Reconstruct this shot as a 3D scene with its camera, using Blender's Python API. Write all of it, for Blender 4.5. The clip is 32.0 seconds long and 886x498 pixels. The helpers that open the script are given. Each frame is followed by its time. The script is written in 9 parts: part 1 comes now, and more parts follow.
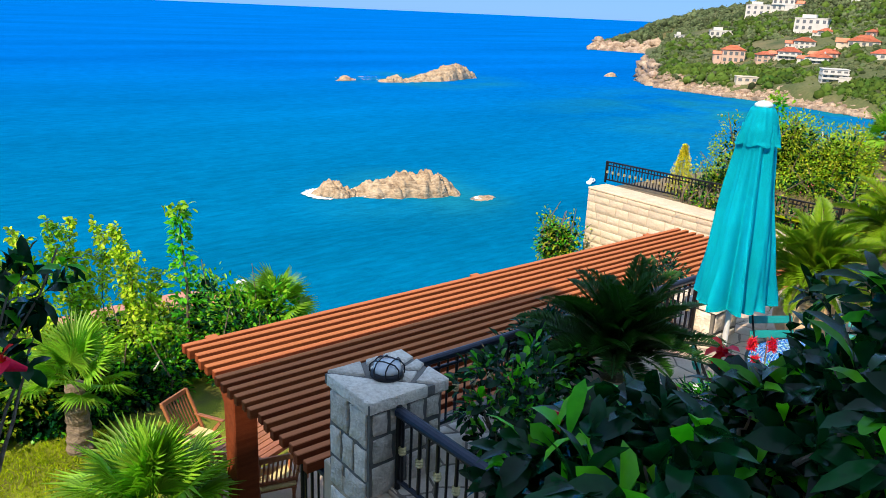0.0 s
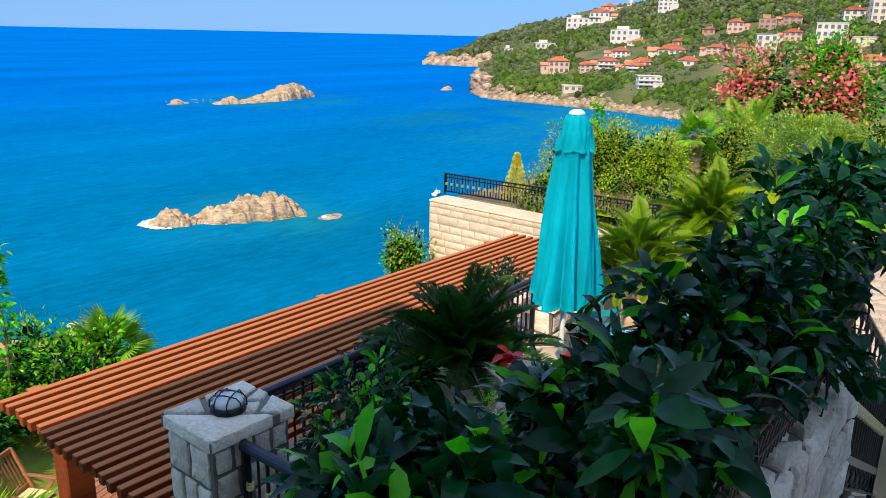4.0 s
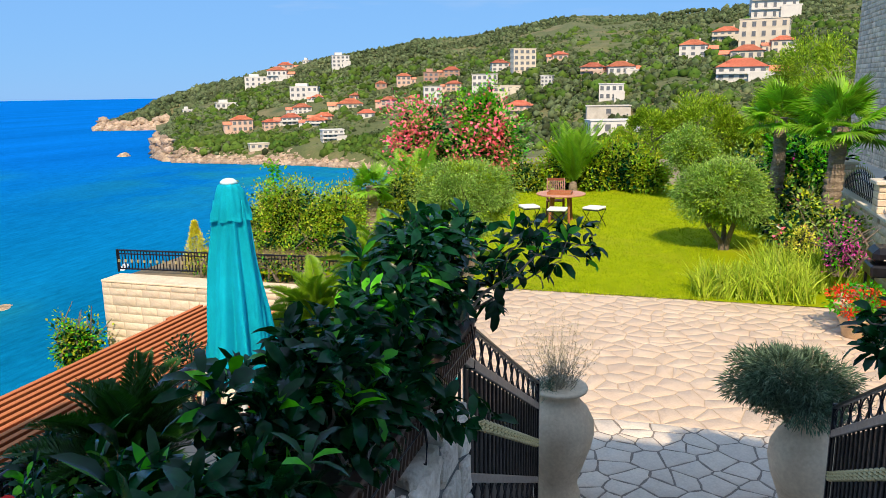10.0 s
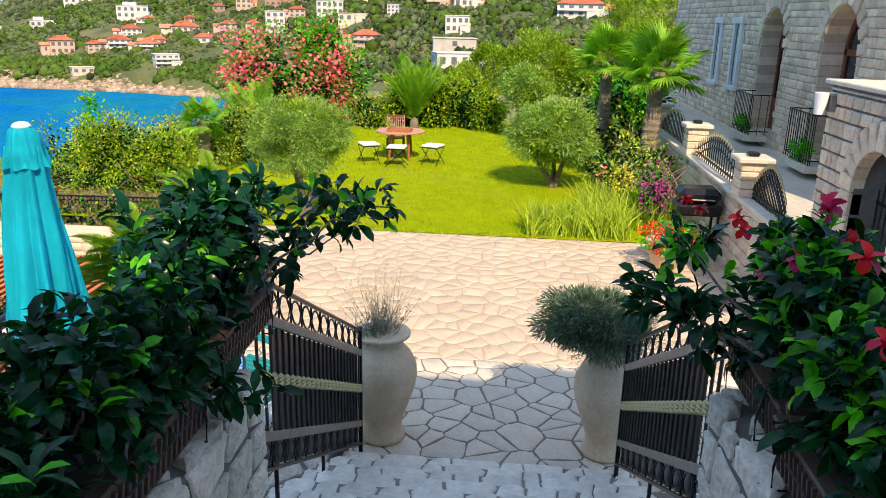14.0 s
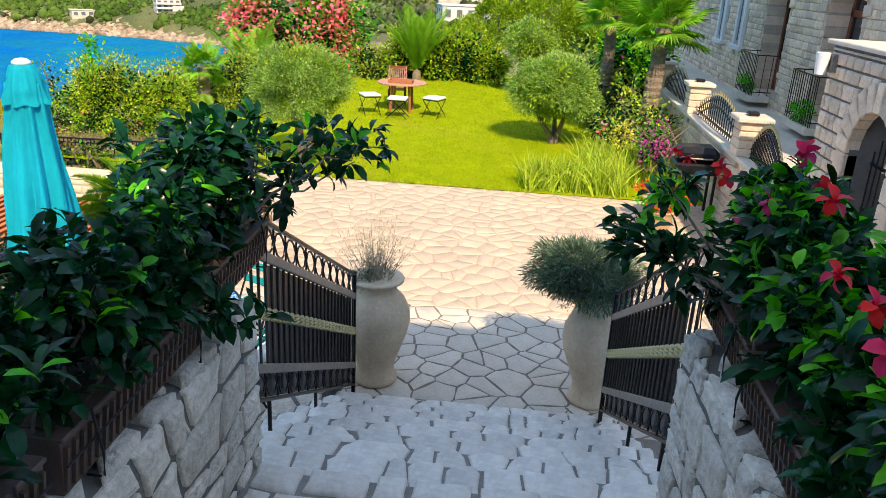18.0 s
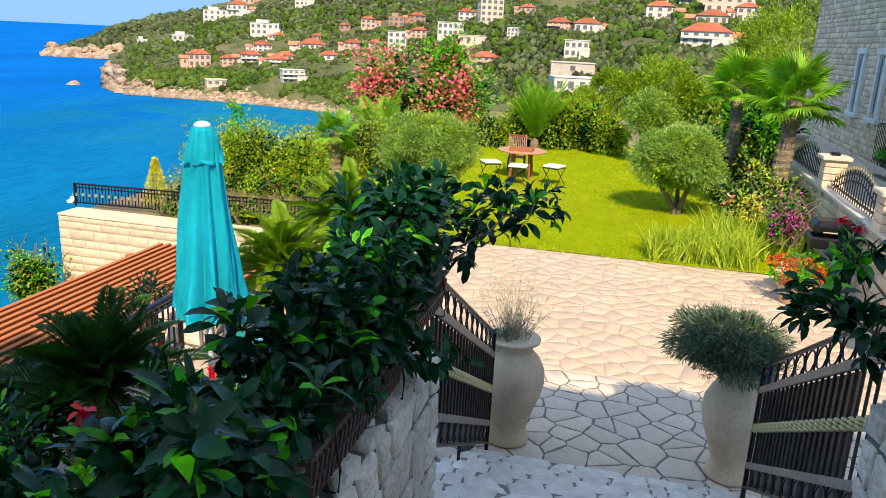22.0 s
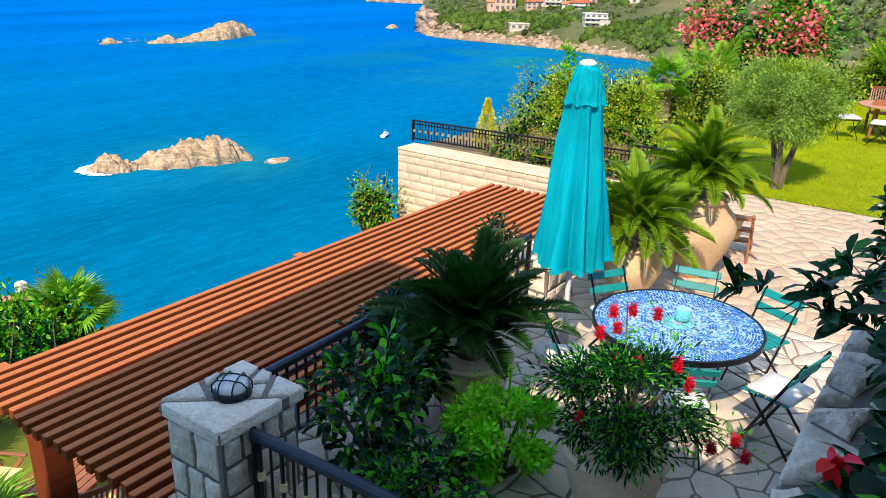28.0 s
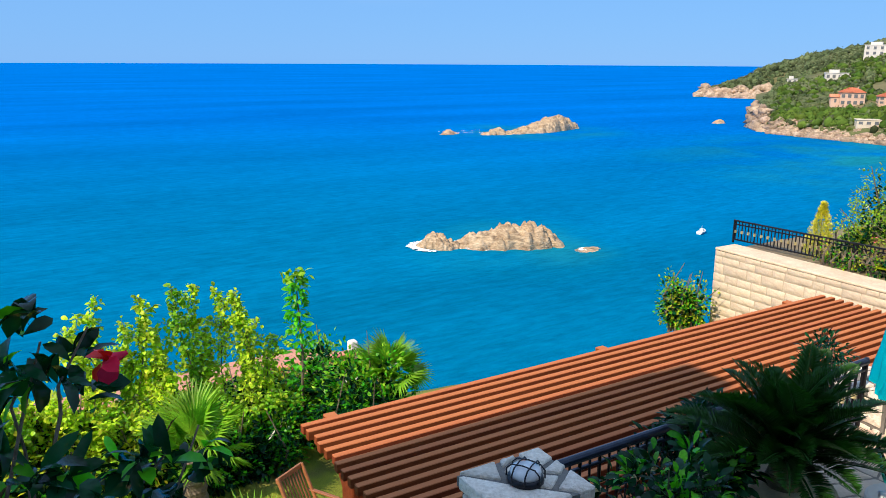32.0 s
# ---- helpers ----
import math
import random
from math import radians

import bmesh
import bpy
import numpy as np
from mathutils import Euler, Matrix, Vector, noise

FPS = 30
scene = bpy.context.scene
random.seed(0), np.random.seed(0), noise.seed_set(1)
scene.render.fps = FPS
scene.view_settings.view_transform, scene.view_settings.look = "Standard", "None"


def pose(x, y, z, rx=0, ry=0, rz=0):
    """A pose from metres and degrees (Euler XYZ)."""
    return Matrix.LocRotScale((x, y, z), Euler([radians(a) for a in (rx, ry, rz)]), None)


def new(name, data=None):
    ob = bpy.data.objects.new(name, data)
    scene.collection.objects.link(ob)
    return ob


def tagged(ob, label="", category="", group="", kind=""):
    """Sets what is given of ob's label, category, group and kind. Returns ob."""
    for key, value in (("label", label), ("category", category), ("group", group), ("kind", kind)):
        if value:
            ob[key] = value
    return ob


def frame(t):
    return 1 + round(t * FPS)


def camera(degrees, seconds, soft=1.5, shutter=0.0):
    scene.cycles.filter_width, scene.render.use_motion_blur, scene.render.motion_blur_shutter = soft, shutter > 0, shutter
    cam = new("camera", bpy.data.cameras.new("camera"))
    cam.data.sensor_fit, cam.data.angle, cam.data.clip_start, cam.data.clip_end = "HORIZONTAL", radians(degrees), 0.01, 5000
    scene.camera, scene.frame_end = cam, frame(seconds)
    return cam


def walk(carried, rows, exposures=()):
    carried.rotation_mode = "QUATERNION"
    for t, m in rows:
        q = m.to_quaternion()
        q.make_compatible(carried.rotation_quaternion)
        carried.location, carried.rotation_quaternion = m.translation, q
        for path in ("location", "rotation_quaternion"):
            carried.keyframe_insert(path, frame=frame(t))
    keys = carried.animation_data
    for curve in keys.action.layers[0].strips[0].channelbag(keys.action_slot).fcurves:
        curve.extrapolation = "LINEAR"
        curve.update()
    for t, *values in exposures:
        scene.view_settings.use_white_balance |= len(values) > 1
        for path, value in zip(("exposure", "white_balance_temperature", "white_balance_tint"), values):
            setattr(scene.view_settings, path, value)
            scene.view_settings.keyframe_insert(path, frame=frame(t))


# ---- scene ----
cam = camera(60.16, 32.0, 0.55)
PATH = [
    (0.0, 0.0, 0.0, 3.2993, 72.4, -2.419, -38.492),
    (0.5, 0.0255, 0.0009, 3.298, 72.774, -2.078, -39.495),
    (1.0, 0.0406, 0.0027, 3.3023, 72.929, -2.013, -41.127),
    (1.5, 0.0549, -0.0026, 3.3072, 73.024, -2.018, -42.883),
    (2.0, 0.0576, -0.0188, 3.3119, 73.202, -2.067, -44.463),
    (2.5, 0.0647, -0.028, 3.3147, 73.552, -2.149, -45.943),
    (4.5, 0.1143, -0.0848, 3.3152, 74.047, -1.018, -52.3),
    (5.0, 0.1496, -0.0864, 3.3306, 74.228, -1.015, -54.58),
    (5.5, 0.1764, -0.0966, 3.3526, 74.683, -1.184, -56.852),
    (6.0, 0.1861, -0.1109, 3.3587, 75.296, -1.236, -58.743),
    (6.5, 0.1958, -0.1177, 3.3626, 75.845, -1.144, -60.159),
    (7.0, 0.2052, -0.1242, 3.3706, 76.265, -0.973, -61.468),
    (7.5, 0.2043, -0.1552, 3.3847, 76.608, -0.525, -63.189),
    (8.0, 0.2138, -0.1981, 3.3972, 77.149, -0.085, -65.477),
    (8.5, 0.2333, -0.2358, 3.4035, 77.822, -0.069, -67.873),
    (9.0, 0.256, -0.2638, 3.403, 78.184, -0.067, -69.786),
    (9.5, 0.2636, -0.3016, 3.4038, 78.254, 0.409, -71.261),
    (10.0, 0.2663, -0.357, 3.4049, 78.133, 0.815, -73.35),
    (10.5, 0.275, -0.4252, 3.4023, 77.792, 0.78, -75.897),
    (11.0, 0.2857, -0.4983, 3.3966, 77.167, 0.764, -78.852),
    (11.5, 0.2876, -0.5686, 3.4054, 76.331, 0.42, -81.692),
    (12.0, 0.2961, -0.6016, 3.4225, 75.775, -0.223, -83.422),
    (12.5, 0.3243, -0.603, 3.439, 75.317, -0.584, -84.162),
    (13.0, 0.3264, -0.5894, 3.4783, 74.166, -1.005, -84.331),
    (13.5, 0.3335, -0.5756, 3.5212, 73.304, -1.27, -84.242),
    (15.5, 0.3201, -0.5331, 3.5427, 72.912, -1.432, -85.051),
    (16.0, 0.3114, -0.5249, 3.5316, 72.523, -1.784, -85.39),
    (16.5, 0.3057, -0.52, 3.5224, 72.162, -2.039, -85.433),
    (17.0, 0.2976, -0.5274, 3.5097, 71.646, -2.017, -85.203),
    (17.5, 0.2932, -0.5676, 3.4944, 70.785, -2.278, -84.718),
    (18.0, 0.2272, -0.6185, 3.5, 69.829, -2.81, -83.95),
    (18.5, 0.1042, -0.6261, 3.5101, 68.891, -3.112, -83.639),
    (19.0, -0.0462, -0.6121, 3.5312, 67.496, -2.937, -84.499),
    (19.5, -0.1445, -0.6054, 3.5289, 66.458, -3.018, -86.259),
    (20.0, -0.2115, -0.5998, 3.5294, 66.715, -3.254, -87.066),
    (20.5, -0.2344, -0.5719, 3.5325, 68.591, -3.795, -86.411),
    (21.0, -0.2124, -0.5316, 3.5302, 71.401, -4.191, -84.982),
    (21.5, -0.1427, -0.45, 3.5136, 73.525, -4.315, -81.764),
    (22.0, 0.005, -0.3386, 3.4889, 74.418, -2.726, -75.891),
    (22.5, 0.1497, -0.1761, 3.4737, 73.127, -0.055, -72.182),
    (23.0, 0.231, -0.0488, 3.4928, 70.915, 2.445, -72.462),
    (23.5, 0.2626, 0.1522, 3.4625, 69.865, 3.238, -74.126),
    (24.0, 0.2158, 0.4149, 3.3998, 69.144, 2.093, -74.45),
    (24.5, 0.1738, 0.5683, 3.3352, 66.956, -0.023, -74.696),
    (26.5, 0.1003, 0.6065, 3.3195, 68.068, -3.265, -66.875),
    (27.0, 0.1036, 0.5866, 3.3222, 68.264, -2.539, -63.128),
    (27.5, 0.1349, 0.566, 3.3332, 68.189, -1.764, -58.046),
    (28.0, 0.1439, 0.5632, 3.352, 69.706, -1.528, -54.38),
    (28.5, 0.1422, 0.5603, 3.3837, 71.687, -1.298, -51.594),
    (29.0, 0.1097, 0.552, 3.4124, 73.354, -1.181, -47.57),
    (29.5, 0.0936, 0.5394, 3.4326, 74.723, -0.654, -43.12),
    (30.0, 0.0809, 0.5115, 3.4477, 75.272, -0.002, -39.755),
    (30.5, 0.0689, 0.5087, 3.452, 75.533, 0.179, -37.15),
    (31.0, 0.0729, 0.5171, 3.4433, 75.796, 0.003, -34.677),
    (31.5, 0.0558, 0.5167, 3.4419, 75.86, -0.358, -32.52),
    (32.0, 0.0864, 0.5469, 3.411, 76.019, -0.3, -31.152),
]
EXPOSURES = ((0.0, 0.28, 6500, 10), (6.0, 0.18, 6500, 10), (9.0, 0.18, 6600, 10), (13.0, 0.36, 6900, 10), (17.0, 0.40, 7000, 10), (20.0, 0.64, 7000, 10), (21.5, 0.45, 7000, 10), (23.0, 0.32, 6800, 10), (26.0, 0.40, 6500, 10), (28.5, 0.28, 6500, 10), (30.0, 0.16, 6400, 10), (32.0, 0.18, 6400, 10))
walk(cam, [(row[0], pose(*row[1:])) for row in PATH], EXPOSURES)

# ---- light ----
SUN = Vector((1.0, 0.29, -0.98)).normalized()
sun_data = bpy.data.lights.new("sun", "SUN")
sun_data.energy, sun_data.angle, sun_data.color = 4.7, radians(0.55), (1.0, 0.83, 0.61)
sun = new("sun", sun_data)
sun.rotation_euler = SUN.to_track_quat("-Z", "Y").to_euler()
world = bpy.data.worlds.new("world")
scene.world = world
world.use_nodes = True
sky = world.node_tree.nodes.new("ShaderNodeTexSky")
sky.sky_type, sky.sun_disc = "NISHITA", False
sky.sun_elevation = math.asin(-SUN.z)
sky.sun_rotation = math.atan2(-SUN.x, -SUN.y)
sky.altitude, sky.air_density, sky.dust_density, sky.ozone_density = 0, 1.0, 0.0, 3.0
back = world.node_tree.nodes["Background"]
back.inputs[1].default_value = 0.014
clear = world.node_tree.nodes.new("ShaderNodeMix")
clear.data_type, clear.blend_type = "RGBA", "MULTIPLY"
clear.inputs[0].default_value = 1.0
clear.inputs[7].default_value = (0.55, 0.80, 1.0, 1)
world.node_tree.links.new(sky.outputs[0], clear.inputs[6])
world.node_tree.links.new(clear.outputs[2], back.inputs[0])
veil = world.node_tree.nodes.new("ShaderNodeBackground")
veil.inputs[0].default_value, veil.inputs[1].default_value = (0.165, 0.315, 0.60, 1), 1.0
wn, wl = world.node_tree.nodes, world.node_tree.links.new
sky_way = wn.new("ShaderNodeTexCoord")
sky_up = wn.new("ShaderNodeSeparateXYZ")
wl(sky_way.outputs["Generated"], sky_up.inputs[0])
overhead = wn.new("ShaderNodeMapRange")
overhead.interpolation_type = "SMOOTHSTEP"
overhead.inputs[1].default_value, overhead.inputs[2].default_value = 0.16, 0.8
wl(sky_up.outputs["Z"], overhead.inputs[0])
clear_sky = wn.new("ShaderNodeMix")
clear_sky.data_type = "RGBA"
clear_sky.inputs[6].default_value, clear_sky.inputs[7].default_value = (0.165, 0.375, 0.74, 1), (0.38, 0.52, 0.78, 1)
wl(overhead.outputs[0], clear_sky.inputs[0])
cloud_map = wn.new("ShaderNodeMapping")
cloud_map.inputs["Scale"].default_value = (2.2, 2.2, 14.0)
wl(sky_way.outputs["Generated"], cloud_map.inputs["Vector"])
cloud = wn.new("ShaderNodeTexNoise")
cloud.inputs["Scale"].default_value, cloud.inputs["Detail"].default_value, cloud.inputs["Roughness"].default_value = 1.6, 6, 0.6
wl(cloud_map.outputs[0], cloud.inputs["Vector"])
streaks = wn.new("ShaderNodeMapRange")
streaks.inputs[1].default_value, streaks.inputs[2].default_value, streaks.inputs[4].default_value = 0.54, 0.74, 0.5
wl(cloud.outputs["Fac"], streaks.inputs[0])
high = wn.new("ShaderNodeMapRange")
high.inputs[1].default_value, high.inputs[2].default_value = 0.06, 0.12
wl(sky_up.outputs["Z"], high.inputs[0])
thin = wn.new("ShaderNodeMath")
thin.operation = "MULTIPLY"
wl(streaks.outputs[0], thin.inputs[0])
wl(high.outputs[0], thin.inputs[1])
hazy = wn.new("ShaderNodeMix")
hazy.data_type = "RGBA"
hazy.inputs[7].default_value = (0.42, 0.50, 0.68, 1)
wl(clear_sky.outputs[2], hazy.inputs[6])
wl(thin.outputs[0], hazy.inputs[0])
wl(hazy.outputs[2], veil.inputs[0])
both_skies = world.node_tree.nodes.new("ShaderNodeAddShader")
world.node_tree.links.new(back.outputs[0], both_skies.inputs[0])
world.node_tree.links.new(veil.outputs[0], both_skies.inputs[1])
world.node_tree.links.new(both_skies.outputs[0], world.node_tree.nodes["World Output"].inputs[0])

# ---- materials ----
MATS = {}


def mat(name, dark, light, scale=6.0, rough=0.7, bump=0.2, fine=60.0, metal=0.0, spec=0.5, stain=None, stain_scale=1.2,
        stain_amount=0.4, island=0.0, object_random=0.0, sheen=0.0, through_light=None, stretch=(1, 1, 1), bump_distance=0.01, coat=0.0):
    """A procedural surface: broad mottling, fine grain, optional stains and variation from piece to piece."""
    m = bpy.data.materials.new(name)
    m.use_nodes = True
    n, link = m.node_tree.nodes, m.node_tree.links.new
    p = n["Principled BSDF"]
    co = n.new("ShaderNodeTexCoord")
    mp = n.new("ShaderNodeMapping")
    mp.inputs["Scale"].default_value = stretch
    link(co.outputs["Object"], mp.inputs["Vector"])
    a = n.new("ShaderNodeTexNoise")
    a.inputs["Scale"].default_value, a.inputs["Detail"].default_value, a.inputs["Roughness"].default_value = scale, 6, 0.6
    link(mp.outputs[0], a.inputs["Vector"])
    b = n.new("ShaderNodeTexNoise")
    b.inputs["Scale"].default_value, b.inputs["Detail"].default_value = fine, 4
    link(mp.outputs[0], b.inputs["Vector"])
    both = n.new("ShaderNodeMath")
    both.operation = "MULTIPLY_ADD"
    both.inputs[1].default_value = 0.45
    link(b.outputs["Fac"], both.inputs[0])
    half = n.new("ShaderNodeMath")
    half.operation = "MULTIPLY"
    half.inputs[1].default_value = 0.65
    link(a.outputs["Fac"], half.inputs[0])
    link(half.outputs[0], both.inputs[2])
    ramp = n.new("ShaderNodeValToRGB")
    ramp.color_ramp.elements[0].position, ramp.color_ramp.elements[1].position = 0.36, 0.74
    ramp.color_ramp.elements[0].color, ramp.color_ramp.elements[1].color = (*dark, 1), (*light, 1)
    link(both.outputs[0], ramp.inputs[0])
    col = ramp.outputs[0]
    if stain:
        s = n.new("ShaderNodeTexNoise")
        s.inputs["Scale"].default_value, s.inputs["Detail"].default_value, s.inputs["Roughness"].default_value = stain_scale, 5, 0.65
        link(co.outputs["Object"], s.inputs["Vector"])
        r = n.new("ShaderNodeMapRange")
        r.inputs[1].default_value, r.inputs[2].default_value, r.inputs[4].default_value = 0.5, 0.7, stain_amount
        link(s.outputs["Fac"], r.inputs[0])
        mix = n.new("ShaderNodeMix")
        mix.data_type = "RGBA"
        mix.inputs[7].default_value = (*stain, 1)
        link(r.outputs[0], mix.inputs[0])
        link(col, mix.inputs[6])
        col = mix.outputs[2]
    if island or object_random:
        src = n.new("ShaderNodeNewGeometry").outputs["Random Per Island"] if island else n.new("ShaderNodeObjectInfo").outputs["Random"]
        amount = island or object_random
        hsv = n.new("ShaderNodeHueSaturation")
        v = n.new("ShaderNodeMapRange")
        v.inputs[3].default_value, v.inputs[4].default_value = 1 - amount, 1 + amount
        link(src, v.inputs[0])
        link(v.outputs[0], hsv.inputs["Value"])
        h = n.new("ShaderNodeMath")
        h.operation = "MULTIPLY_ADD"
        h.inputs[1].default_value, h.inputs[2].default_value = 0.06 * amount, 0.5 - 0.03 * amount
        frac = n.new("ShaderNodeMath")
        frac.operation = "FRACT"
        mul = n.new("ShaderNodeMath")
        mul.operation = "MULTIPLY"
        mul.inputs[1].default_value = 7.31
        link(src, mul.inputs[0])
        link(mul.outputs[0], frac.inputs[0])
        link(frac.outputs[0], h.inputs[0])
        link(h.outputs[0], hsv.inputs["Hue"])
        link(col, hsv.inputs["Color"])
        col = hsv.outputs[0]
    link(col, p.inputs["Base Color"])
    p.inputs["Roughness"].default_value, p.inputs["Metallic"].default_value = rough, metal
    p.inputs["Specular IOR Level"].default_value = spec
    p.inputs["Coat Weight"].default_value = coat
    if bump:
        bp = n.new("ShaderNodeBump")
        bp.inputs["Strength"].default_value, bp.inputs["Distance"].default_value = bump, bump_distance
        link(both.outputs[0], bp.inputs["Height"])
        link(bp.outputs[0], p.inputs["Normal"])
    if through_light:
        tr = n.new("ShaderNodeBsdfTranslucent")
        hs = n.new("ShaderNodeMix")
        hs.data_type, hs.blend_type = "RGBA", "MULTIPLY"
        hs.inputs[0].default_value = 1.0
        hs.inputs[7].default_value = (*through_light, 1)
        link(col, hs.inputs[6])
        link(hs.outputs[2], tr.inputs[0])
        add = n.new("ShaderNodeAddShader")
        link(p.outputs[0], add.inputs[0])
        link(tr.outputs[0], add.inputs[1])
        link(add.outputs[0], n["Material Output"].inputs[0])
    MATS[name] = m
    return m


# patio copies: flagstone neutral for the shaded part, flagstone_far warmer for the sunlit
mat("flagstone", (0.58, 0.49, 0.40), (0.80, 0.70, 0.585), 3.0, 0.75, 0.35, 45, object_random=0.08, stain=(0.52, 0.41, 0.32), stain_amount=0.35)
mat("flagstone_far", (0.51, 0.385, 0.285), (0.67, 0.535, 0.41), 3.0, 0.75, 0.3, 45, island=0.06, stain=(0.50, 0.36, 0.26), stain_amount=0.3)
mat("grout", (0.19, 0.18, 0.17), (0.33, 0.31, 0.29), 5.0, 0.95, 0.5, 90)
mat("warm_grout", (0.43, 0.325, 0.23), (0.56, 0.44, 0.32), 5.0, 0.95, 0.5, 90)
# same joints as warm_grout, coloured darker to imitate the shaded paving
mat("shade_grout", (0.17, 0.14, 0.115), (0.30, 0.25, 0.205), 5.0, 0.95, 0.5, 90)
mat("wall_stone", (0.56, 0.475, 0.38), (0.96, 0.88, 0.77), 6.0, 0.85, 1.0, 34, object_random=0.16, stain=(0.48, 0.36, 0.25), stain_scale=3.0, stain_amount=0.4, bump_distance=0.05)
mat("mortar", (0.12, 0.115, 0.105), (0.24, 0.225, 0.205), 6.0, 0.95, 0.8, 80)
mat("ashlar", (0.62, 0.46, 0.32), (0.88, 0.71, 0.53), 4.0, 0.85, 0.7, 30, island=0.22, bump_distance=0.03, stain=(0.60, 0.44, 0.30), stain_amount=0.35)
mat("ashlar_piece", (0.60, 0.455, 0.32), (0.86, 0.70, 0.53), 4.0, 0.85, 0.8, 30, object_random=0.22, bump_distance=0.03, stain=(0.62, 0.44, 0.28), stain_amount=0.4)
mat("ashlar_pale", (0.58, 0.45, 0.32), (0.80, 0.66, 0.50), 5.0, 0.85, 0.9, 30, object_random=0.10, bump_distance=0.02, stain=(0.60, 0.46, 0.32), stain_amount=0.4)
mat("ashlar_joint", (0.46, 0.36, 0.26), (0.6, 0.49, 0.36), 6.0, 0.95, 0.5, 80)
mat("cap_stone", (0.56, 0.49, 0.4), (0.78, 0.7, 0.58), 5.0, 0.8, 0.4, 50, object_random=0.06)
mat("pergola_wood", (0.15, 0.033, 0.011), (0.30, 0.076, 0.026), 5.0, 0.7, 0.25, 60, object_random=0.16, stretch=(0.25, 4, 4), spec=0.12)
mat("furniture_wood", (0.26, 0.085, 0.035), (0.46, 0.19, 0.085), 5.0, 0.5, 0.2, 70, object_random=0.12, stretch=(1, 4, 4))
mat("iron", (0.006, 0.006, 0.009), (0.020, 0.020, 0.026), 12, 0.34, 0.15, 120, metal=0.4)
mat("iron_blue", (0.012, 0.018, 0.035), (0.03, 0.04, 0.07), 12, 0.3, 0.15, 120, metal=0.4)
mat("brass", (0.40, 0.32, 0.13), (0.66, 0.56, 0.30), 20, 0.38, 0.2, 120, metal=0.45)
mat("grey_bar", (0.20, 0.17, 0.15), (0.36, 0.32, 0.28), 15, 0.5, 0.2, 90, metal=0.3)
mat("canvas", (0.0, 0.40, 0.48), (0.001, 0.66, 0.76), 3, 0.85, 0.25, 220, through_light=(0.05, 0.3, 0.32), stretch=(1, 1, 0.4), spec=0.12)
mat("canvas_cap", (0.45, 0.72, 0.72), (0.68, 0.88, 0.87), 3, 0.85, 0.2, 220)
mat("pole_paint", (0.62, 0.64, 0.66), (0.80, 0.82, 0.84), 10, 0.35, 0.05, 90)
mat("terracotta_pale", (0.60, 0.45, 0.30), (0.84, 0.68, 0.48), 3.5, 0.85, 0.5, 35, stain=(0.40, 0.31, 0.21), stain_amount=0.4, object_random=0.05)
mat("terracotta_warm", (0.50, 0.34, 0.19), (0.70, 0.52, 0.33), 3.0, 0.85, 0.5, 35, stain=(0.75, 0.68, 0.58), stain_amount=0.5, object_random=0.05)
mat("soil", (0.03, 0.02, 0.012), (0.09, 0.06, 0.04), 12, 0.95, 0.8, 60)
mat("plastic_brown", (0.07, 0.04, 0.03), (0.13, 0.08, 0.06), 8, 0.5, 0.15, 90)
mat("teal_paint", (0.0, 0.20, 0.21), (0.01, 0.32, 0.33), 9, 0.45, 0.15, 90, object_random=0.1)
mat("cushion", (0.62, 0.64, 0.66), (0.82, 0.83, 0.84), 6, 0.9, 0.3, 180)
mat("cream_cushion", (0.70, 0.58, 0.24), (0.86, 0.76, 0.42), 6, 0.9, 0.3, 180)
mat("tile_blue", (0.012, 0.08, 0.46), (0.06, 0.32, 0.78), 3, 0.2, 0.1, 60, island=0.5)
mat("tile_white", (0.15, 0.40, 0.58), (0.40, 0.65, 0.78), 3, 0.25, 0.1, 60, island=0.35)
mat("tile_aqua", (0.02, 0.45, 0.50), (0.20, 0.70, 0.70), 3, 0.22, 0.1, 60, island=0.3)
mat("tile_grout", (0.28, 0.44, 0.54), (0.42, 0.57, 0.65), 14, 0.8, 0.3, 90)
mat("white_paint", (0.66, 0.66, 0.64), (0.82, 0.82, 0.80), 5, 0.6, 0.1, 60, stain=(0.55, 0.53, 0.48), stain_amount=0.25)
mat("lamp_glass", (0.70, 0.72, 0.74), (0.86, 0.88, 0.90), 8, 0.12, 0.05, 60, coat=0.5)
mat("door_wood", (0.14, 0.035, 0.015), (0.26, 0.075, 0.03), 5, 0.4, 0.2, 60, stretch=(4, 4, 0.3))
mat("dark_glass", (0.015, 0.02, 0.025), (0.03, 0.04, 0.05), 2, 0.06, 0.0, 40, spec=0.8)
mat("red_roof", (0.60, 0.16, 0.08), (0.86, 0.33, 0.19), 2.0, 0.85, 0.6, 14, object_random=0.18, bump_distance=0.08)
mat("near_roof", (0.52, 0.20, 0.12), (0.70, 0.32, 0.21), 2.0, 0.85, 0.5, 30, object_random=0.1, bump_distance=0.02)
mat("house_white", (0.56, 0.54, 0.5), (0.76, 0.73, 0.68), 0.4, 0.85, 0.2, 6, stain=(0.60, 0.55, 0.48), stain_scale=0.2)
mat("house_cream", (0.58, 0.50, 0.38), (0.76, 0.68, 0.54), 0.4, 0.85, 0.2, 6, stain=(0.5, 0.42, 0.32), stain_scale=0.2)
mat("house_pink", (0.58, 0.38, 0.28), (0.74, 0.54, 0.42), 0.4, 0.85, 0.2, 6, stain=(0.5, 0.36, 0.28), stain_scale=0.2)
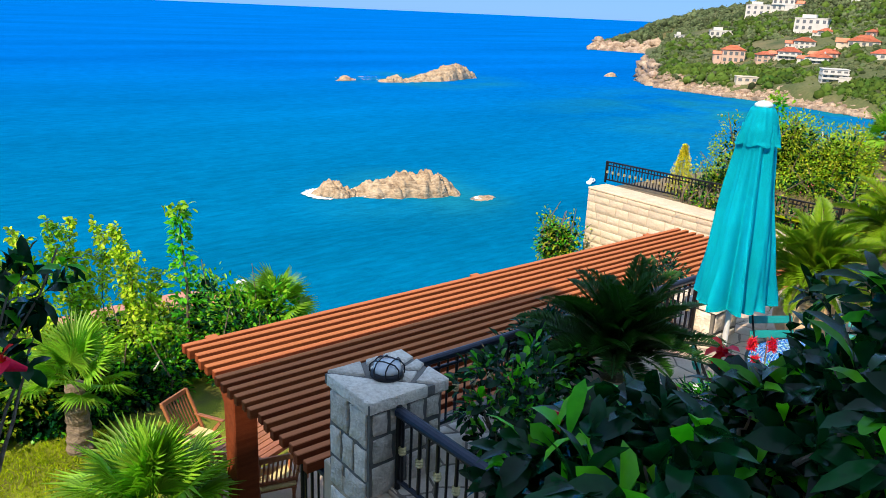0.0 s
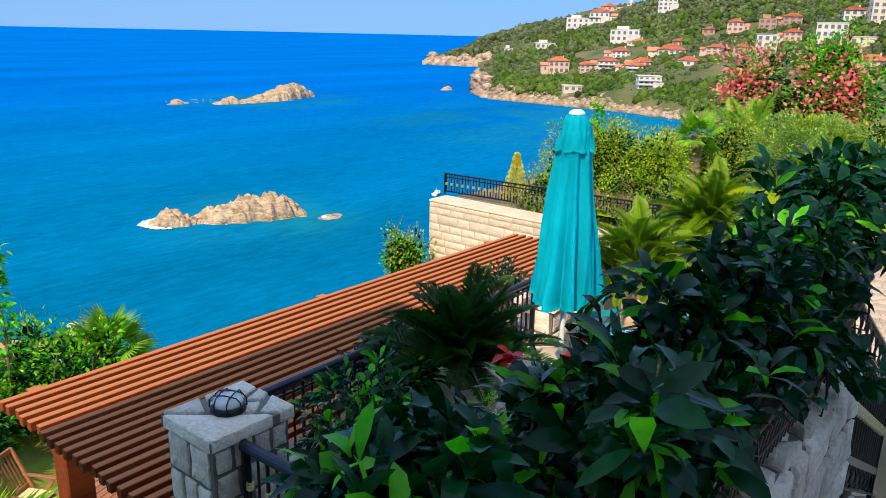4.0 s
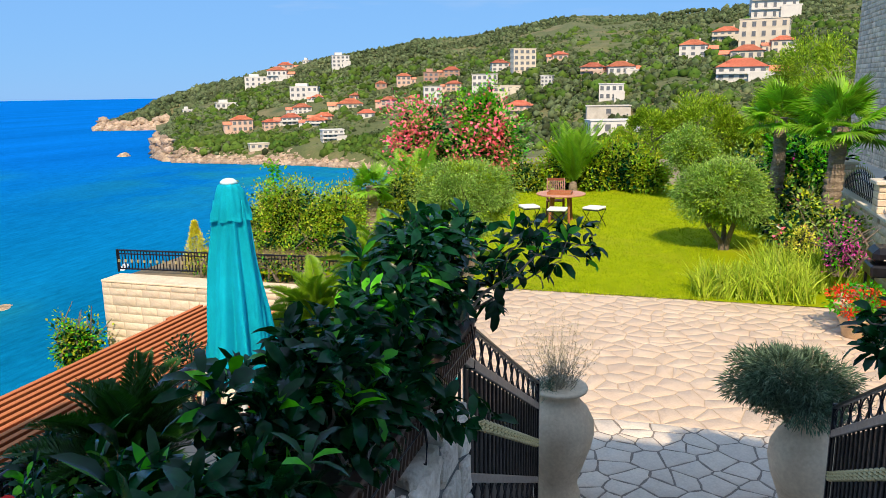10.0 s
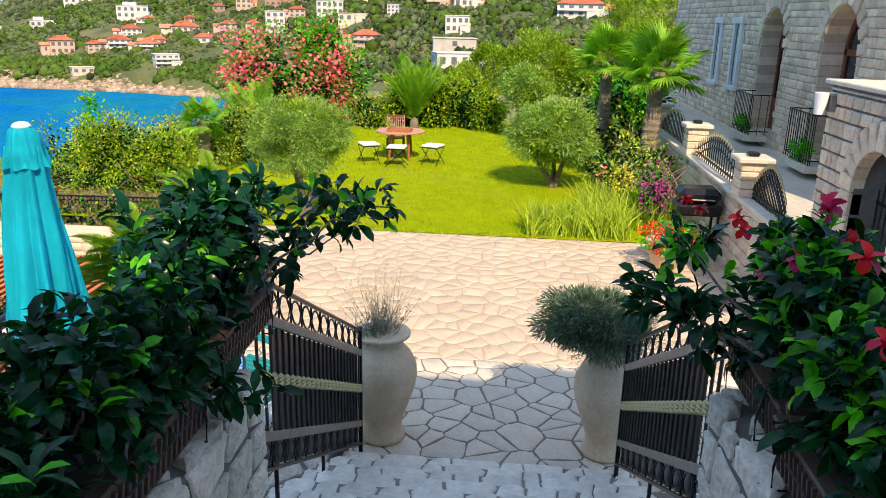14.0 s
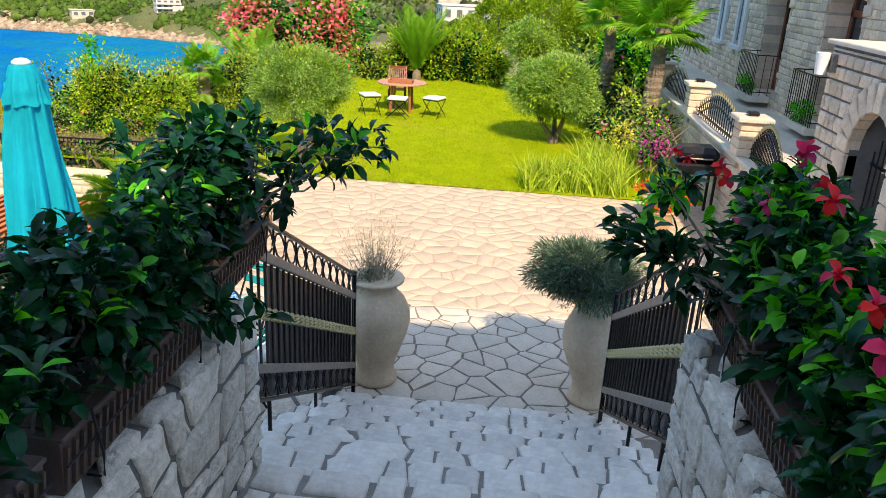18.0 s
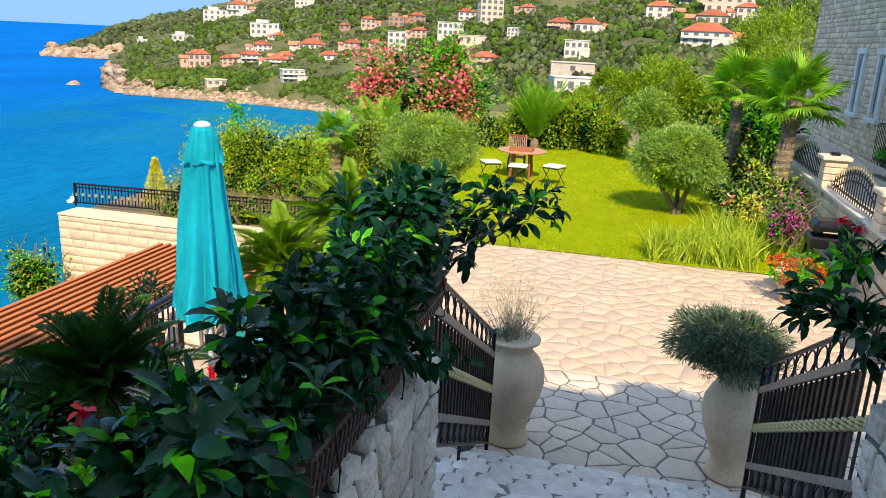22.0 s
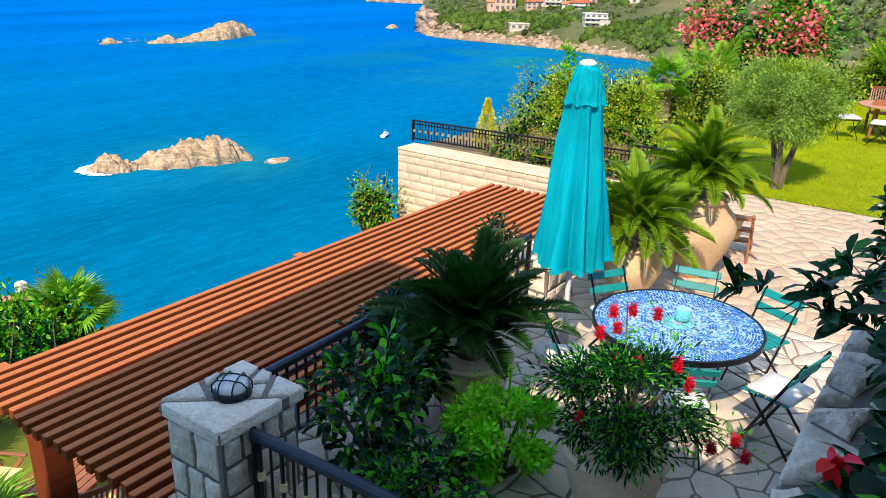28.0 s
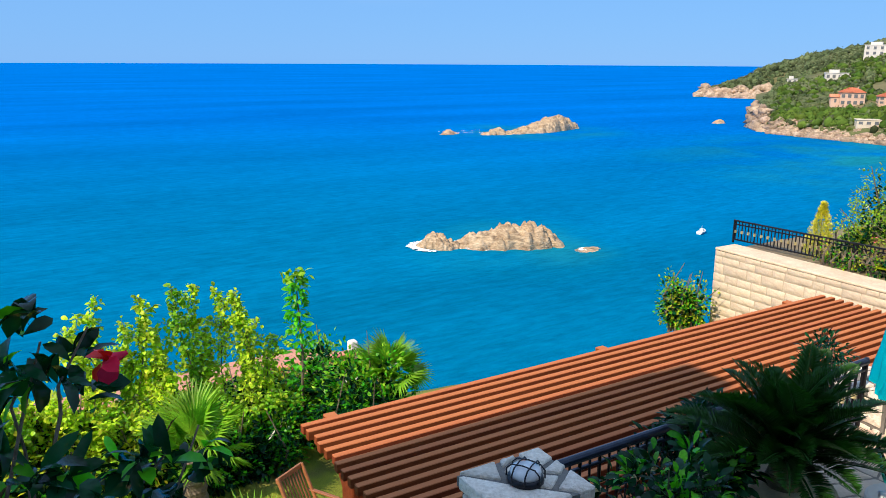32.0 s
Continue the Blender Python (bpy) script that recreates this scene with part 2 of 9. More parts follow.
mat("house_brick", (0.36, 0.20, 0.14), (0.52, 0.33, 0.25), 0.4, 0.9, 0.3, 6)
mat("concrete", (0.46, 0.42, 0.36), (0.64, 0.59, 0.51), 0.5, 0.9, 0.3, 8, stain=(0.36, 0.31, 0.25), stain_scale=0.3)
mat("far_glass", (0.10, 0.11, 0.12), (0.20, 0.21, 0.22), 1, 0.2, 0.0, 20)
mat("bark", (0.10, 0.075, 0.05), (0.26, 0.21, 0.16), 10, 0.95, 1.0, 40, bump_distance=0.03, stretch=(2, 2, 0.5))
mat("palm_bark", (0.14, 0.10, 0.07), (0.36, 0.29, 0.22), 9, 0.95, 1.0, 40, bump_distance=0.04, stretch=(1, 1, 3))
mat("bar_iron", (0.035, 0.032, 0.03), (0.10, 0.09, 0.08), 14, 0.33, 0.2, 90, metal=0.6)
mat("petal_scarlet", (0.62, 0.035, 0.006), (0.82, 0.10, 0.02), 4.0, 0.5, 0.1, 60, island=0.35, spec=0.2, through_light=(0.3, 0.15, 0.1))
mat("sheet_iron", (0.006, 0.008, 0.016), (0.014, 0.018, 0.034), 6, 0.30, 0.1, 90, metal=0.2, spec=0.5)
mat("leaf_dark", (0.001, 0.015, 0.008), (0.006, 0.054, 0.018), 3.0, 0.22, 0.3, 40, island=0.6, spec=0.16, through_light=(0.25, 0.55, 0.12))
mat("leaf_vine", (0.13, 0.25, 0.008), (0.48, 0.56, 0.03), 3.0, 0.45, 0.1, 40, island=0.5, through_light=(0.7, 0.8, 0.25), spec=0.2)
mat("leaf_fresh", (0.018, 0.16, 0.004), (0.085, 0.37, 0.010), 3.0, 0.34, 0.1, 40, island=0.4, through_light=(0.6, 0.9, 0.2), spec=0.16)
mat("leaf_hedge", (0.09, 0.15, 0.004), (0.38, 0.40, 0.015), 3.0, 0.5, 0.1, 40, island=0.55, through_light=(0.5, 0.6, 0.2), spec=0.2)
mat("leaf_lime", (0.08, 0.21, 0.008), (0.25, 0.43, 0.02), 3.0, 0.45, 0.1, 40, island=0.4, through_light=(0.6, 0.7, 0.25), spec=0.2)
mat("leaf_olive", (0.085, 0.165, 0.02), (0.30, 0.42, 0.095), 3.0, 0.45, 0.1, 40, island=0.5, through_light=(0.3, 0.5, 0.15), spec=0.3)
mat("leaf_grey", (0.05, 0.09, 0.07), (0.17, 0.22, 0.16), 3.0, 0.6, 0.1, 40, island=0.35, through_light=(0.4, 0.5, 0.35), spec=0.22)
# two copies of the cycad leaf: dark for shade, yellow-green for sun
mat("leaf_cycad_shade", (0.004, 0.034, 0.004), (0.02, 0.085, 0.010), 3.0, 0.4, 0.1, 40, island=0.4, spec=0.25, through_light=(0.3, 0.4, 0.12))
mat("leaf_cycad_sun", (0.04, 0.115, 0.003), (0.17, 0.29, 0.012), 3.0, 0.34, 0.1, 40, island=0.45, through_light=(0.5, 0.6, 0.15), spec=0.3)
mat("leaf_palm", (0.06, 0.18, 0.008), (0.22, 0.38, 0.03), 3.0, 0.42, 0.1, 40, island=0.35, through_light=(0.5, 0.7, 0.2), spec=0.25)
mat("leaf_pine", (0.09, 0.18, 0.006), (0.30, 0.40, 0.02), 3.0, 0.6, 0.1, 40, island=0.45, through_light=(0.3, 0.4, 0.1), spec=0.2)
mat("leaf_gold", (0.4, 0.38, 0.03), (0.64, 0.6, 0.1), 3.0, 0.5, 0.1, 40, island=0.3, through_light=(0.6, 0.6, 0.3), spec=0.22)
mat("grass_blade", (0.18, 0.29, 0.002), (0.35, 0.45, 0.006), 3.0, 0.7, 0.1, 40, island=0.35, spec=0.08)
mat("leaf_lavender", (0.05, 0.1, 0.07), (0.19, 0.25, 0.16), 3.0, 0.6, 0.1, 40, island=0.4, spec=0.2, through_light=(0.3, 0.4, 0.25))
mat("leaf_stonecrop", (0.09, 0.38, 0.008), (0.23, 0.58, 0.02), 3.0, 0.5, 0.1, 40, island=0.35, spec=0.2, through_light=(0.4, 0.5, 0.15))
mat("islet_rock", (0.29, 0.20, 0.115), (0.72, 0.555, 0.37), 0.40, 0.95, 0.8, 1.6, bump_distance=0.8, stain=(0.15, 0.095, 0.055), stain_scale=0.45, stain_amount=0.8, stretch=(0.6, 1, 2.6))
mat("landing_stone", (0.62, 0.57, 0.51), (0.96, 0.92, 0.86), 5.0, 0.8, 0.8, 30, object_random=0.10, bump_distance=0.02, stain=(0.52, 0.43, 0.33), stain_scale=4.0, stain_amount=0.45)
mat("leaf_iris", (0.17, 0.26, 0.012), (0.38, 0.45, 0.05), 3.0, 0.5, 0.1, 40, island=0.35, through_light=(0.4, 0.5, 0.2), spec=0.22)
mat("table_wood", (0.46, 0.20, 0.12), (0.66, 0.34, 0.23), 5.0, 0.55, 0.2, 60, stretch=(0.3, 4, 4))
mat("garden_ground", (0.10, 0.12, 0.012), (0.32, 0.36, 0.02), 1.1, 0.95, 0.9, 60, stain=(0.13, 0.085, 0.045), stain_scale=0.6, stain_amount=0.9, bump_distance=0.04)
mat("straw", (0.30, 0.26, 0.17), (0.52, 0.46, 0.33), 3.0, 0.8, 0.1, 40, island=0.35)
mat("reed", (0.2, 0.16, 0.06), (0.36, 0.29, 0.13), 3.0, 0.8, 0.1, 40, island=0.35)
mat("petal_red", (0.42, 0.002, 0.014), (0.66, 0.010, 0.035), 4.0, 0.5, 0.1, 60, island=0.3, spec=0.2, through_light=(0.25, 0.15, 0.15))
mat("petal_pink", (0.40, 0.008, 0.05), (0.60, 0.02, 0.11), 4.0, 0.5, 0.1, 60, island=0.3, spec=0.2, through_light=(0.25, 0.15, 0.2))
mat("petal_oleander", (0.74, 0.06, 0.14), (0.88, 0.2, 0.28), 4.0, 0.5, 0.1, 60, island=0.3, through_light=(0.4, 0.3, 0.3))
mat("petal_magenta", (0.48, 0.02, 0.26), (0.70, 0.08, 0.42), 4.0, 0.5, 0.1, 60, island=0.3)
mat("lawn", (0.20, 0.29, 0.002), (0.39, 0.45, 0.003), 2.5, 0.9, 0.9, 110, stain=(0.36, 0.33, 0.03), stain_amount=0.5, stain_scale=0.7, bump_distance=0.03, spec=0.08)
mat("earth", (0.16, 0.12, 0.07), (0.30, 0.24, 0.15), 3, 0.95, 0.6, 30)
mat("rock", (0.20, 0.14, 0.09), (0.62, 0.47, 0.34), 0.30, 0.95, 1.0, 1.4, bump_distance=0.9, island=0.3, stain=(0.16, 0.11, 0.07), stain_scale=0.2, stain_amount=0.7)
mat("foam", (0.62, 0.70, 0.74), (0.90, 0.94, 0.95), 1.0, 0.8, 0.3, 8)
mat("hill", (0.045, 0.07, 0.018), (0.155, 0.165, 0.06), 0.05, 0.95, 0.6, 0.9, stain=(0.30, 0.21, 0.11), stain_scale=0.03, stain_amount=0.5, bump_distance=0.5)
mat("scrub", (0.03, 0.052, 0.018), (0.145, 0.18, 0.085), 0.05, 0.95, 0.0, 0.5, island=0.55, spec=0.1)
mat("scrub_bright", (0.022, 0.065, 0.008), (0.11, 0.17, 0.028), 0.05, 0.95, 0.0, 0.6, island=0.4, spec=0.1)

# sunlight painted into the pergola wood: upward faces are coloured lighter
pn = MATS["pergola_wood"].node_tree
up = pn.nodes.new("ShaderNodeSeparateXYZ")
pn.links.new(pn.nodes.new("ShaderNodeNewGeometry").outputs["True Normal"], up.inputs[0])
lit_top = pn.nodes.new("ShaderNodeMapRange")
lit_top.inputs[1].default_value, lit_top.inputs[2].default_value, lit_top.inputs[4].default_value = 0.55, 0.8, 0.85
pn.links.new(up.outputs["Z"], lit_top.inputs[0])
top_light = pn.nodes.new("ShaderNodeMix")
top_light.data_type, top_light.blend_type = "RGBA", "SCREEN"
top_light.inputs[7].default_value = (0.46, 0.15, 0.058, 1)
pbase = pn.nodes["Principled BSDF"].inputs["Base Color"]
pn.links.new(pbase.links[0].from_socket, top_light.inputs[6])
pn.links.new(lit_top.outputs[0], top_light.inputs[0])
pn.links.new(top_light.outputs[2], pbase)

# ---- mesh helpers ----


def raw(name, verts, faces, material, smooth=False):
    """A mesh from arrays: verts (n, 3), faces a list of arrays (m, k)."""
    me = bpy.data.meshes.new(name)
    verts = np.asarray(verts, dtype=np.float32).reshape(-1, 3)
    faces = [np.asarray(f, dtype=np.int32) for f in faces if len(f)]
    loops = np.concatenate([f.ravel() for f in faces])
    sizes = np.concatenate([np.full(len(f), f.shape[1], dtype=np.int32) for f in faces])
    starts = np.concatenate([[0], np.cumsum(sizes)[:-1]]).astype(np.int32)
    me.vertices.add(len(verts))
    me.vertices.foreach_set("co", verts.ravel())
    me.loops.add(len(loops))
    me.loops.foreach_set("vertex_index", loops)
    me.polygons.add(len(sizes))
    me.polygons.foreach_set("loop_start", starts)
    me.polygons.foreach_set("loop_total", sizes)
    if smooth:
        me.polygons.foreach_set("use_smooth", np.ones(len(sizes), dtype=bool))
    me.update(calc_edges=True)
    me.validate()
    if material:
        me.materials.append(MATS[material])
    return me


def finish(bm, name, material, smooth=False):
    me = bpy.data.meshes.new(name)
    bmesh.ops.recalc_face_normals(bm, faces=bm.faces)
    if smooth:
        for f in bm.faces:
            f.smooth = True
    bm.to_mesh(me)
    bm.free()
    me.materials.append(MATS[material])
    return me


def put(name, me, parent=None, label="", m=None):
    """Link a mesh as one object, as a part under parent where one is given."""
    ob = new(name, me)
    if m is not None:
        ob.matrix_basis = m
    if parent is not None:
        ob.parent = parent
    if label:
        tagged(ob, label)
    return ob


def part(name, bm, material, parent=None, label="", smooth=False, m=None):
    return put(name, finish(bm, name, material, smooth), parent, label, m)


def thing(name, label, category, m=None, group="", kind=""):
    ob = new(name)
    ob.empty_display_size = 0.1
    if m is not None:
        ob.matrix_basis = m
    return tagged(ob, label, category, group, kind)


def add_box(bm, x0, x1, y0, y1, z0, z1, bevel=0.0, m=None):
    r = bmesh.ops.create_cube(bm, size=1.0)
    vs = r["verts"]
    bmesh.ops.scale(bm, vec=(x1 - x0, y1 - y0, z1 - z0), verts=vs)
    bmesh.ops.translate(bm, vec=((x0 + x1) / 2, (y0 + y1) / 2, (z0 + z1) / 2), verts=vs)
    if bevel:
        es = list({e for v in vs for e in v.link_edges})
        vs = list({v for f in bmesh.ops.bevel(bm, geom=es, offset=bevel, segments=1, affect="EDGES")["faces"] for v in f.verts} | {v for v in vs if v.is_valid})
    if m is not None:
        bmesh.ops.transform(bm, matrix=m, verts=vs)
    return bm


def box(x0, x1, y0, y1, z0, z1, bevel=0.0, m=None):
    return add_box(bmesh.new(), x0, x1, y0, y1, z0, z1, bevel, m)


def add_rod(bm, a, b, r, r2=None, sides=8):
    a, b = Vector(a), Vector(b)
    d = b - a
    q = d.to_track_quat("Z", "Y").to_matrix().to_4x4()
    bmesh.ops.create_cone(bm, cap_ends=True, segments=sides, radius1=r, radius2=r if r2 is None else r2, depth=d.length,
                          matrix=Matrix.Translation((a + b) / 2) @ q)
    return bm


def rod(a, b, r, r2=None, sides=8):
    return add_rod(bmesh.new(), a, b, r, r2, sides)


def add_beam(bm, a, b, w, h, bevel=0.0):
    """A bar of rectangular section from a to b, upright."""
    a, b = Vector(a), Vector(b)
    d = b - a
    x = d.normalized()
    side = Vector((0, 0, 1)).cross(x)
    side = side.normalized() if side.length > 1e-5 else Vector((0, 1, 0))
    up = x.cross(side)
    m = Matrix((x, side, up)).transposed().to_4x4()
    m.translation = (a + b) / 2
    return add_box(bm, -d.length / 2, d.length / 2, -w / 2, w / 2, -h / 2, h / 2, bevel, m)


def beam(a, b, w, h, bevel=0.0):
    return add_beam(bmesh.new(), a, b, w, h, bevel)


def add_lathe(bm, profile, sides=32, wobble=0.0):
    rings = []
    for k, (r, z) in enumerate(profile):
        ring = []
        for i in range(sides):
            a = 2 * math.pi * i / sides
            rr = r * (1 + wobble * noise.noise((math.cos(a) * 1.5, math.sin(a) * 1.5, z * 4)))
            ring.append(bm.verts.new((rr * math.cos(a), rr * math.sin(a), z)))
        rings.append(ring)
    for p, q in zip(rings, rings[1:]):
        for i in range(sides):
            bm.faces.new((p[i], p[(i + 1) % sides], q[(i + 1) % sides], q[i]))
    bm.faces.new(rings[0][::-1])
    bm.faces.new(rings[-1])
    return bm


def lathe(profile, sides=32, wobble=0.0):
    return add_lathe(bmesh.new(), profile, sides, wobble)


def add_tube(bm, points, radii, sides=8):
    """A tapered tube along points."""
    pts = [Vector(p) for p in points]
    rings = []
    for i, p in enumerate(pts):
        d = (pts[min(i + 1, len(pts) - 1)] - pts[max(i - 1, 0)]).normalized()
        q = d.to_track_quat("Z", "Y").to_matrix()
        r = radii[i] if not isinstance(radii, (int, float)) else radii
        rings.append([bm.verts.new(p + q @ Vector((r * math.cos(2 * math.pi * k / sides), r * math.sin(2 * math.pi * k / sides), 0))) for k in range(sides)])
    for a, b in zip(rings, rings[1:]):
        for k in range(sides):
            bm.faces.new((a[k], a[(k + 1) % sides], b[(k + 1) % sides], b[k]))
    bm.faces.new(rings[0][::-1])
    bm.faces.new(rings[-1])
    return bm


def tube(points, radii, sides=8):
    return add_tube(bmesh.new(), points, radii, sides)


def unit(v):
    return v / np.maximum(np.linalg.norm(v, axis=-1, keepdims=True), 1e-9)


def leaves(pts, dirs, length, width, rng, fold=0.25, droop=0.25, fine=True, jitter=0.35):
    """Leaf blades at pts that point along dirs; fine ones are pointed, folded along the midrib and arched."""
    n = len(pts)
    L = (length * (1 + jitter * (rng.random(n) * 2 - 1)))[:, None]
    W = (width * (1 + jitter * (rng.random(n) * 2 - 1)))[:, None] / 2
    d = unit(dirs)
    side = unit(np.cross(d, unit(rng.normal(size=(n, 3)) * 0.5 + np.array([0, 0, 1.0]))))
    up = np.cross(side, d)
    flip = np.where(up[:, 2:3] < 0, -1, 1)
    up, side = up * flip, side * flip
    if not fine:
        tip = pts + d * L - up * L * droop
        mid = pts + d * L * 0.5 + up * L * droop * 0.3
        V = np.stack([pts, mid + side * W - up * fold * W, tip, mid - side * W - up * fold * W], 1)
        k = np.arange(n)[:, None] * 4
        return V.reshape(-1, 3), [np.concatenate([k + [0, 1, 2], k + [0, 2, 3]])]
    rows = []
    for s, w in ((0.0, 0.0), (0.22, 0.5), (0.52, 0.96), (0.82, 0.78), (1.0, 0.0)):
        c = pts + d * L * s + up * L * (0.45 * s * (1 - s) - droop * s * s)
        rows.append([c] if w == 0.0 else [c, c + side * W * w + up * W * w * fold, c - side * W * w + up * W * w * fold])
    V = np.stack([p for row in rows for p in row], 1)
    k = np.arange(n)[:, None] * 11
    tri = np.concatenate([k + [0, 2, 1], k + [0, 1, 3], k + [7, 8, 10], k + [7, 10, 9]])
    quad = np.concatenate([k + q for q in ([1, 2, 5, 4], [1, 4, 6, 3], [4, 5, 8, 7], [4, 7, 9, 6])])
    return V.reshape(-1, 3), [tri, quad]


def merge(sets):
    """Join (verts, faces) sets into one."""
    V, F, base = [], [], 0
    for v, fs in sets:
        V.append(v)
        F += [f + base for f in fs]
        base += len(v)
    return np.concatenate(V), F


def crown_points(rng, centre, radii, lumps, n, spread=0.38, shell=0.55):
    """Leaf places in uneven lumps that fill an ellipsoid, with the direction outwards."""
    c = unit(rng.normal(size=(lumps, 3))) * (shell + (1 - shell) * rng.random((lumps, 1)) ** 0.5) * 0.78
    which = rng.integers(0, lumps, n)
    size = spread * (0.6 + 0.8 * rng.random((lumps, 1)))
    off = unit(rng.normal(size=(n, 3))) * (rng.random((n, 1)) ** 0.45)
    p = c[which] + off * size[which]
    out = unit(p * 0.6 + off * 0.8 + rng.normal(size=(n, 3)) * 0.35)
    return np.asarray(centre) + p * np.asarray(radii), out


def polygon_cells(x0, x1, y0, y1, size, rng, joint, stretch=1.0, jitter=0.42, drop=0.0):
    """Irregular paving: convex pieces of a jittered lattice, shrunk by the joint."""
    nx, ny = max(1, round((x1 - x0) / (size * stretch))), max(1, round((y1 - y0) / size))
    dx, dy = (x1 - x0) / nx, (y1 - y0) / ny
    site = {}
    for i in range(-2, nx + 2):
        for j in range(-2, ny + 2):
            site[i, j] = (x0 + (i + 0.5 + (0.25 if j % 2 else -0.25) + jitter * (rng.random() * 2 - 1)) * dx, y0 + (j + 0.5 + jitter * (rng.random() * 2 - 1)) * dy)
    if drop:
        for k in [k for k in site if rng.random() < drop]:
            del site[k]
    cells = []
    for i in range(-1, nx + 1):
        for j in range(-1, ny + 1):
            if (i, j) not in site:
                continue
            sx, sy = site[i, j]
            poly = [(x0, y0), (x1, y0), (x1, y1), (x0, y1)]
            for a in range(-3, 4):
                for b in range(-3, 4):
                    if (a, b) == (0, 0) or (i + a, j + b) not in site:
                        continue
                    ox, oy = site[i + a, j + b]
                    ux, uy = ox - sx, oy - sy
                    l = math.hypot(ux, uy)
                    ux, uy = ux / l, uy / l
                    lim = ((sx + ox) / 2 * ux + (sy + oy) / 2 * uy) - joint / 2
                    out = []
                    for (px, py), (qx, qy) in zip(poly, poly[1:] + poly[:1]):
                        dp, dq = px * ux + py * uy - lim, qx * ux + qy * uy - lim
                        if dp <= 0:
                            out.append((px, py))
                        if dp * dq < 0:
                            t = dp / (dp - dq)
                            out.append((px + t * (qx - px), py + t * (qy - py)))
                    poly = out
                    if len(poly) < 3:
                        break
                if len(poly) < 3:
                    break
            if len(poly) >= 3:
                area = abs(sum(p[0] * q[1] - q[0] * p[1] for p, q in zip(poly, poly[1:] + poly[:1]))) / 2
                if area > 0.06 * size * size:
                    cells.append(poly)
    return cells


def cut(poly, ux, uy, lim):
    """The part of a convex polygon on the inner side of a line."""
    out = []
    for (px, py), (qx, qy) in zip(poly, poly[1:] + poly[:1]):
        dp, dq = px * ux + py * uy - lim, qx * ux + qy * uy - lim
        if dp <= 0:
            out.append((px, py))
        if dp * dq < 0:
            t = dp / (dp - dq)
            out.append((px + t * (qx - px), py + t * (qy - py)))
    return out


def crazy_cells(x0, x1, y0, y1, size, rng, joint, spread=0.75):
    """Crazy paving: a sheet split again and again along slanted lines, the pieces shrunk by the joint."""
    todo, cells = [[(x0, y0), (x1, y0), (x1, y1), (x0, y1)]], []
    while todo:
        p = todo.pop()
        area = sum(a[0] * b[1] - b[0] * a[1] for a, b in zip(p, p[1:] + p[:1])) / 2
        c = np.mean(p, axis=0)
        q = np.array(p) - c
        w, ax = np.linalg.eigh(q.T @ q)
        long = math.sqrt(max(w[1], 1e-9) / max(w[0], 1e-9))
        if area < size * size * math.exp(rng.normal() * spread) and long < 2.3:
            for (ax0, ay0), (bx0, by0) in list(zip(p, p[1:] + p[:1])):
                l = math.hypot(bx0 - ax0, by0 - ay0)
                if l > 1e-5:
                    ux, uy = (by0 - ay0) / l, -(bx0 - ax0) / l
                    p = cut(p, ux, uy, ax0 * ux + ay0 * uy - joint / 2)
                    if len(p) < 3:
                        break
            if len(p) >= 3:
                cells.append(p)
            continue
        ang = math.atan2(ax[1, 1], ax[0, 1]) + rng.normal() * 0.42
        ux, uy = math.cos(ang), math.sin(ang)
        o = c + ax[:, 1] * rng.uniform(-0.22, 0.22) * math.sqrt(w[1] / len(p))
        lim = o[0] * ux + o[1] * uy
        todo += [h for h in (cut(p, ux, uy, lim), cut(p, -ux, -uy, -lim)) if len(h) >= 3]
    return cells


def slab(poly, thick, rng, edge=0.012, bulge=0.0, ragged=0.0):
    """A stone: a polygon in x, y with weathered edges, its back at 0 and its face at thick. Returns centre, verts,
    faces.
    """
    cx, cy = sum(p[0] for p in poly) / len(poly), sum(p[1] for p in poly) / len(poly)
    pts = []
    for p, q in zip(poly, poly[1:] + poly[:1]):
        l = math.hypot(q[0] - p[0], q[1] - p[1])
        if l < 0.012:
            continue
        for s in ((0.04, 0.5, 0.96) if ragged else (0.04, 0.96)):
            j = ragged * (rng.random() - 0.7)
            x, y = p[0] + s * (q[0] - p[0]), p[1] + s * (q[1] - p[1])
            d = math.hypot(x - cx, y - cy) + 1e-6
            pts.append((x + (x - cx) / d * j - cx, y + (y - cy) / d * j - cy))
    n = len(pts)
    V = [(x, y, 0) for x, y in pts]
    V += [(x, y, thick - edge * (0.6 + 0.6 * rng.random())) for x, y in pts]
    V += [(x * (1 - edge * 1.3 / max(0.03, math.hypot(x, y))), y * (1 - edge * 1.3 / max(0.03, math.hypot(x, y))), thick + bulge * (rng.random() - 0.5)) for x, y in pts]
    V.append((0, 0, thick + bulge * (rng.random() + 0.1)))
    quads = [(i, (i + 1) % n, n + (i + 1) % n, n + i) for i in range(n)] + [(n + i, n + (i + 1) % n, 2 * n + (i + 1) % n, 2 * n + i) for i in range(n)]
    tris = [(2 * n + i, 2 * n + (i + 1) % n, 3 * n) for i in range(n)]
    return (cx, cy), np.array(V), [np.array(quads), np.array(tris)]


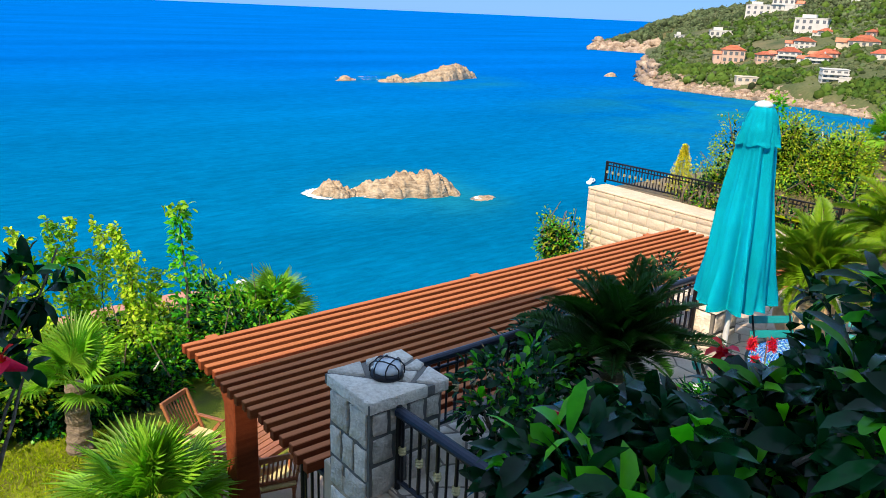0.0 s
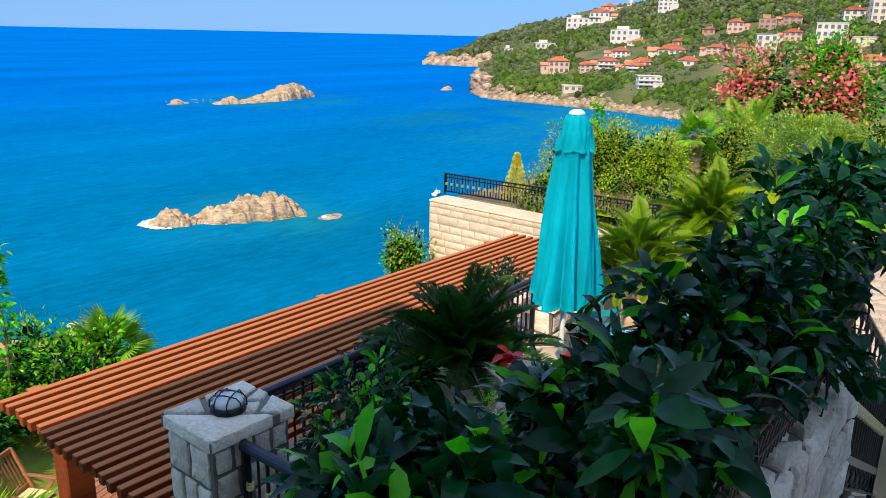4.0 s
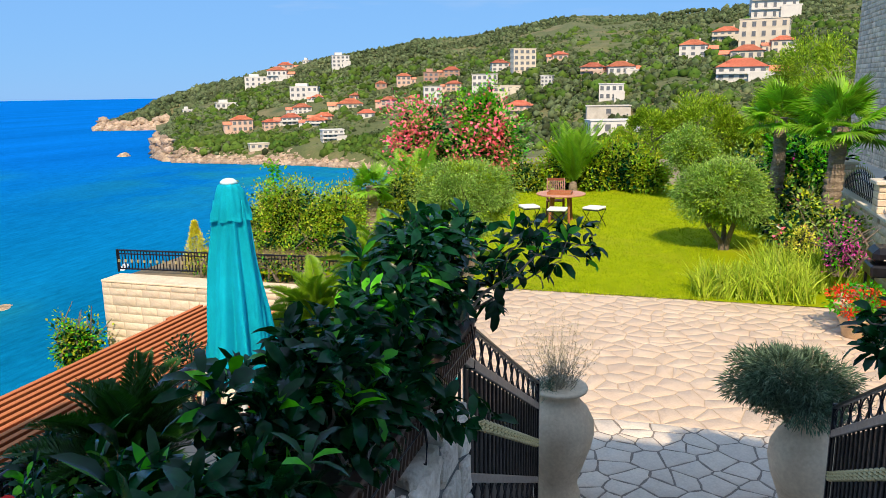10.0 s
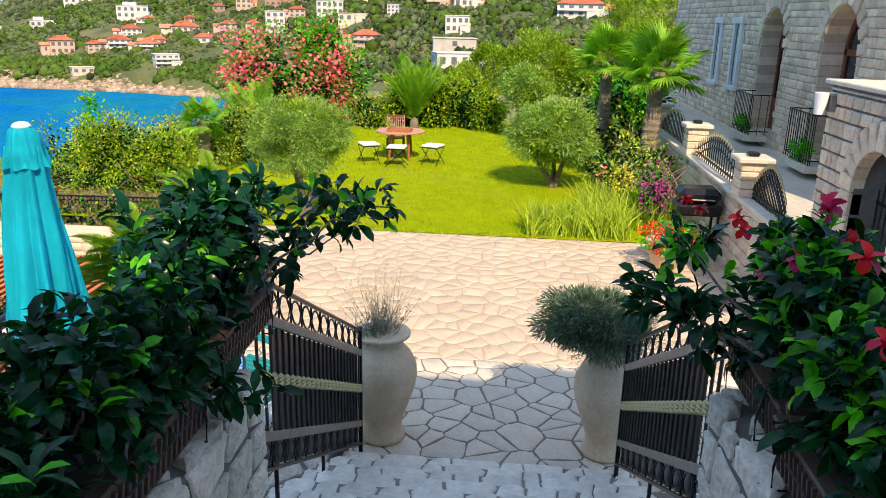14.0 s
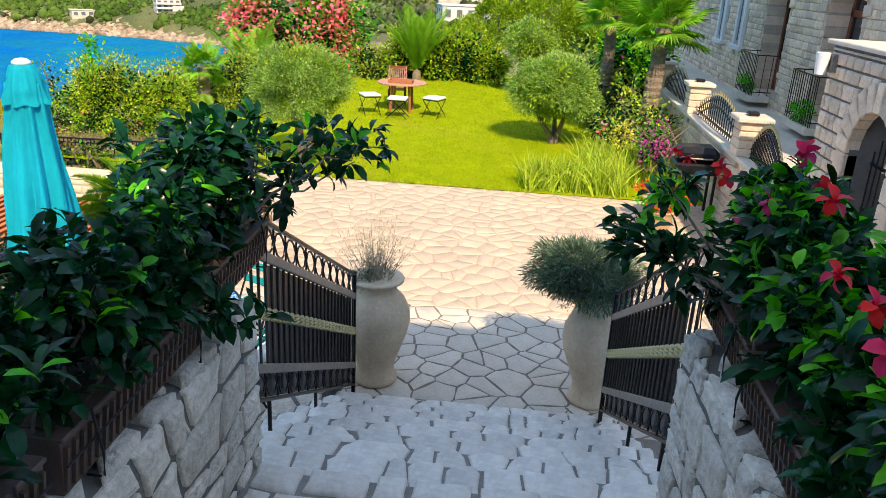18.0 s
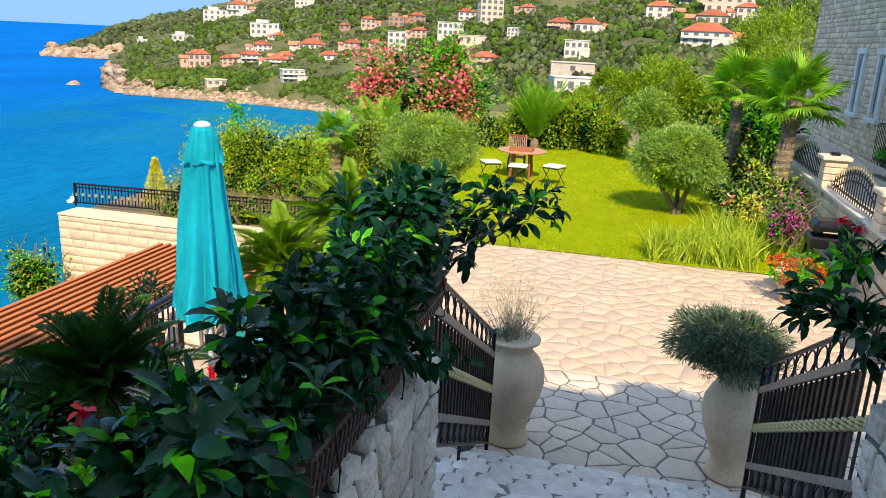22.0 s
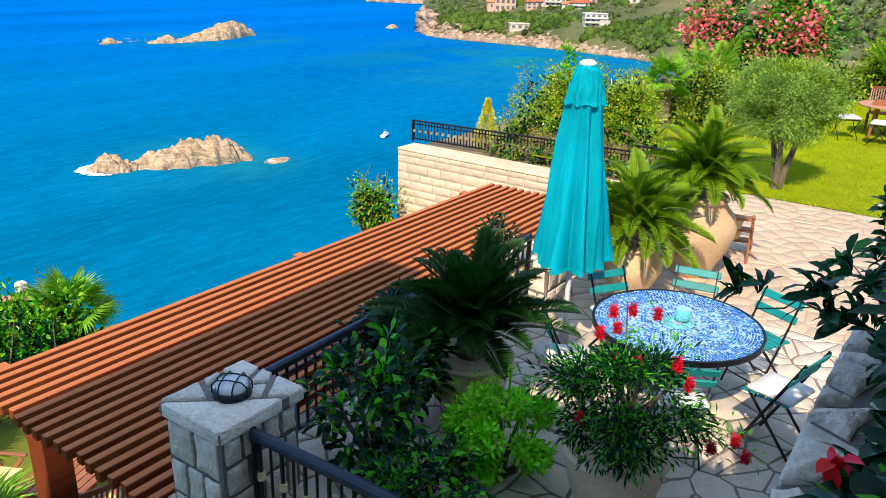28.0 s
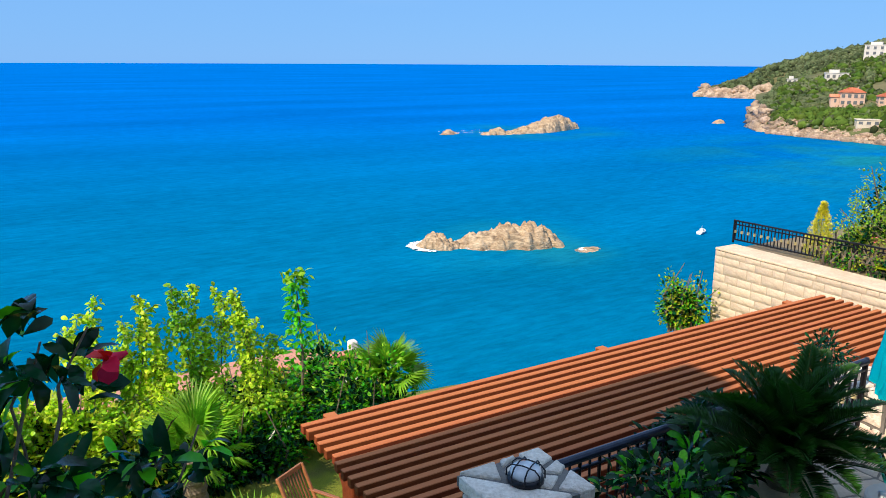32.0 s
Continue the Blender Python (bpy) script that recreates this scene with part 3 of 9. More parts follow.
def paving(parent, name, cells, thick, rng, material, frame_matrix, far_material=None, keep=None, edge=0.012, bulge=0.0, ragged=0.0, far_name="paving_stones"):
    """Lay stones as parts of parent; those that keep() refuses are joined into one."""
    far = []
    for poly in cells:
        (cx, cy), V, F = slab(poly, thick, rng, edge, bulge, ragged)
        if len(V) < 7:
            continue
        place = frame_matrix @ Matrix.Translation((cx, cy, 0))
        if keep is None or keep(cx, cy):
            put(name, raw(name, V, F, material), parent, m=place)
        else:
            far.append((np.array([place @ Vector(v) for v in V]), F))
    if far:
        V, F = merge(far)
        tagged(put(far_name, raw(far_name, V, F, far_material or material), parent), kind="stuff")

# ---- sea, hills, far houses ----
SEA = -32.0
AZ = [-60, -8, -3, 1, 4, 7, 12, 15.5, 18.3, 20, 24, 29.4, 33.8, 35.8, 37.0]
CREST = [5.6, 5.2, 5.1, 4.8, 4.7, 4.95, 4.15, 3.45, 3.4, 3.0, 2.4, 1.4, 0.05, -1.7, -3.4]
CREST_R = [520, 600, 600, 620, 640, 650, 650, 640, 620, 620, 650, 700, 720, 600, 480]
SHORE_AZ = [-60, 0, 10, 18, 24, 27.9, 32, 35.9, 37.0]
SHORE_R = [150, 180, 230, 320, 363, 383, 400, 420, 455]


def land(az, r):
    """Height of the land at a bearing (degrees) and a distance from the stairs."""
    crest_r, shore = np.interp(az, AZ, CREST_R), np.interp(az, SHORE_AZ, SHORE_R)
    top = 3.3 + crest_r * np.tan(np.radians(np.interp(az, AZ, CREST)))
    base = np.interp(az, [10, 22], [-20.0, SEA - 0.5])
    s = np.clip((r - shore) / (crest_r - shore), 0, 1.6)
    up = base + (top - base) * np.where(s < 1, s, 1 - (s - 1) * 0.8)
    cliff = np.interp(az, [18, 24], [0.0, 5.0]) * np.clip((r - shore) / 9, 0, 1) * np.clip(1 - s, 0, 1)
    near = base + (-0.8 - base) * np.clip(1 - (r - 30) / (shore - 30), 0, 1) ** 2
    w = np.interp(az, [16, 21], [1.0, 0.0])
    low = near * w + (SEA - 3) * (1 - w)
    return np.where(r > shore, up + cliff, low)


def rough(x, y, scale, amount):
    return amount * noise.noise((x / scale, y / scale, 0.3))


def polar_sheet(name, azs, rs, height, material, amount=1.6):
    V = []
    for r in rs:
        for a in azs:
            x, y = r * math.cos(radians(a)), r * math.sin(radians(a))
            z = float(height(a, r))
            k = 0.0 if r < 60 else min(1.0, (r - 60) / 200)
            V.append((x, y, z + k * (rough(x, y, 28, amount) + rough(x, y, 7, amount * 0.5) + rough(x, y, 90, amount * 2.0)) * (1.0 if z > SEA + 1 else 0.4)))
    n = len(azs)
    F = [(j * n + i, j * n + i + 1, (j + 1) * n + i + 1, (j + 1) * n + i) for j in range(len(rs) - 1) for i in range(n - 1)]
    return raw(name, V, [np.array(F)], material, smooth=True)


azs = np.concatenate([np.linspace(-60, -14, 24), np.linspace(-13.5, 37.0, 170)])
rs = np.concatenate([np.linspace(30, 140, 24), np.linspace(150, 480, 120), np.linspace(486, 1000, 70)])
tagged(put("hillside", polar_sheet("hillside", azs, rs, land, "hill")), "scrub-covered coastal hillside above the bay with dry earth", "hillside", kind="structure")


def headland_height(az, r):
    crest = np.interp(az, [31, 33.8, 36.3, 38.5, 39.6, 40.9], [14.0, 6.5, -5.0, -20.5, -26.5, SEA - 1])
    s = np.clip((r - np.interp(az, [31, 36.4, 40.8], [780, 796, 818])) / 75, 0, 2)
    return SEA - 1 + (crest - SEA + 1) * np.sin(np.clip(s, 0, 1) * math.pi / 2) * (1 if True else 0)


tagged(put("headland", polar_sheet("headland", np.linspace(31, 40.9, 80), np.linspace(770, 980, 60), headland_height, "hill", 1.2)), "far green headland with a pale rocky foot", "headland", kind="structure")


def shore_rocks(name, label, azs_r, count, size, height, seed):
    """A belt of broken boulders along a shore."""
    rng = np.random.default_rng(seed)
    bm = bmesh.new()
    bmesh.ops.create_icosphere(bm, subdivisions=1, radius=1)
    bm.verts.ensure_lookup_table()
    base = np.array([v.co for v in bm.verts])
    tri = np.array([[v.index for v in f.verts] for f in bm.faces])
    bm.free()
    sets = []
    for k in range(count):
        a = rng.uniform(azs_r[0][0], azs_r[-1][0])
        r = np.interp(a, [p[0] for p in azs_r], [p[1] for p in azs_r]) + rng.uniform(-3, 15)
        s = size * (0.4 + rng.random() ** 2 * 1.4)
        lump = base * (1 + 0.55 * np.array([noise.noise(Vector(v) * 2.4 + Vector((k, 0, 0))) for v in base])[:, None] + 0.20 * rng.normal(size=(len(base), 1)))
        lump = lump * np.array([s * rng.uniform(0.8, 1.6), s * rng.uniform(0.8, 1.6), s * rng.uniform(0.5, 1.0)])
        rise = height * max(0.0, (r - np.interp(a, [p[0] for p in azs_r], [p[1] for p in azs_r])) / 12)
        sets.append((lump + [r * math.cos(radians(a)), r * math.sin(radians(a)), SEA + rise * rng.random() + 0.2], [tri]))
    V, F = merge(sets)
    return tagged(put(name, raw(name, V, F, "rock")), label, "rocks", kind="stuff")


shore_rocks("shore_rocks", "pale broken boulders along the bay's waterline", [(19, 335), (24.1, 362), (27.9, 382), (32, 399), (35.9, 419), (36.8, 448)], 5200, 1.15, 5.2, 3)
shore_rocks("headland_rocks", "pale rocks at the foot of the far headland", [(36.2, 792), (38.5, 803), (40.8, 816)], 560, 3.0, 9, 4)
shore_rocks("point_rocks", "pale rocky point at the end of the near headland", [(36.2, 428), (37.1, 452)], 220, 2.0, 11, 5)


def islet(name, label, x, y, long, wide, high, turn, seed, ridge):
    """A limestone rock that rises from the sea: a ridge with tilted beds, cracked and steep toward the shore. ridge: heights along its length."""
    nu, nv = 110, 56
    V = []
    at = np.linspace(-1, 1, len(ridge))
    for i in range(nu):
        u = -1.08 + 2.16 * i / (nu - 1)
        top = float(np.interp(u, at, ridge)) if abs(u) <= 1 else 0.0
        reach = wide * (0.55 + 0.45 * math.sqrt(max(0.0, 1 - u * u))) * (1 + 0.25 * noise.noise((u * 4 + seed, 0.5, 0)))
        for j in range(nv):
            v = -1.1 + 2.2 * j / (nv - 1)
            X, Y = u * long, v * reach
            side = max(0.0, 1 - abs(v + 0.1) ** (3.6 if v < 0 else 1.7))
            bed = (X * 0.75 + Y * 0.9) / high * 2.2 + seed + 0.8 * noise.noise((X * 0.25, Y * 0.25, seed))
            step = abs(bed % 1.0 - 0.5) * 2
            crack = abs(noise.noise((X * 1.6 / high, Y * 1.6 / high, seed))) + 0.5 * abs(noise.noise((X * 4 / high, Y * 4 / high, seed + 3)))
            cleft = max(0.0, 1 - 7 * abs(noise.noise((X * 0.9 / high + 0.5 * Y / high, Y * 0.5 / high, seed + 9)))) + 0.6 * max(0.0, 1 - 6 * abs(noise.noise((X * 2.2 / high, Y * 2.6 / high, seed + 5))))
            z = high * (top * side ** 0.75 * (0.84 + 0.26 * step) - 0.24 * crack * (side > 0) * min(1, top * 3) - 0.20 * cleft * min(1, top * 2) * (side > 0) + 0.07 * noise.noise((X * 1.1, Y * 1.1, seed)))
            V.append((X + 0.05 * high * noise.noise((X, Y, 7.0 + seed)), Y, z if side > 0.001 and top > 0 else -0.8))
    F = [(i * nv + j, (i + 1) * nv + j, (i + 1) * nv + j + 1, i * nv + j + 1) for i in range(nu - 1) for j in range(nv - 1)]
    ob = put(name, raw(name, V, [np.array(F)], "islet_rock"), None, "", pose(x, y, SEA - 0.1, 0, 0, turn))
    return tagged(ob, label, "rock")


islet("islet", "large pale limestone rock rising from the sea", 87.4, 119.6, 10.6, 5.4, 4.7, -26.8, 1.2, (0.1, 0.5, 0.66, 0.62, 0.84, 1.0, 0.98, 0.97, 0.9, 0.55, 0.1))
islet("islet", "smaller tilted rock beside the large islet", 74.2, 124.8, 4.3, 3.2, 3.1, -38, 4.4, (0.08, 0.45, 0.85, 1.0, 0.9, 0.72, 0.5, 0.3))
islet("islet", "long low pale islet farther out at sea", 246.0, 311.5, 25.5, 9.0, 7.6, 13.6, 7.1, (0.12, 0.3, 0.42, 0.56, 0.66, 0.85, 1.0, 0.98, 0.9, 0.3))
islet("islet", "low rock at the tip of the far islet", 214.5, 305.5, 7.5, 4.0, 3.6, -20, 9.5, (0.15, 0.5, 0.9, 1.0, 0.6, 0.3))
islet("islet", "flat skerry awash beside the far islet", 195.5, 318.0, 6.0, 3.0, 2.6, 20, 11.5, (0.1, 0.6, 1.0, 0.7, 0.3, 0.15))
islet("islet", "drowned reef just breaking the water", 97.6, 108.2, 3.2, 2.0, 0.45, 5, 13.5, (0.2, 0.6, 1.0, 0.7, 0.3))
islet("islet", "small skerry off the headland", 367.0, 300.0, 4.0, 3.0, 2.4, 0, 15.5, (0.2, 0.9, 1.0, 0.4))

# the sea: one sheet to the horizon, shallower and greener by the rocks
me = bpy.data.materials.new("sea")
me.use_nodes = True
nn, ll = me.node_tree.nodes, me.node_tree.links.new
pb = nn["Principled BSDF"]
geo = nn.new("ShaderNodeNewGeometry")
shallow = None
for cx, cy, reach in ((88, 118, 30), (240, 312, 60), (97, 108, 12), (300, 130, 150)):
    d = nn.new("ShaderNodeVectorMath")
    d.operation = "DISTANCE"
    d.inputs[1].default_value = (cx, cy, SEA)
    ll(geo.outputs["Position"], d.inputs[0])
    r = nn.new("ShaderNodeMapRange")
    r.interpolation_type = "SMOOTHSTEP"
    r.inputs[1].default_value, r.inputs[2].default_value, r.inputs[3].default_value, r.inputs[4].default_value = reach * 0.2, reach, 1.0, 0.0
    ll(d.outputs["Value"], r.inputs[0])
    if shallow is None:
        shallow = r.outputs[0]
    else:
        mx = nn.new("ShaderNodeMath")
        mx.operation = "MAXIMUM"
        ll(shallow, mx.inputs[0])
        ll(r.outputs[0], mx.inputs[1])
        shallow = mx.outputs[0]
bed = nn.new("ShaderNodeTexNoise")
bed.inputs["Scale"].default_value, bed.inputs["Detail"].default_value = 0.035, 5
ll(geo.outputs["Position"], bed.inputs["Vector"])
bedr = nn.new("ShaderNodeMapRange")
bedr.inputs[1].default_value, bedr.inputs[2].default_value = 0.35, 0.62
ll(bed.outputs["Fac"], bedr.inputs[0])
wet = nn.new("ShaderNodeMath")
wet.operation = "MULTIPLY"
ll(shallow, wet.inputs[0])
ll(bedr.outputs[0], wet.inputs[1])
dist = nn.new("ShaderNodeVectorMath")
dist.operation = "LENGTH"
ll(geo.outputs["Position"], dist.inputs[0])
off = nn.new("ShaderNodeMapRange")
off.interpolation_type = "SMOOTHSTEP"
off.inputs[1].default_value, off.inputs[2].default_value = 40, 520
ll(dist.outputs["Value"], off.inputs[0])
deep = nn.new("ShaderNodeMix")
deep.data_type = "RGBA"
deep.inputs[6].default_value, deep.inputs[7].default_value = (0.0, 0.165, 0.32, 1), (0.0, 0.148, 0.54, 1)
ll(off.outputs[0], deep.inputs[0])
green = nn.new("ShaderNodeMix")
green.data_type = "RGBA"
green.inputs[7].default_value = (0.008, 0.205, 0.29, 1)
ll(wet.outputs[0], green.inputs[0])
ll(deep.outputs[2], green.inputs[6])
streak = nn.new("ShaderNodeTexNoise")
streak.inputs["Scale"].default_value, streak.inputs["Detail"].default_value = 1.0, 4
smap = nn.new("ShaderNodeMapping")
smap.inputs["Scale"].default_value, smap.inputs["Rotation"].default_value = (0.004, 0.02, 1), (0, 0, radians(-35))
ll(geo.outputs["Position"], smap.inputs["Vector"])
ll(smap.outputs[0], streak.inputs["Vector"])
shade = nn.new("ShaderNodeHueSaturation")
sv = nn.new("ShaderNodeMapRange")
sv.inputs[1].default_value, sv.inputs[2].default_value, sv.inputs[3].default_value, sv.inputs[4].default_value = 0.3, 0.7, 0.86, 1.14
ll(streak.outputs["Fac"], sv.inputs[0])
ripple = nn.new("ShaderNodeTexNoise")
ripple.inputs["Scale"].default_value, ripple.inputs["Detail"].default_value, ripple.inputs["Roughness"].default_value = 0.55, 5, 0.7
rmap = nn.new("ShaderNodeMapping")
rmap.inputs["Scale"].default_value, rmap.inputs["Rotation"].default_value = (0.35, 1.5, 1), (0, 0, radians(-35))
ll(geo.outputs["Position"], rmap.inputs["Vector"])
ll(rmap.outputs[0], ripple.inputs["Vector"])
rv = nn.new("ShaderNodeMapRange")
rv.inputs[1].default_value, rv.inputs[2].default_value, rv.inputs[3].default_value, rv.inputs[4].default_value = 0.3, 0.7, 0.80, 1.20
ll(ripple.outputs["Fac"], rv.inputs[0])
sea_value = nn.new("ShaderNodeMath")
sea_value.operation = "MULTIPLY"
ll(sv.outputs[0], sea_value.inputs[0])
ll(rv.outputs[0], sea_value.inputs[1])
ll(sea_value.outputs[0], shade.inputs["Value"])
ll(green.outputs[2], shade.inputs["Color"])
ll(shade.outputs[0], pb.inputs["Base Color"])
pb.inputs["Roughness"].default_value, pb.inputs["Specular IOR Level"].default_value = 0.36, 0.0
wave = nn.new("ShaderNodeTexNoise")
wave.inputs["Scale"].default_value, wave.inputs["Detail"].default_value, wave.inputs["Roughness"].default_value = 0.5, 5, 0.62
wm = nn.new("ShaderNodeMapping")
wm.inputs["Scale"].default_value, wm.inputs["Rotation"].default_value = (0.5, 1.3, 1), (0, 0, radians(-35))
ll(geo.outputs["Position"], wm.inputs["Vector"])
ll(wm.outputs[0], wave.inputs["Vector"])
wb = nn.new("ShaderNodeBump")
wb.inputs["Strength"].default_value, wb.inputs["Distance"].default_value = 0.9, 0.9
ll(wave.outputs["Fac"], wb.inputs["Height"])
ll(wb.outputs[0], pb.inputs["Normal"])
MATS["sea"] = me
V, F = [(0, 0, SEA)], []
for k, r in enumerate((60, 400, 1500, 4950)):
    for i in range(96):
        a = 2 * math.pi * i / 96
        V.append((r * math.cos(a), r * math.sin(a), SEA))
tri = [(0, 1 + i, 1 + (i + 1) % 96) for i in range(96)]
quad = [(1 + 96 * k + i, 1 + 96 * (k + 1) + i, 1 + 96 * (k + 1) + (i + 1) % 96, 1 + 96 * k + (i + 1) % 96) for k in range(3) for i in range(96)]
tagged(put("sea", raw("sea", V, [np.array(tri), np.array(quad)], "sea")), "calm deep blue sea, greener over the shallows", "sea", kind="structure")


def foam_ring(x, y, long, wide, turn, seed, n=46):
    """Broken white water against one end of a rock."""
    rng = np.random.default_rng(seed)
    bm = bmesh.new()
    for k in range(n):
        a = radians(rng.uniform(95, 265))
        r = rng.uniform(0.96, 1.30)
        s = rng.uniform(0.06, 0.36)
        c = Vector((long * r * math.cos(a), wide * r * math.sin(a), 0.12 + 0.05 * rng.random()))
        ring = [bm.verts.new(c + Vector((s * 1.8 * math.cos(b) * rng.uniform(0.6, 1.2), s * math.sin(b) * rng.uniform(0.6, 1.2), 0))) for b in np.linspace(0, 2 * math.pi, 8)[:-1]]
        top = bm.verts.new(c + Vector((0, 0, 0.12)))
        for p, q in zip(ring, ring[1:] + ring[:1]):
            bm.faces.new((p, q, top))
    tagged(part("foam", bm, "foam", None, m=pose(x, y, SEA, 0, 0, turn)), "white surf breaking against the rocks", "foam", kind="stuff")


foam_ring(74.0, 124.6, 4.4, 3.8, -30, 1, 150)
foam_ring(87.4, 119.4, 10.4, 5.0, -26.8, 2, 40)
foam_ring(97.6, 108.2, 1.2, 0.8, 0, 5, 16)
foam_ring(225, 318, 24.0, 7.0, -20, 3, 40)


def boat(x, y, turn):
    b = thing("boat", "small white motor boat moored on the bay", "boat", pose(x, y, SEA, 0, 0, turn) @ Matrix.Scale(0.68, 4))
    bm = bmesh.new()
    rings = []
    for s in np.linspace(-1, 1, 9):
        w = 0.95 * (1 - max(0, s) ** 2.5) + 0.02
        rings.append([bm.verts.new((2.4 * s, w * math.cos(a), 0.75 + 0.35 * max(0, s) ** 2 - 0.9 * math.sin(a) * (1 if a < math.pi else 0))) for a in np.linspace(0, math.pi, 9)])
    for p, q in zip(rings, rings[1:]):
        for i in range(8):
            bm.faces.new((p[i], p[i + 1], q[i + 1], q[i]))
    for r in rings:
        bm.faces.new(r) if r is rings[0] else None
    for p, q in zip(rings, rings[1:]):
        bm.faces.new((p[0], p[-1], q[-1], q[0]))
    part("hull", bm, "white_paint", b)
    part("cabin", box(-0.6, 0.7, -0.55, 0.55, 0.8, 1.5, 0.08), "white_paint", b)
    part("windscreen", box(0.66, 0.74, -0.5, 0.5, 1.1, 1.45, 0.01), "far_glass", b)
    part("mast", rod((-0.2, 0, 1.4), (-0.2, 0, 2.6), 0.03), "white_paint", b)


boat(128.1, 106.7, 20)


def hill_trees(name, label, count, seed, az_lo, az_hi, lo, hi, size, material, clear=(), ground=None, span=None):
    """Trees and bushes that cover a slope: each a low crown of two uneven lumps, ragged with leafy clumps."""
    rng = np.random.default_rng(seed)
    spots, sizes = [], []
    for k in range(count):
        a = rng.uniform(az_lo, az_hi)
        s0, c0 = span or (np.interp(a, SHORE_AZ, SHORE_R), np.interp(a, AZ, CREST_R))
        f = lo + (hi - lo) * rng.random() ** 0.8
        r = s0 + f * (c0 - s0)
        x, y = r * math.cos(radians(a)), r * math.sin(radians(a))
        if noise.noise((x / 45, y / 45, 2.7)) < -0.40 + 0.25 * (f < 0.05):
            continue
        if any(abs((x * hy - y * hx) / hr) < hw + 0.5 and -8 < (x * hx + y * hy) / hr - hr < 4 for hx, hy, hr, hw in clear):
            continue
        z = float((ground or land)(a, r))
        if z < SEA + 3.5:
            continue
        s = size * (0.45 + 1.1 * rng.random() ** 1.8)
        spots.append((x, y, z + s * 0.35))
        sizes.append((s, s, s * rng.uniform(0.7, 1.25)))
    spots, sizes = np.array(spots), np.array(sizes)
    bm = bmesh.new()
    bmesh.ops.create_icosphere(bm, subdivisions=1, radius=1)
    bm.verts.ensure_lookup_table()
    base = np.array([v.co for v in bm.verts])
    tri = np.array([[v.index for v in f.verts] for f in bm.faces])
    bm.free()
    sets = []
    for lump in range(2):
        off = rng.normal(size=(len(spots), 3)) * sizes * [0.35, 0.35, 0.12] * lump
        B = (spots + off)[:, None] + base[None] * (sizes * (0.82 - 0.25 * lump))[:, None] * (0.72 + 0.5 * rng.random((len(spots), len(base), 1)))
        sets.append((B.reshape(-1, 3), [(tri[None] + np.arange(len(spots))[:, None, None] * len(base)).reshape(-1, 3)]))
    n = 9
    out = unit(rng.normal(size=(len(spots) * n, 3)) + [0, 0, 0.35])
    P = np.repeat(spots, n, 0) + out * np.repeat(sizes, n, 0) * rng.uniform(0.6, 0.95, (len(out), 1))
    d = unit(out * 0.7 + rng.normal(size=(len(out), 3)) * 0.6)
    sets.append(leaves(P, d, size * 0.42, size * 0.36, rng, 0.3, 0.2, False))
    V, F = merge(sets)
    tagged(put(name, raw(name, V, F, material)), label, "trees", kind="stuff")


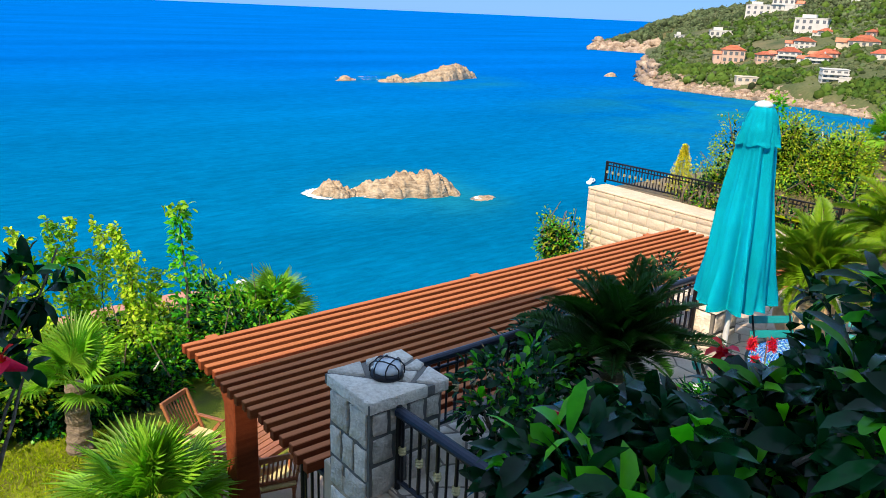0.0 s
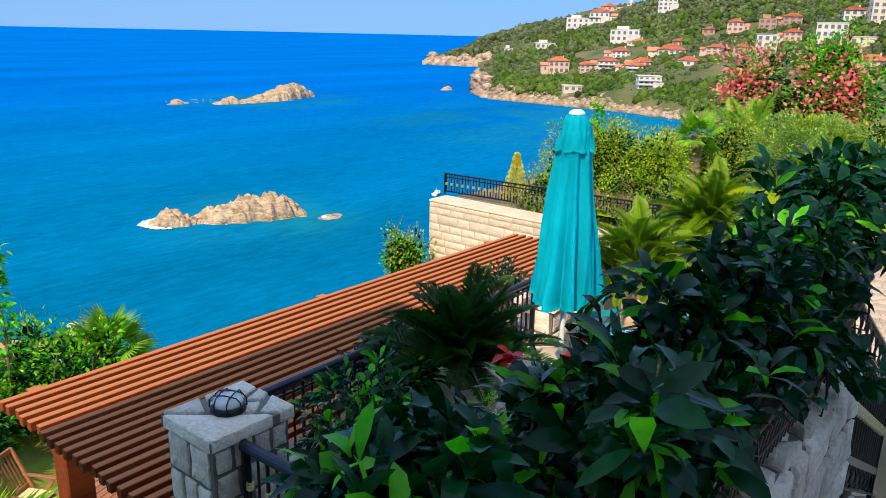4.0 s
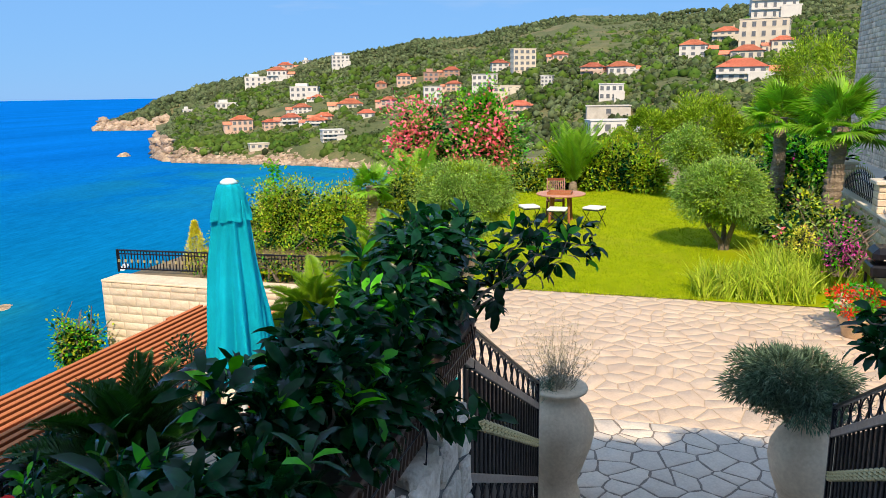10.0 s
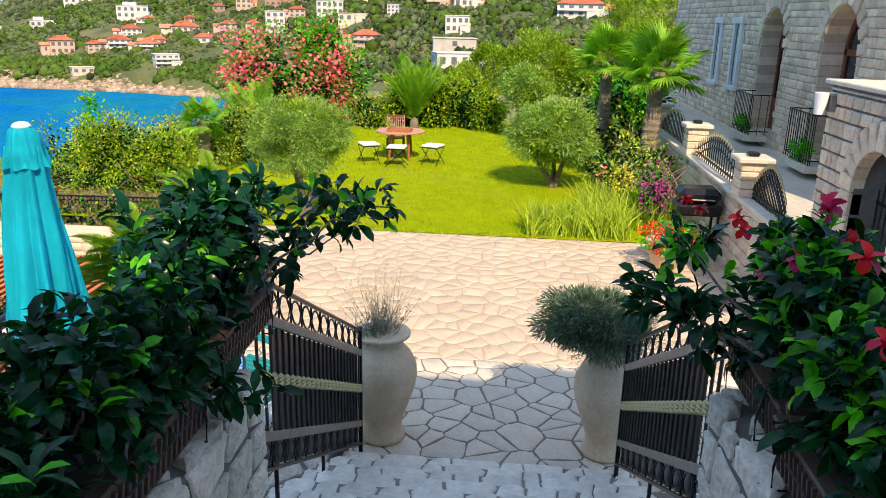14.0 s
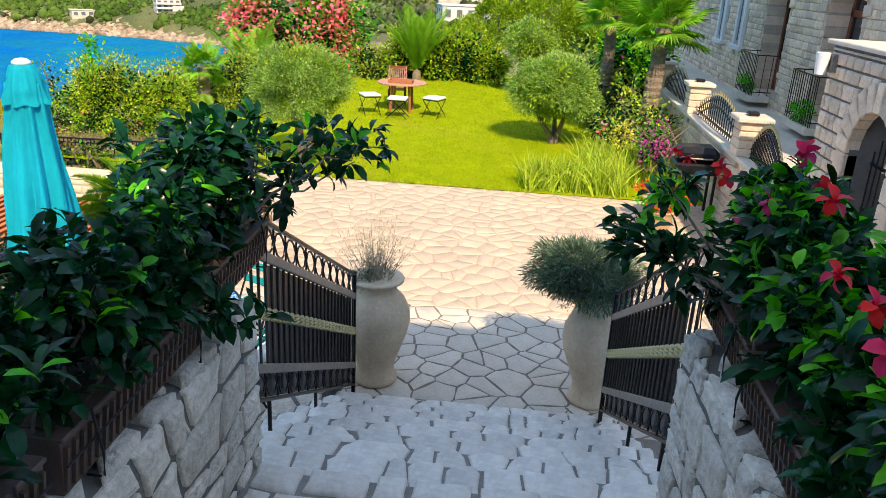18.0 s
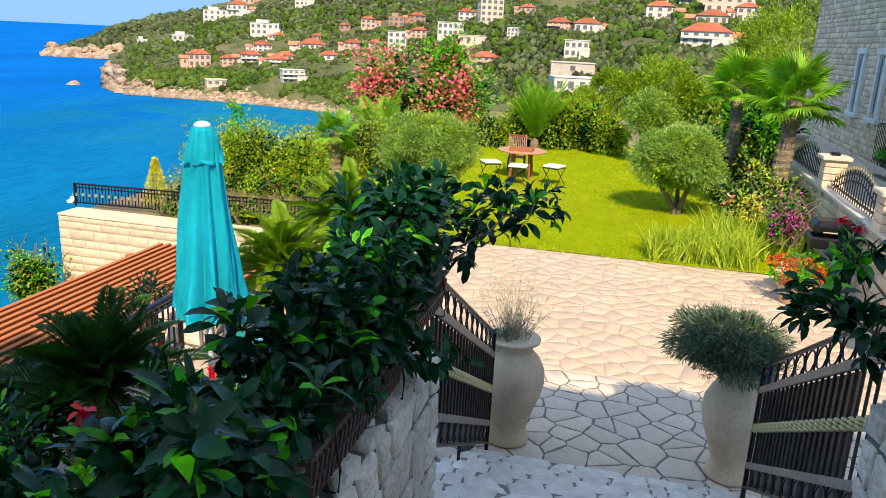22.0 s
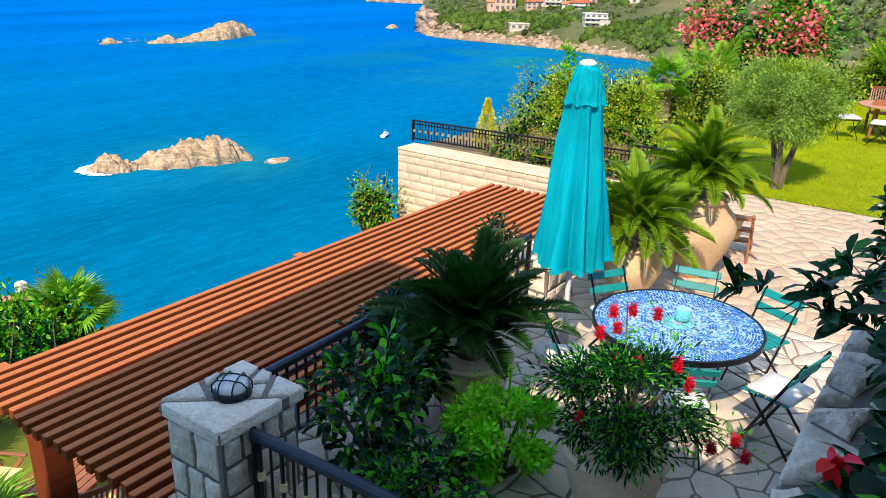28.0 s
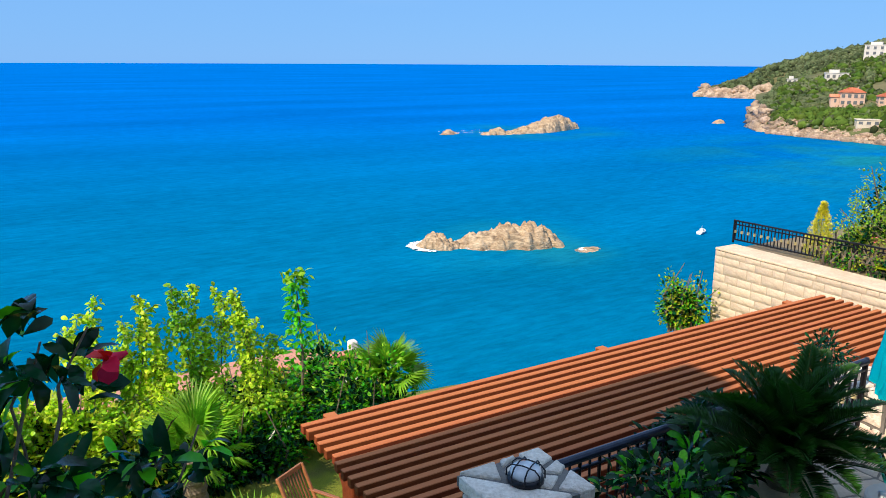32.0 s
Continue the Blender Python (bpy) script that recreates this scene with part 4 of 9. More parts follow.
def house(x, y, w, d, h, turn, roof, walls, cols, floors, foot=3.0):
    """A villa on the slope: walls, sills, recessed windows, flat slab or hipped tile roof, balconies."""
    az, r = math.degrees(math.atan2(y, x)), math.hypot(x, y)
    z = float(land(az, r)) + 0.3
    kind = {"house_white": "white-plastered", "house_cream": "cream-plastered", "house_pink": "salmon-plastered", "house_brick": "unplastered brick", "concrete": "bare concrete"}[walls]
    hs = thing("house", f"{kind} villa, {('one storey', 'two storeys', 'three storeys', 'four storeys')[floors - 1]}, {'red tiled roof' if roof == 'red' else 'flat roof'}", "house", pose(x, y, z, 0, 0, turn))
    part("wall", box(-w / 2, w / 2, -d / 2, d / 2, -foot, h, 0.05), walls, hs)
    if roof == "red":
        bm = bmesh.new()
        o, top = 0.6, h + min(w, d) * 0.30
        e = [bm.verts.new(p) for p in ((-w / 2 - o, -d / 2 - o, h), (w / 2 + o, -d / 2 - o, h), (w / 2 + o, d / 2 + o, h), (-w / 2 - o, d / 2 + o, h))]
        k = [bm.verts.new(((-1 if w > d else 0) * (w - d) / 2, (0 if w > d else -1) * (d - w) / 2, top)), bm.verts.new(((1 if w > d else 0) * (w - d) / 2, (0 if w > d else 1) * (d - w) / 2, top))]
        if w > d:
            fs = [(e[0], e[1], k[1], k[0]), (e[1], e[2], k[1]), (e[2], e[3], k[0], k[1]), (e[3], e[0], k[0])]
        else:
            fs = [(e[0], e[1], k[0]), (e[1], e[2], k[1], k[0]), (e[2], e[3], k[1]), (e[3], e[0], k[0], k[1])]
        for f in fs + [tuple(e[::-1])]:
            bm.faces.new(f)
        bmesh.ops.solidify(bm, geom=bm.faces[:], thickness=0.15)
        part("roof", bm, "red_roof", hs)
        part("chimney", box(w * 0.2, w * 0.2 + 0.6, 0, 0.6, h, top + 0.5, 0.03), walls, hs)
    else:
        part("roof", box(-w / 2 - 0.3, w / 2 + 0.3, -d / 2 - 0.3, d / 2 + 0.3, h, h + 0.3, 0.04), walls, hs)
    if cols > 3 and int(w * 10) % 2:
        part("wing", box(w * 0.12, w * 0.55, -d / 2 - 2.4, -d / 2 - 0.01, -foot, h * 0.42, 0.04), walls, hs)
        part("terrace_wall", box(w * 0.10, w * 0.57, -d / 2 - 2.5, -d / 2 - 2.38, h * 0.42, h * 0.42 + 0.8, 0.03), walls, hs)
    if roof != "red" and floors < 4 and math.hypot(x, y) > 430:
        part("roof_room", box(-w * 0.32, w * 0.10, -d * 0.2, d * 0.3, h + 0.3, h + 2.2, 0.04), walls, hs)
    if roof == "red" and cols > 2:
        s, ah = (1 if int(w * 10) % 2 else -1), h * 0.62
        part("annex", box(s * w * 0.48, s * w * 0.86, -d * 0.30, d * 0.35, -foot, ah, 0.04) if s > 0 else box(s * w * 0.86, s * w * 0.48, -d * 0.30, d * 0.35, -foot, ah, 0.04), walls, hs)
        bm = bmesh.new()
        x0, x1 = sorted((s * w * 0.46, s * w * 0.90))
        e = [bm.verts.new(p) for p in ((x0, -d * 0.36, ah), (x1, -d * 0.36, ah), (x1, d * 0.4, ah), (x0, d * 0.4, ah), (x0, 0, ah + d * 0.2), (x1, 0, ah + d * 0.2))]
        for f in ((0, 1, 5, 4), (2, 3, 4, 5), (1, 2, 5), (3, 0, 4), (3, 2, 1, 0)):
            bm.faces.new([e[i] for i in f])
        part("annex_roof", bm, "red_roof", hs)
        part("annex_window", box(s * w * 0.66 - 0.5, s * w * 0.66 + 0.5, -d * 0.30 - 0.05, -d * 0.30 + 0.05, ah * 0.35, ah * 0.8), "far_glass", hs)
    fh = h / floors
    for fl in range(floors):
        for c in range(cols):
            cx = -w / 2 + (c + 0.5) * w / cols
            ww, wh = min(1.7, w / cols * 0.56), fh * 0.54
            zz = fl * fh + fh * 0.20
            wnd = part("window", box(cx - ww / 2, cx + ww / 2, -d / 2 - 0.06, -d / 2 + 0.1, zz, zz + wh), "far_glass", hs)
            part("sill", box(cx - ww / 2 - 0.12, cx + ww / 2 + 0.12, -d / 2 - 0.16, -d / 2 - 0.02, zz - 0.14, zz), walls, wnd)
        for c in range(max(1, cols - 1)):
            cy = -d / 2 + (c + 0.5) * d / max(1, cols - 1)
            for sx in (-1, 1):
                part("window", box(sx * w / 2 - 0.06, sx * w / 2 + 0.06, cy - 0.5, cy + 0.5, fl * fh + fh * 0.28, fl * fh + fh * 0.75), "far_glass", hs)
        if fl and cols > 3 and floors < 4 and int(w * 7) % 3:
            bm = bmesh.new()
            add_box(bm, -w / 2, w / 2, -d / 2 - 1.3, -d / 2, fl * fh - 0.2, fl * fh)
            add_box(bm, -w / 2, w / 2, -d / 2 - 1.3, -d / 2 - 1.2, fl * fh, fl * fh + 0.7)
            part("balcony", bm, walls, hs)


house(540.2, 311.6, 17.2, 11.0, 7.0, -66, "flat", "house_white", 4, 2, 4.2)
house(544.4, 295.2, 14.9, 10.4, 7.7, -73, "red", "house_white", 4, 2, 4.2)
house(581.4, 308.3, 11.9, 8.3, 5.0, -56, "red", "house_pink", 3, 2, 4.1)
house(594.5, 295.3, 5.6, 6.0, 2.6, -76, "flat", "house_white", 2, 1, 4.0)
house(544.8, 242.7, 12.9, 9.0, 8.5, -62, "flat", "house_white", 4, 3, 4.3)
house(466.3, 233.7, 18.1, 11.0, 6.9, -73, "flat", "house_white", 5, 2, 4.3)
house(475.1, 299.6, 13.5, 9.4, 3.6, -53, "flat", "house_white", 4, 1, 3.9)
house(488.2, 339.9, 6.5, 6.0, 2.5, -51, "flat", "house_white", 2, 1, 3.7)
house(422.4, 214.3, 10.8, 7.6, 3.8, -58, "red", "house_white", 4, 2, 4.1)
house(449.6, 216.6, 7.8, 6.0, 2.4, -73, "red", "house_white", 3, 1, 4.0)
house(420.4, 182.1, 14.8, 10.4, 2.6, -66, "red", "house_cream", 5, 1, 4.5)
house(391.3, 237.1, 11.6, 8.1, 6.7, -51, "red", "house_pink", 4, 2, 3.8)
house(392.6, 219.2, 8.7, 6.1, 3.8, -49, "red", "house_pink", 3, 2, 3.9)
house(399.0, 209.4, 11.4, 8.0, 4.0, -57, "red", "house_white", 4, 2, 4.1)
house(390.9, 189.6, 11.0, 7.7, 2.8, -75, "red", "house_white", 4, 2, 4.2)
house(356.7, 164.9, 10.9, 7.6, 6.0, -54, "flat", "house_white", 4, 3, 4.3)
house(350.7, 203.4, 9.8, 6.8, 2.4, -50, "flat", "house_cream", 3, 1, 4.1)
house(459.1, 177.4, 7.1, 6.0, 2.4, -71, "red", "house_brick", 2, 1, 4.2)
house(453.7, 160.4, 8.7, 6.1, 5.2, -68, "red", "house_pink", 3, 2, 4.2)
house(452.5, 142.2, 9.1, 6.4, 5.2, -74, "flat", "house_brick", 3, 2, 4.0)
house(397.4, 124.4, 9.5, 6.7, 9.3, -69, "flat", "house_white", 3, 3, 4.2)
house(461.1, 131.9, 9.8, 6.9, 3.8, -74, "red", "house_brick", 3, 2, 4.1)
house(418.8, 118.4, 8.4, 6.0, 3.9, -79, "red", "house_pink", 3, 2, 4.0)
house(413.1, 154.8, 9.0, 6.3, 3.0, -77, "red", "house_pink", 3, 2, 4.1)
house(406.0, 138.8, 6.7, 6.0, 3.0, -84, "red", "house_pink", 2, 2, 4.0)
house(403.4, 97.0, 13.4, 9.4, 6.4, -78, "flat", "house_white", 5, 2, 4.3)
house(436.0, 96.4, 9.7, 6.8, 4.5, -68, "red", "house_white", 3, 2, 4.0)
house(410.0, 77.9, 12.0, 8.4, 11.5, -66, "flat", "house_cream", 4, 4, 4.1)
house(421.7, 60.3, 8.2, 6.0, 2.7, -74, "red", "house_pink", 3, 1, 3.8)
house(350.8, 55.5, 5.1, 6.0, 4.7, -90, "flat", "house_white", 3, 3, 3.9)
house(308.8, 59.8, 10.2, 7.1, 3.7, -88, "red", "house_pink", 4, 2, 4.1)
house(364.9, 36.8, 10.1, 7.1, 3.4, -95, "red", "house_pink", 4, 2, 4.1)
house(361.7, 24.3, 12.1, 8.5, 3.3, -77, "red", "house_white", 4, 1, 4.1)
house(304.5, 23.5, 9.1, 6.4, 5.8, -87, "flat", "house_white", 4, 2, 4.0)
house(277.3, 22.4, 14.9, 10.4, 3.1, -82, "flat", "concrete", 1, 1, 4.2)
house(250.0, 19.3, 14.3, 10.0, 4.0, -73, "flat", "house_white", 4, 1, 4.3)
house(224.6, 3.9, 5.9, 6.0, 2.7, -87, "flat", "concrete", 3, 1, 3.9)
house(381.3, -6.8, 12.3, 8.6, 5.1, -91, "red", "house_white", 3, 2, 4.1)
house(420.7, -23.4, 13.1, 9.2, 4.4, -101, "red", "house_cream", 4, 2, 4.3)
house(311.9, -23.2, 17.9, 11.0, 4.6, -93, "red", "house_white", 5, 2, 4.4)
house(389.7, -37.8, 21.0, 11.0, 12.5, -101, "flat", "house_cream", 5, 3, 4.3)
house(503.8, -52.5, 25.5, 11.0, 15.3, -88, "flat", "house_white", 5, 3, 4.4)
house(360.6, -28.8, 13.0, 9.1, 3.2, -100, "red", "house_cream", 4, 1, 4.3)
house(369.0, -43.3, 9.8, 6.9, 5.5, -88, "red", "house_cream", 3, 2, 4.0)
house(399.9, 189.3, 10.6, 7.4, 2.4, -77, "red", "house_pink", 3, 1, 4.1)
house(396.6, 162.0, 10.3, 7.2, 2.5, -69, "red", "house_white", 3, 1, 4.3)
house(440.0, 187.1, 5.8, 6.0, 2.4, -80, "red", "house_brick", 2, 1, 4.0)
house(367.8, 77.4, 13.5, 9.4, 3.1, -82, "flat", "house_cream", 4, 1, 4.3)

HOUSES = [(o.location.x, o.location.y, o.location.xy.length, o.children[0].dimensions.x / 2) for o in scene.objects if o.get("category") == "house"]
hill_trees("hill_trees", "olive and pine trees that cover the hillside", 15000, 11, -14, 36.6, 0.02, 1.02, 1.6, "scrub", HOUSES)
hill_trees("hill_trees", "brighter pines and cypresses among the villas", 2300, 12, -14, 35.8, 0.02, 0.75, 2.5, "scrub_bright", HOUSES)
hill_trees("hill_trees", "dense dark trees between the lower villas and the shore", 900, 15, 17, 35.6, 0.02, 0.14, 2.3, "scrub_bright", HOUSES)
hill_trees("hill_scrub", "low dry scrub on the hillside", 5000, 13, -12, 36.6, 0.015, 1.05, 1.4, "scrub", HOUSES)
hill_trees("hill_trees", "trees that cover the far headland", 1100, 14, 31, 40.4, 0.12, 1.0, 3.0, "scrub", (), headland_height, (790, 890))

# ---- ground, terraces, stairs ----
rng = np.random.default_rng(21)


def block(name, x0, x1, y0, y1, z0, z1, material, label, category, bevel=0.01):
    return tagged(part(name, box(x0, x1, y0, y1, z0, z1, bevel), material), label, category, kind="structure")


patio = block("pavement_1", 2.72, 12.86, -4.6, 4.46, -0.6, -0.007, "warm_grout", "sunlit crazy paving of pale irregular flagstones", "pavement")
landing = block("floor_landing", -2.8, 2.72, -1.34, 0.33, 1.0, 1.582, "grout", "shaded landing paved with large irregular flagstones", "floor")
lawn = tagged(put("lawn", raw("lawn", [(x, y, 0.012 * noise.noise((x, y, 0))) for x in np.linspace(12.86, 28, 40) for y in np.linspace(-4.2, 7.5, 30)],
              [np.array([(i * 30 + j, (i + 1) * 30 + j, (i + 1) * 30 + j + 1, i * 30 + j + 1) for i in range(39) for j in range(29)])], "lawn")), "bright mown lawn", "lawn", kind="structure")
block("ground_bed", 12.4, 40.0, -12.0, 10.1, -9.0, -0.19, "earth", "planted garden ground behind the retaining wall", "ground")


def lower_ground(x, y):
    z = -2.62
    edge = max(0.0, y - 11.5)
    z -= edge * 0.42 + edge * edge * 0.008
    out = max(0.0, x - 9.0)
    return max(z - out * max(0, y - 9) * 0.05, SEA - 2) + 0.05 * noise.noise((x * 0.8, y * 0.8, 1))


gx, gy = np.linspace(-30, 14, 45), np.linspace(0.9, 70, 70)
tagged(put("ground", raw("ground", [(x, y, lower_ground(x, y)) for x in gx for y in gy],
           [np.array([(i * 70 + j, (i + 1) * 70 + j, (i + 1) * 70 + j + 1, i * 70 + j + 1) for i in range(44) for j in range(69)])], "garden_ground", True)),
       "sloping lower garden of grass that falls to the sea", "ground", kind="structure")
lower = block("pavement_2", 2.7, 12.2, 4.3, 8.2, -3.2, -2.6, "flagstone_far", "pale paved lower terrace under the pergola", "pavement")
block("wall_terrace", 2.56, 12.2, 4.30, 4.46, -3.0, -0.03, "ashlar_joint", "retaining wall of the upper terrace", "wall")
block("wall_terrace_end", 2.56, 2.72, 0.77, 4.30, -3.0, -0.03, "ashlar_joint", "retaining wall at the terrace end", "wall")

# stairs
RISE, RUN, STEPS = 1.6 / 9, 0.365, 8
stairs = thing("stairs", "stone steps with rows of small pale stones along every edge", "stairs", kind="structure")
for k in range(STEPS):
    z = 1.6 - (k + 1) * RISE
    x = 2.72 + k * RUN
    part("step", box(x, x + RUN + 0.02, -1.60, 0.70, z - 0.4 - (0.2 if k < 7 else -0.2), z - 0.016, 0.006), "grout", stairs)
    rows = ((0.0, 0.17), (0.17, RUN + 0.03)) if k % 3 else ((0.0, 0.13), (0.13, RUN + 0.03))
    for deep, (r0, r1) in enumerate(rows):
        y = -1.585 - rng.uniform(0, 0.1)
        skew = 0.0
        while y < 0.66:
            w = rng.uniform(0.12, 0.36) if deep else rng.uniform(0.10, 0.30)
            a, b = max(y, -1.585), min(y + w, 0.69)
            y += w
            near, skew = skew, rng.uniform(-0.045, 0.045) if b < 0.62 else 0.0
            if b - a < 0.11:
                near, skew = 0.0, 0.0
            if b - a < 0.07:
                continue
            ch = [rng.uniform(0.025, 0.12) * min(1, (b - a) / 0.22) if rng.random() < 0.62 else 0.005 for _ in range(4)]
            q0, q1 = x + r0 + 0.008 - (0.02 * rng.random() if deep else 0), x + r1 - (0.0 if deep else 0.008)
            poly = [(q0, a + 0.007 + ch[0]), (q0 + ch[0], a + 0.007), (q1 - ch[1] * 0.6, a + 0.007 + near), (q1, a + 0.007 + near + ch[1] * 0.6), (q1, b - 0.007 + skew - ch[2] * 0.6), (q1 - ch[2] * 0.6, b - 0.007 + skew), (q0 + ch[3], b - 0.007), (q0, b - 0.007 - ch[3])]
            (cx, cy), V, F = slab(poly, 0.05 if deep else 0.03, rng, 0.008, 0.004, 0.010)
            put("stone", raw("stone", V, F, "landing_stone"), stairs, m=Matrix.Translation((cx, cy, z - (0.05 if deep else 0.032))))
# edge stones of the landing
y = -1.32
while y < 0.28:
    w = min(rng.uniform(0.12, 0.27), 0.31 - y)
    if w < 0.06:
        break
    (cx, cy), V, F = slab([(2.60 - rng.uniform(0, 0.03), y + 0.01), (2.745, y + 0.012), (2.745, y + w - 0.012), (2.60, y + w - 0.012)], 0.05, rng, 0.012, 0.006, 0.012)
    put("flagstone", raw("flagstone", V, F, "landing_stone"), landing, m=Matrix.Translation((cx, cy, 1.55)))
    y += w
paving(landing, "flagstone", polygon_cells(-0.6, 2.58, -1.30, 0.29, 0.20, rng, 0.021, 1.0, 0.78, 0.24), 0.02, rng, "landing_stone", Matrix.Translation((0, 0, 1.572)), ragged=0.024, bulge=0.004, edge=0.004)
# darker joint sheet imitates shade; it ends just past the shadow's edge
part("bedding", box(2.73, 7.9, -4.58, 4.45, -0.2, -0.004, 0.002), "shade_grout", patio)
paving(patio, "flagstone", polygon_cells(5.68, 7.9, -4.1, 4.28, 0.225, rng, 0.014, 0.95, 0.80, 0.26), 0.018, rng, "flagstone", Matrix.Translation((0, 0, -0.018)), "flagstone_far",
       keep=lambda x, y: -2.9 < y < 2.9, ragged=0.016, bulge=0.0015, edge=0.004)
paving(patio, "flagstone", polygon_cells(7.9, 12.84, -4.1, 4.28, 0.25, rng, 0.009, 1.05, 0.56, 0.10), 0.018, rng, "flagstone_far", Matrix.Translation((0, 0, -0.018)),
       keep=lambda x, y: x < 8.9 and -2.2 < y < 2.2, ragged=0.010, bulge=0.0015, edge=0.003)
paving(patio, "flagstone", polygon_cells(2.74, 5.66, 0.80, 4.28, 0.225, rng, 0.014, 0.95, 0.80, 0.26), 0.018, rng, "flagstone", Matrix.Translation((0, 0, -0.018)), ragged=0.014, bulge=0.0015, edge=0.006)


# ---- stone walls ----


def rubble_cells(u0, u1, v0, v1, size, rg, joint=0.013):
    """Roughly coursed angular stones: quadrilaterals with skewed corners, now and then two small ones in place of one."""
    cells, v = [], v0
    rows = []
    while v < v1 - 0.04:
        h = min(size * rg.uniform(0.62, 1.12), v1 - v)
        rows.append((v, v + h))
        v += h
    wave = lambda u, k: 0.022 * math.sin(u * 5.1 + k * 2.3) + 0.012 * math.sin(u * 13 + k)
    for k, (a, b) in enumerate(rows):
        u, lean = u0, 0.0
        while u < u1 - 0.03:
            l = size * rg.uniform(0.6, 1.7)
            if u1 - u - l < 0.07:
                l = u1 - u
            nxt = rg.uniform(-0.03, 0.03) if u + l < u1 - 0.01 else 0.0
            lo0, lo1 = a + (wave(u, k) if k else 0), a + (wave(u + l, k) if k else 0)
            last = k == len(rows) - 1
            hi0, hi1 = b + (0 if last else wave(u, k + 1)), b + (0 if last else wave(u + l, k + 1))
            q = [(u - lean + joint, lo0 + joint), (u + l - nxt - joint, lo1 + joint), (u + l + nxt - joint, hi1 - joint), (u + lean + joint, hi0 - joint)]
            if l > size * 0.9 and b - a > size * 0.8 and rg.random() < 0.3:
                m = rg.uniform(0.35, 0.65)
                mid = [tuple(np.array(q[0]) * (1 - m) + np.array(q[3]) * m), tuple(np.array(q[1]) * (1 - m) + np.array(q[2]) * m)]
                cells.append([q[0], q[1], (mid[1][0], mid[1][1] - joint), (mid[0][0], mid[0][1] - joint)])
                cells.append([(mid[0][0], mid[0][1] + joint), (mid[1][0], mid[1][1] + joint), q[2], q[3]])
            else:
                cells.append(q)
            u, lean = u + l, nxt
    return cells


def rubble_wall(name, label, x0, x1, y0, y1, z0, z1, faces, size, seed, cap=True, stone="wall_stone", stretch=1.15):
    """A wall of rough stones in mortar. faces: which sides show their stones."""
    rg = np.random.default_rng(seed)
    w = block(name, x0, x1, y0, y1, z0, z1 - 0.02, "mortar", label, "wall")
    for s in faces:
        if s == "-y":
            M, a, b = Matrix(((1, 0, 0, 0), (0, 0, -1, y0 + 0.012), (0, 1, 0, 0), (0, 0, 0, 1))), (x0, x1), (z0, z1)
        elif s == "+y":
            M, a, b = Matrix(((-1, 0, 0, 0), (0, 0, 1, y1 - 0.012), (0, 1, 0, 0), (0, 0, 0, 1))), (-x1, -x0), (z0, z1)
        elif s == "+x":
            M, a, b = Matrix(((0, 0, 1, x1 - 0.012), (1, 0, 0, 0), (0, 1, 0, 0), (0, 0, 0, 1))), (y0, y1), (z0, z1)
        else:
            M, a, b = Matrix(((0, 0, -1, x0 + 0.012), (-1, 0, 0, 0), (0, 1, 0, 0), (0, 0, 0, 1))), (-y1, -y0), (z0, z1)
        paving(w, "stone", rubble_cells(*a, *b, size, rg), 0.027, rg, stone, M, edge=0.005, bulge=0.012, ragged=0.014)
    if cap:
        paving(w, "cap_stone", crazy_cells(x0 - 0.02, x1 + 0.02, y0 - 0.02, y1 + 0.02, size * 1.2, rg, 0.04), 0.05, rg, stone, Matrix.Translation((0, 0, z1 - 0.04)), edge=0.010, bulge=0.006, ragged=0.015)
    return w


rubble_wall("wall_stair_left", "rough pale stone parapet in grey mortar beside the landing", 0.98, 2.84, 0.33, 0.77, 1.0, 2.26, ("-y", "+x"), 0.21, 5)
rubble_wall("wall_stair_right", "rough pale stone parapet in grey mortar beside the landing", 0.2, 2.98, -1.78, -1.34, 1.0, 2.24, ("+y", "+x"), 0.21, 6)
block("floor_entrance", -2.8, 0.90, 0.332, 1.70, -2.6, 1.585, "grout", "entrance terrace that continues the landing", "floor")
block("ground_side", -9.0, 2.70, -9.0, -1.79, -2.9, -0.02, "concrete", "paved yard beside the stair wall", "ground")
block("ground_house", -9.0, -2.81, -1.78, 4.2, -2.9, 1.56, "concrete", "paved entrance before the villa door", "ground")
block("ground_under_wall", -2.8, 2.55, 0.34, 1.2, -2.9, -2.61, "concrete", "paved strip below the terrace wall", "ground")
block("wall_under_landing", -2.8, 2.72, -1.34, 0.33, -2.6, 1.0, "mortar", "stone base under the landing", "wall")
rubble_wall("wall_stair_side", "low wall of rough pale stones beside the steps", 2.86, 6.0, 0.71, 1.06, -0.3, 0.34, ("+y", "+x"), 0.22, 7)


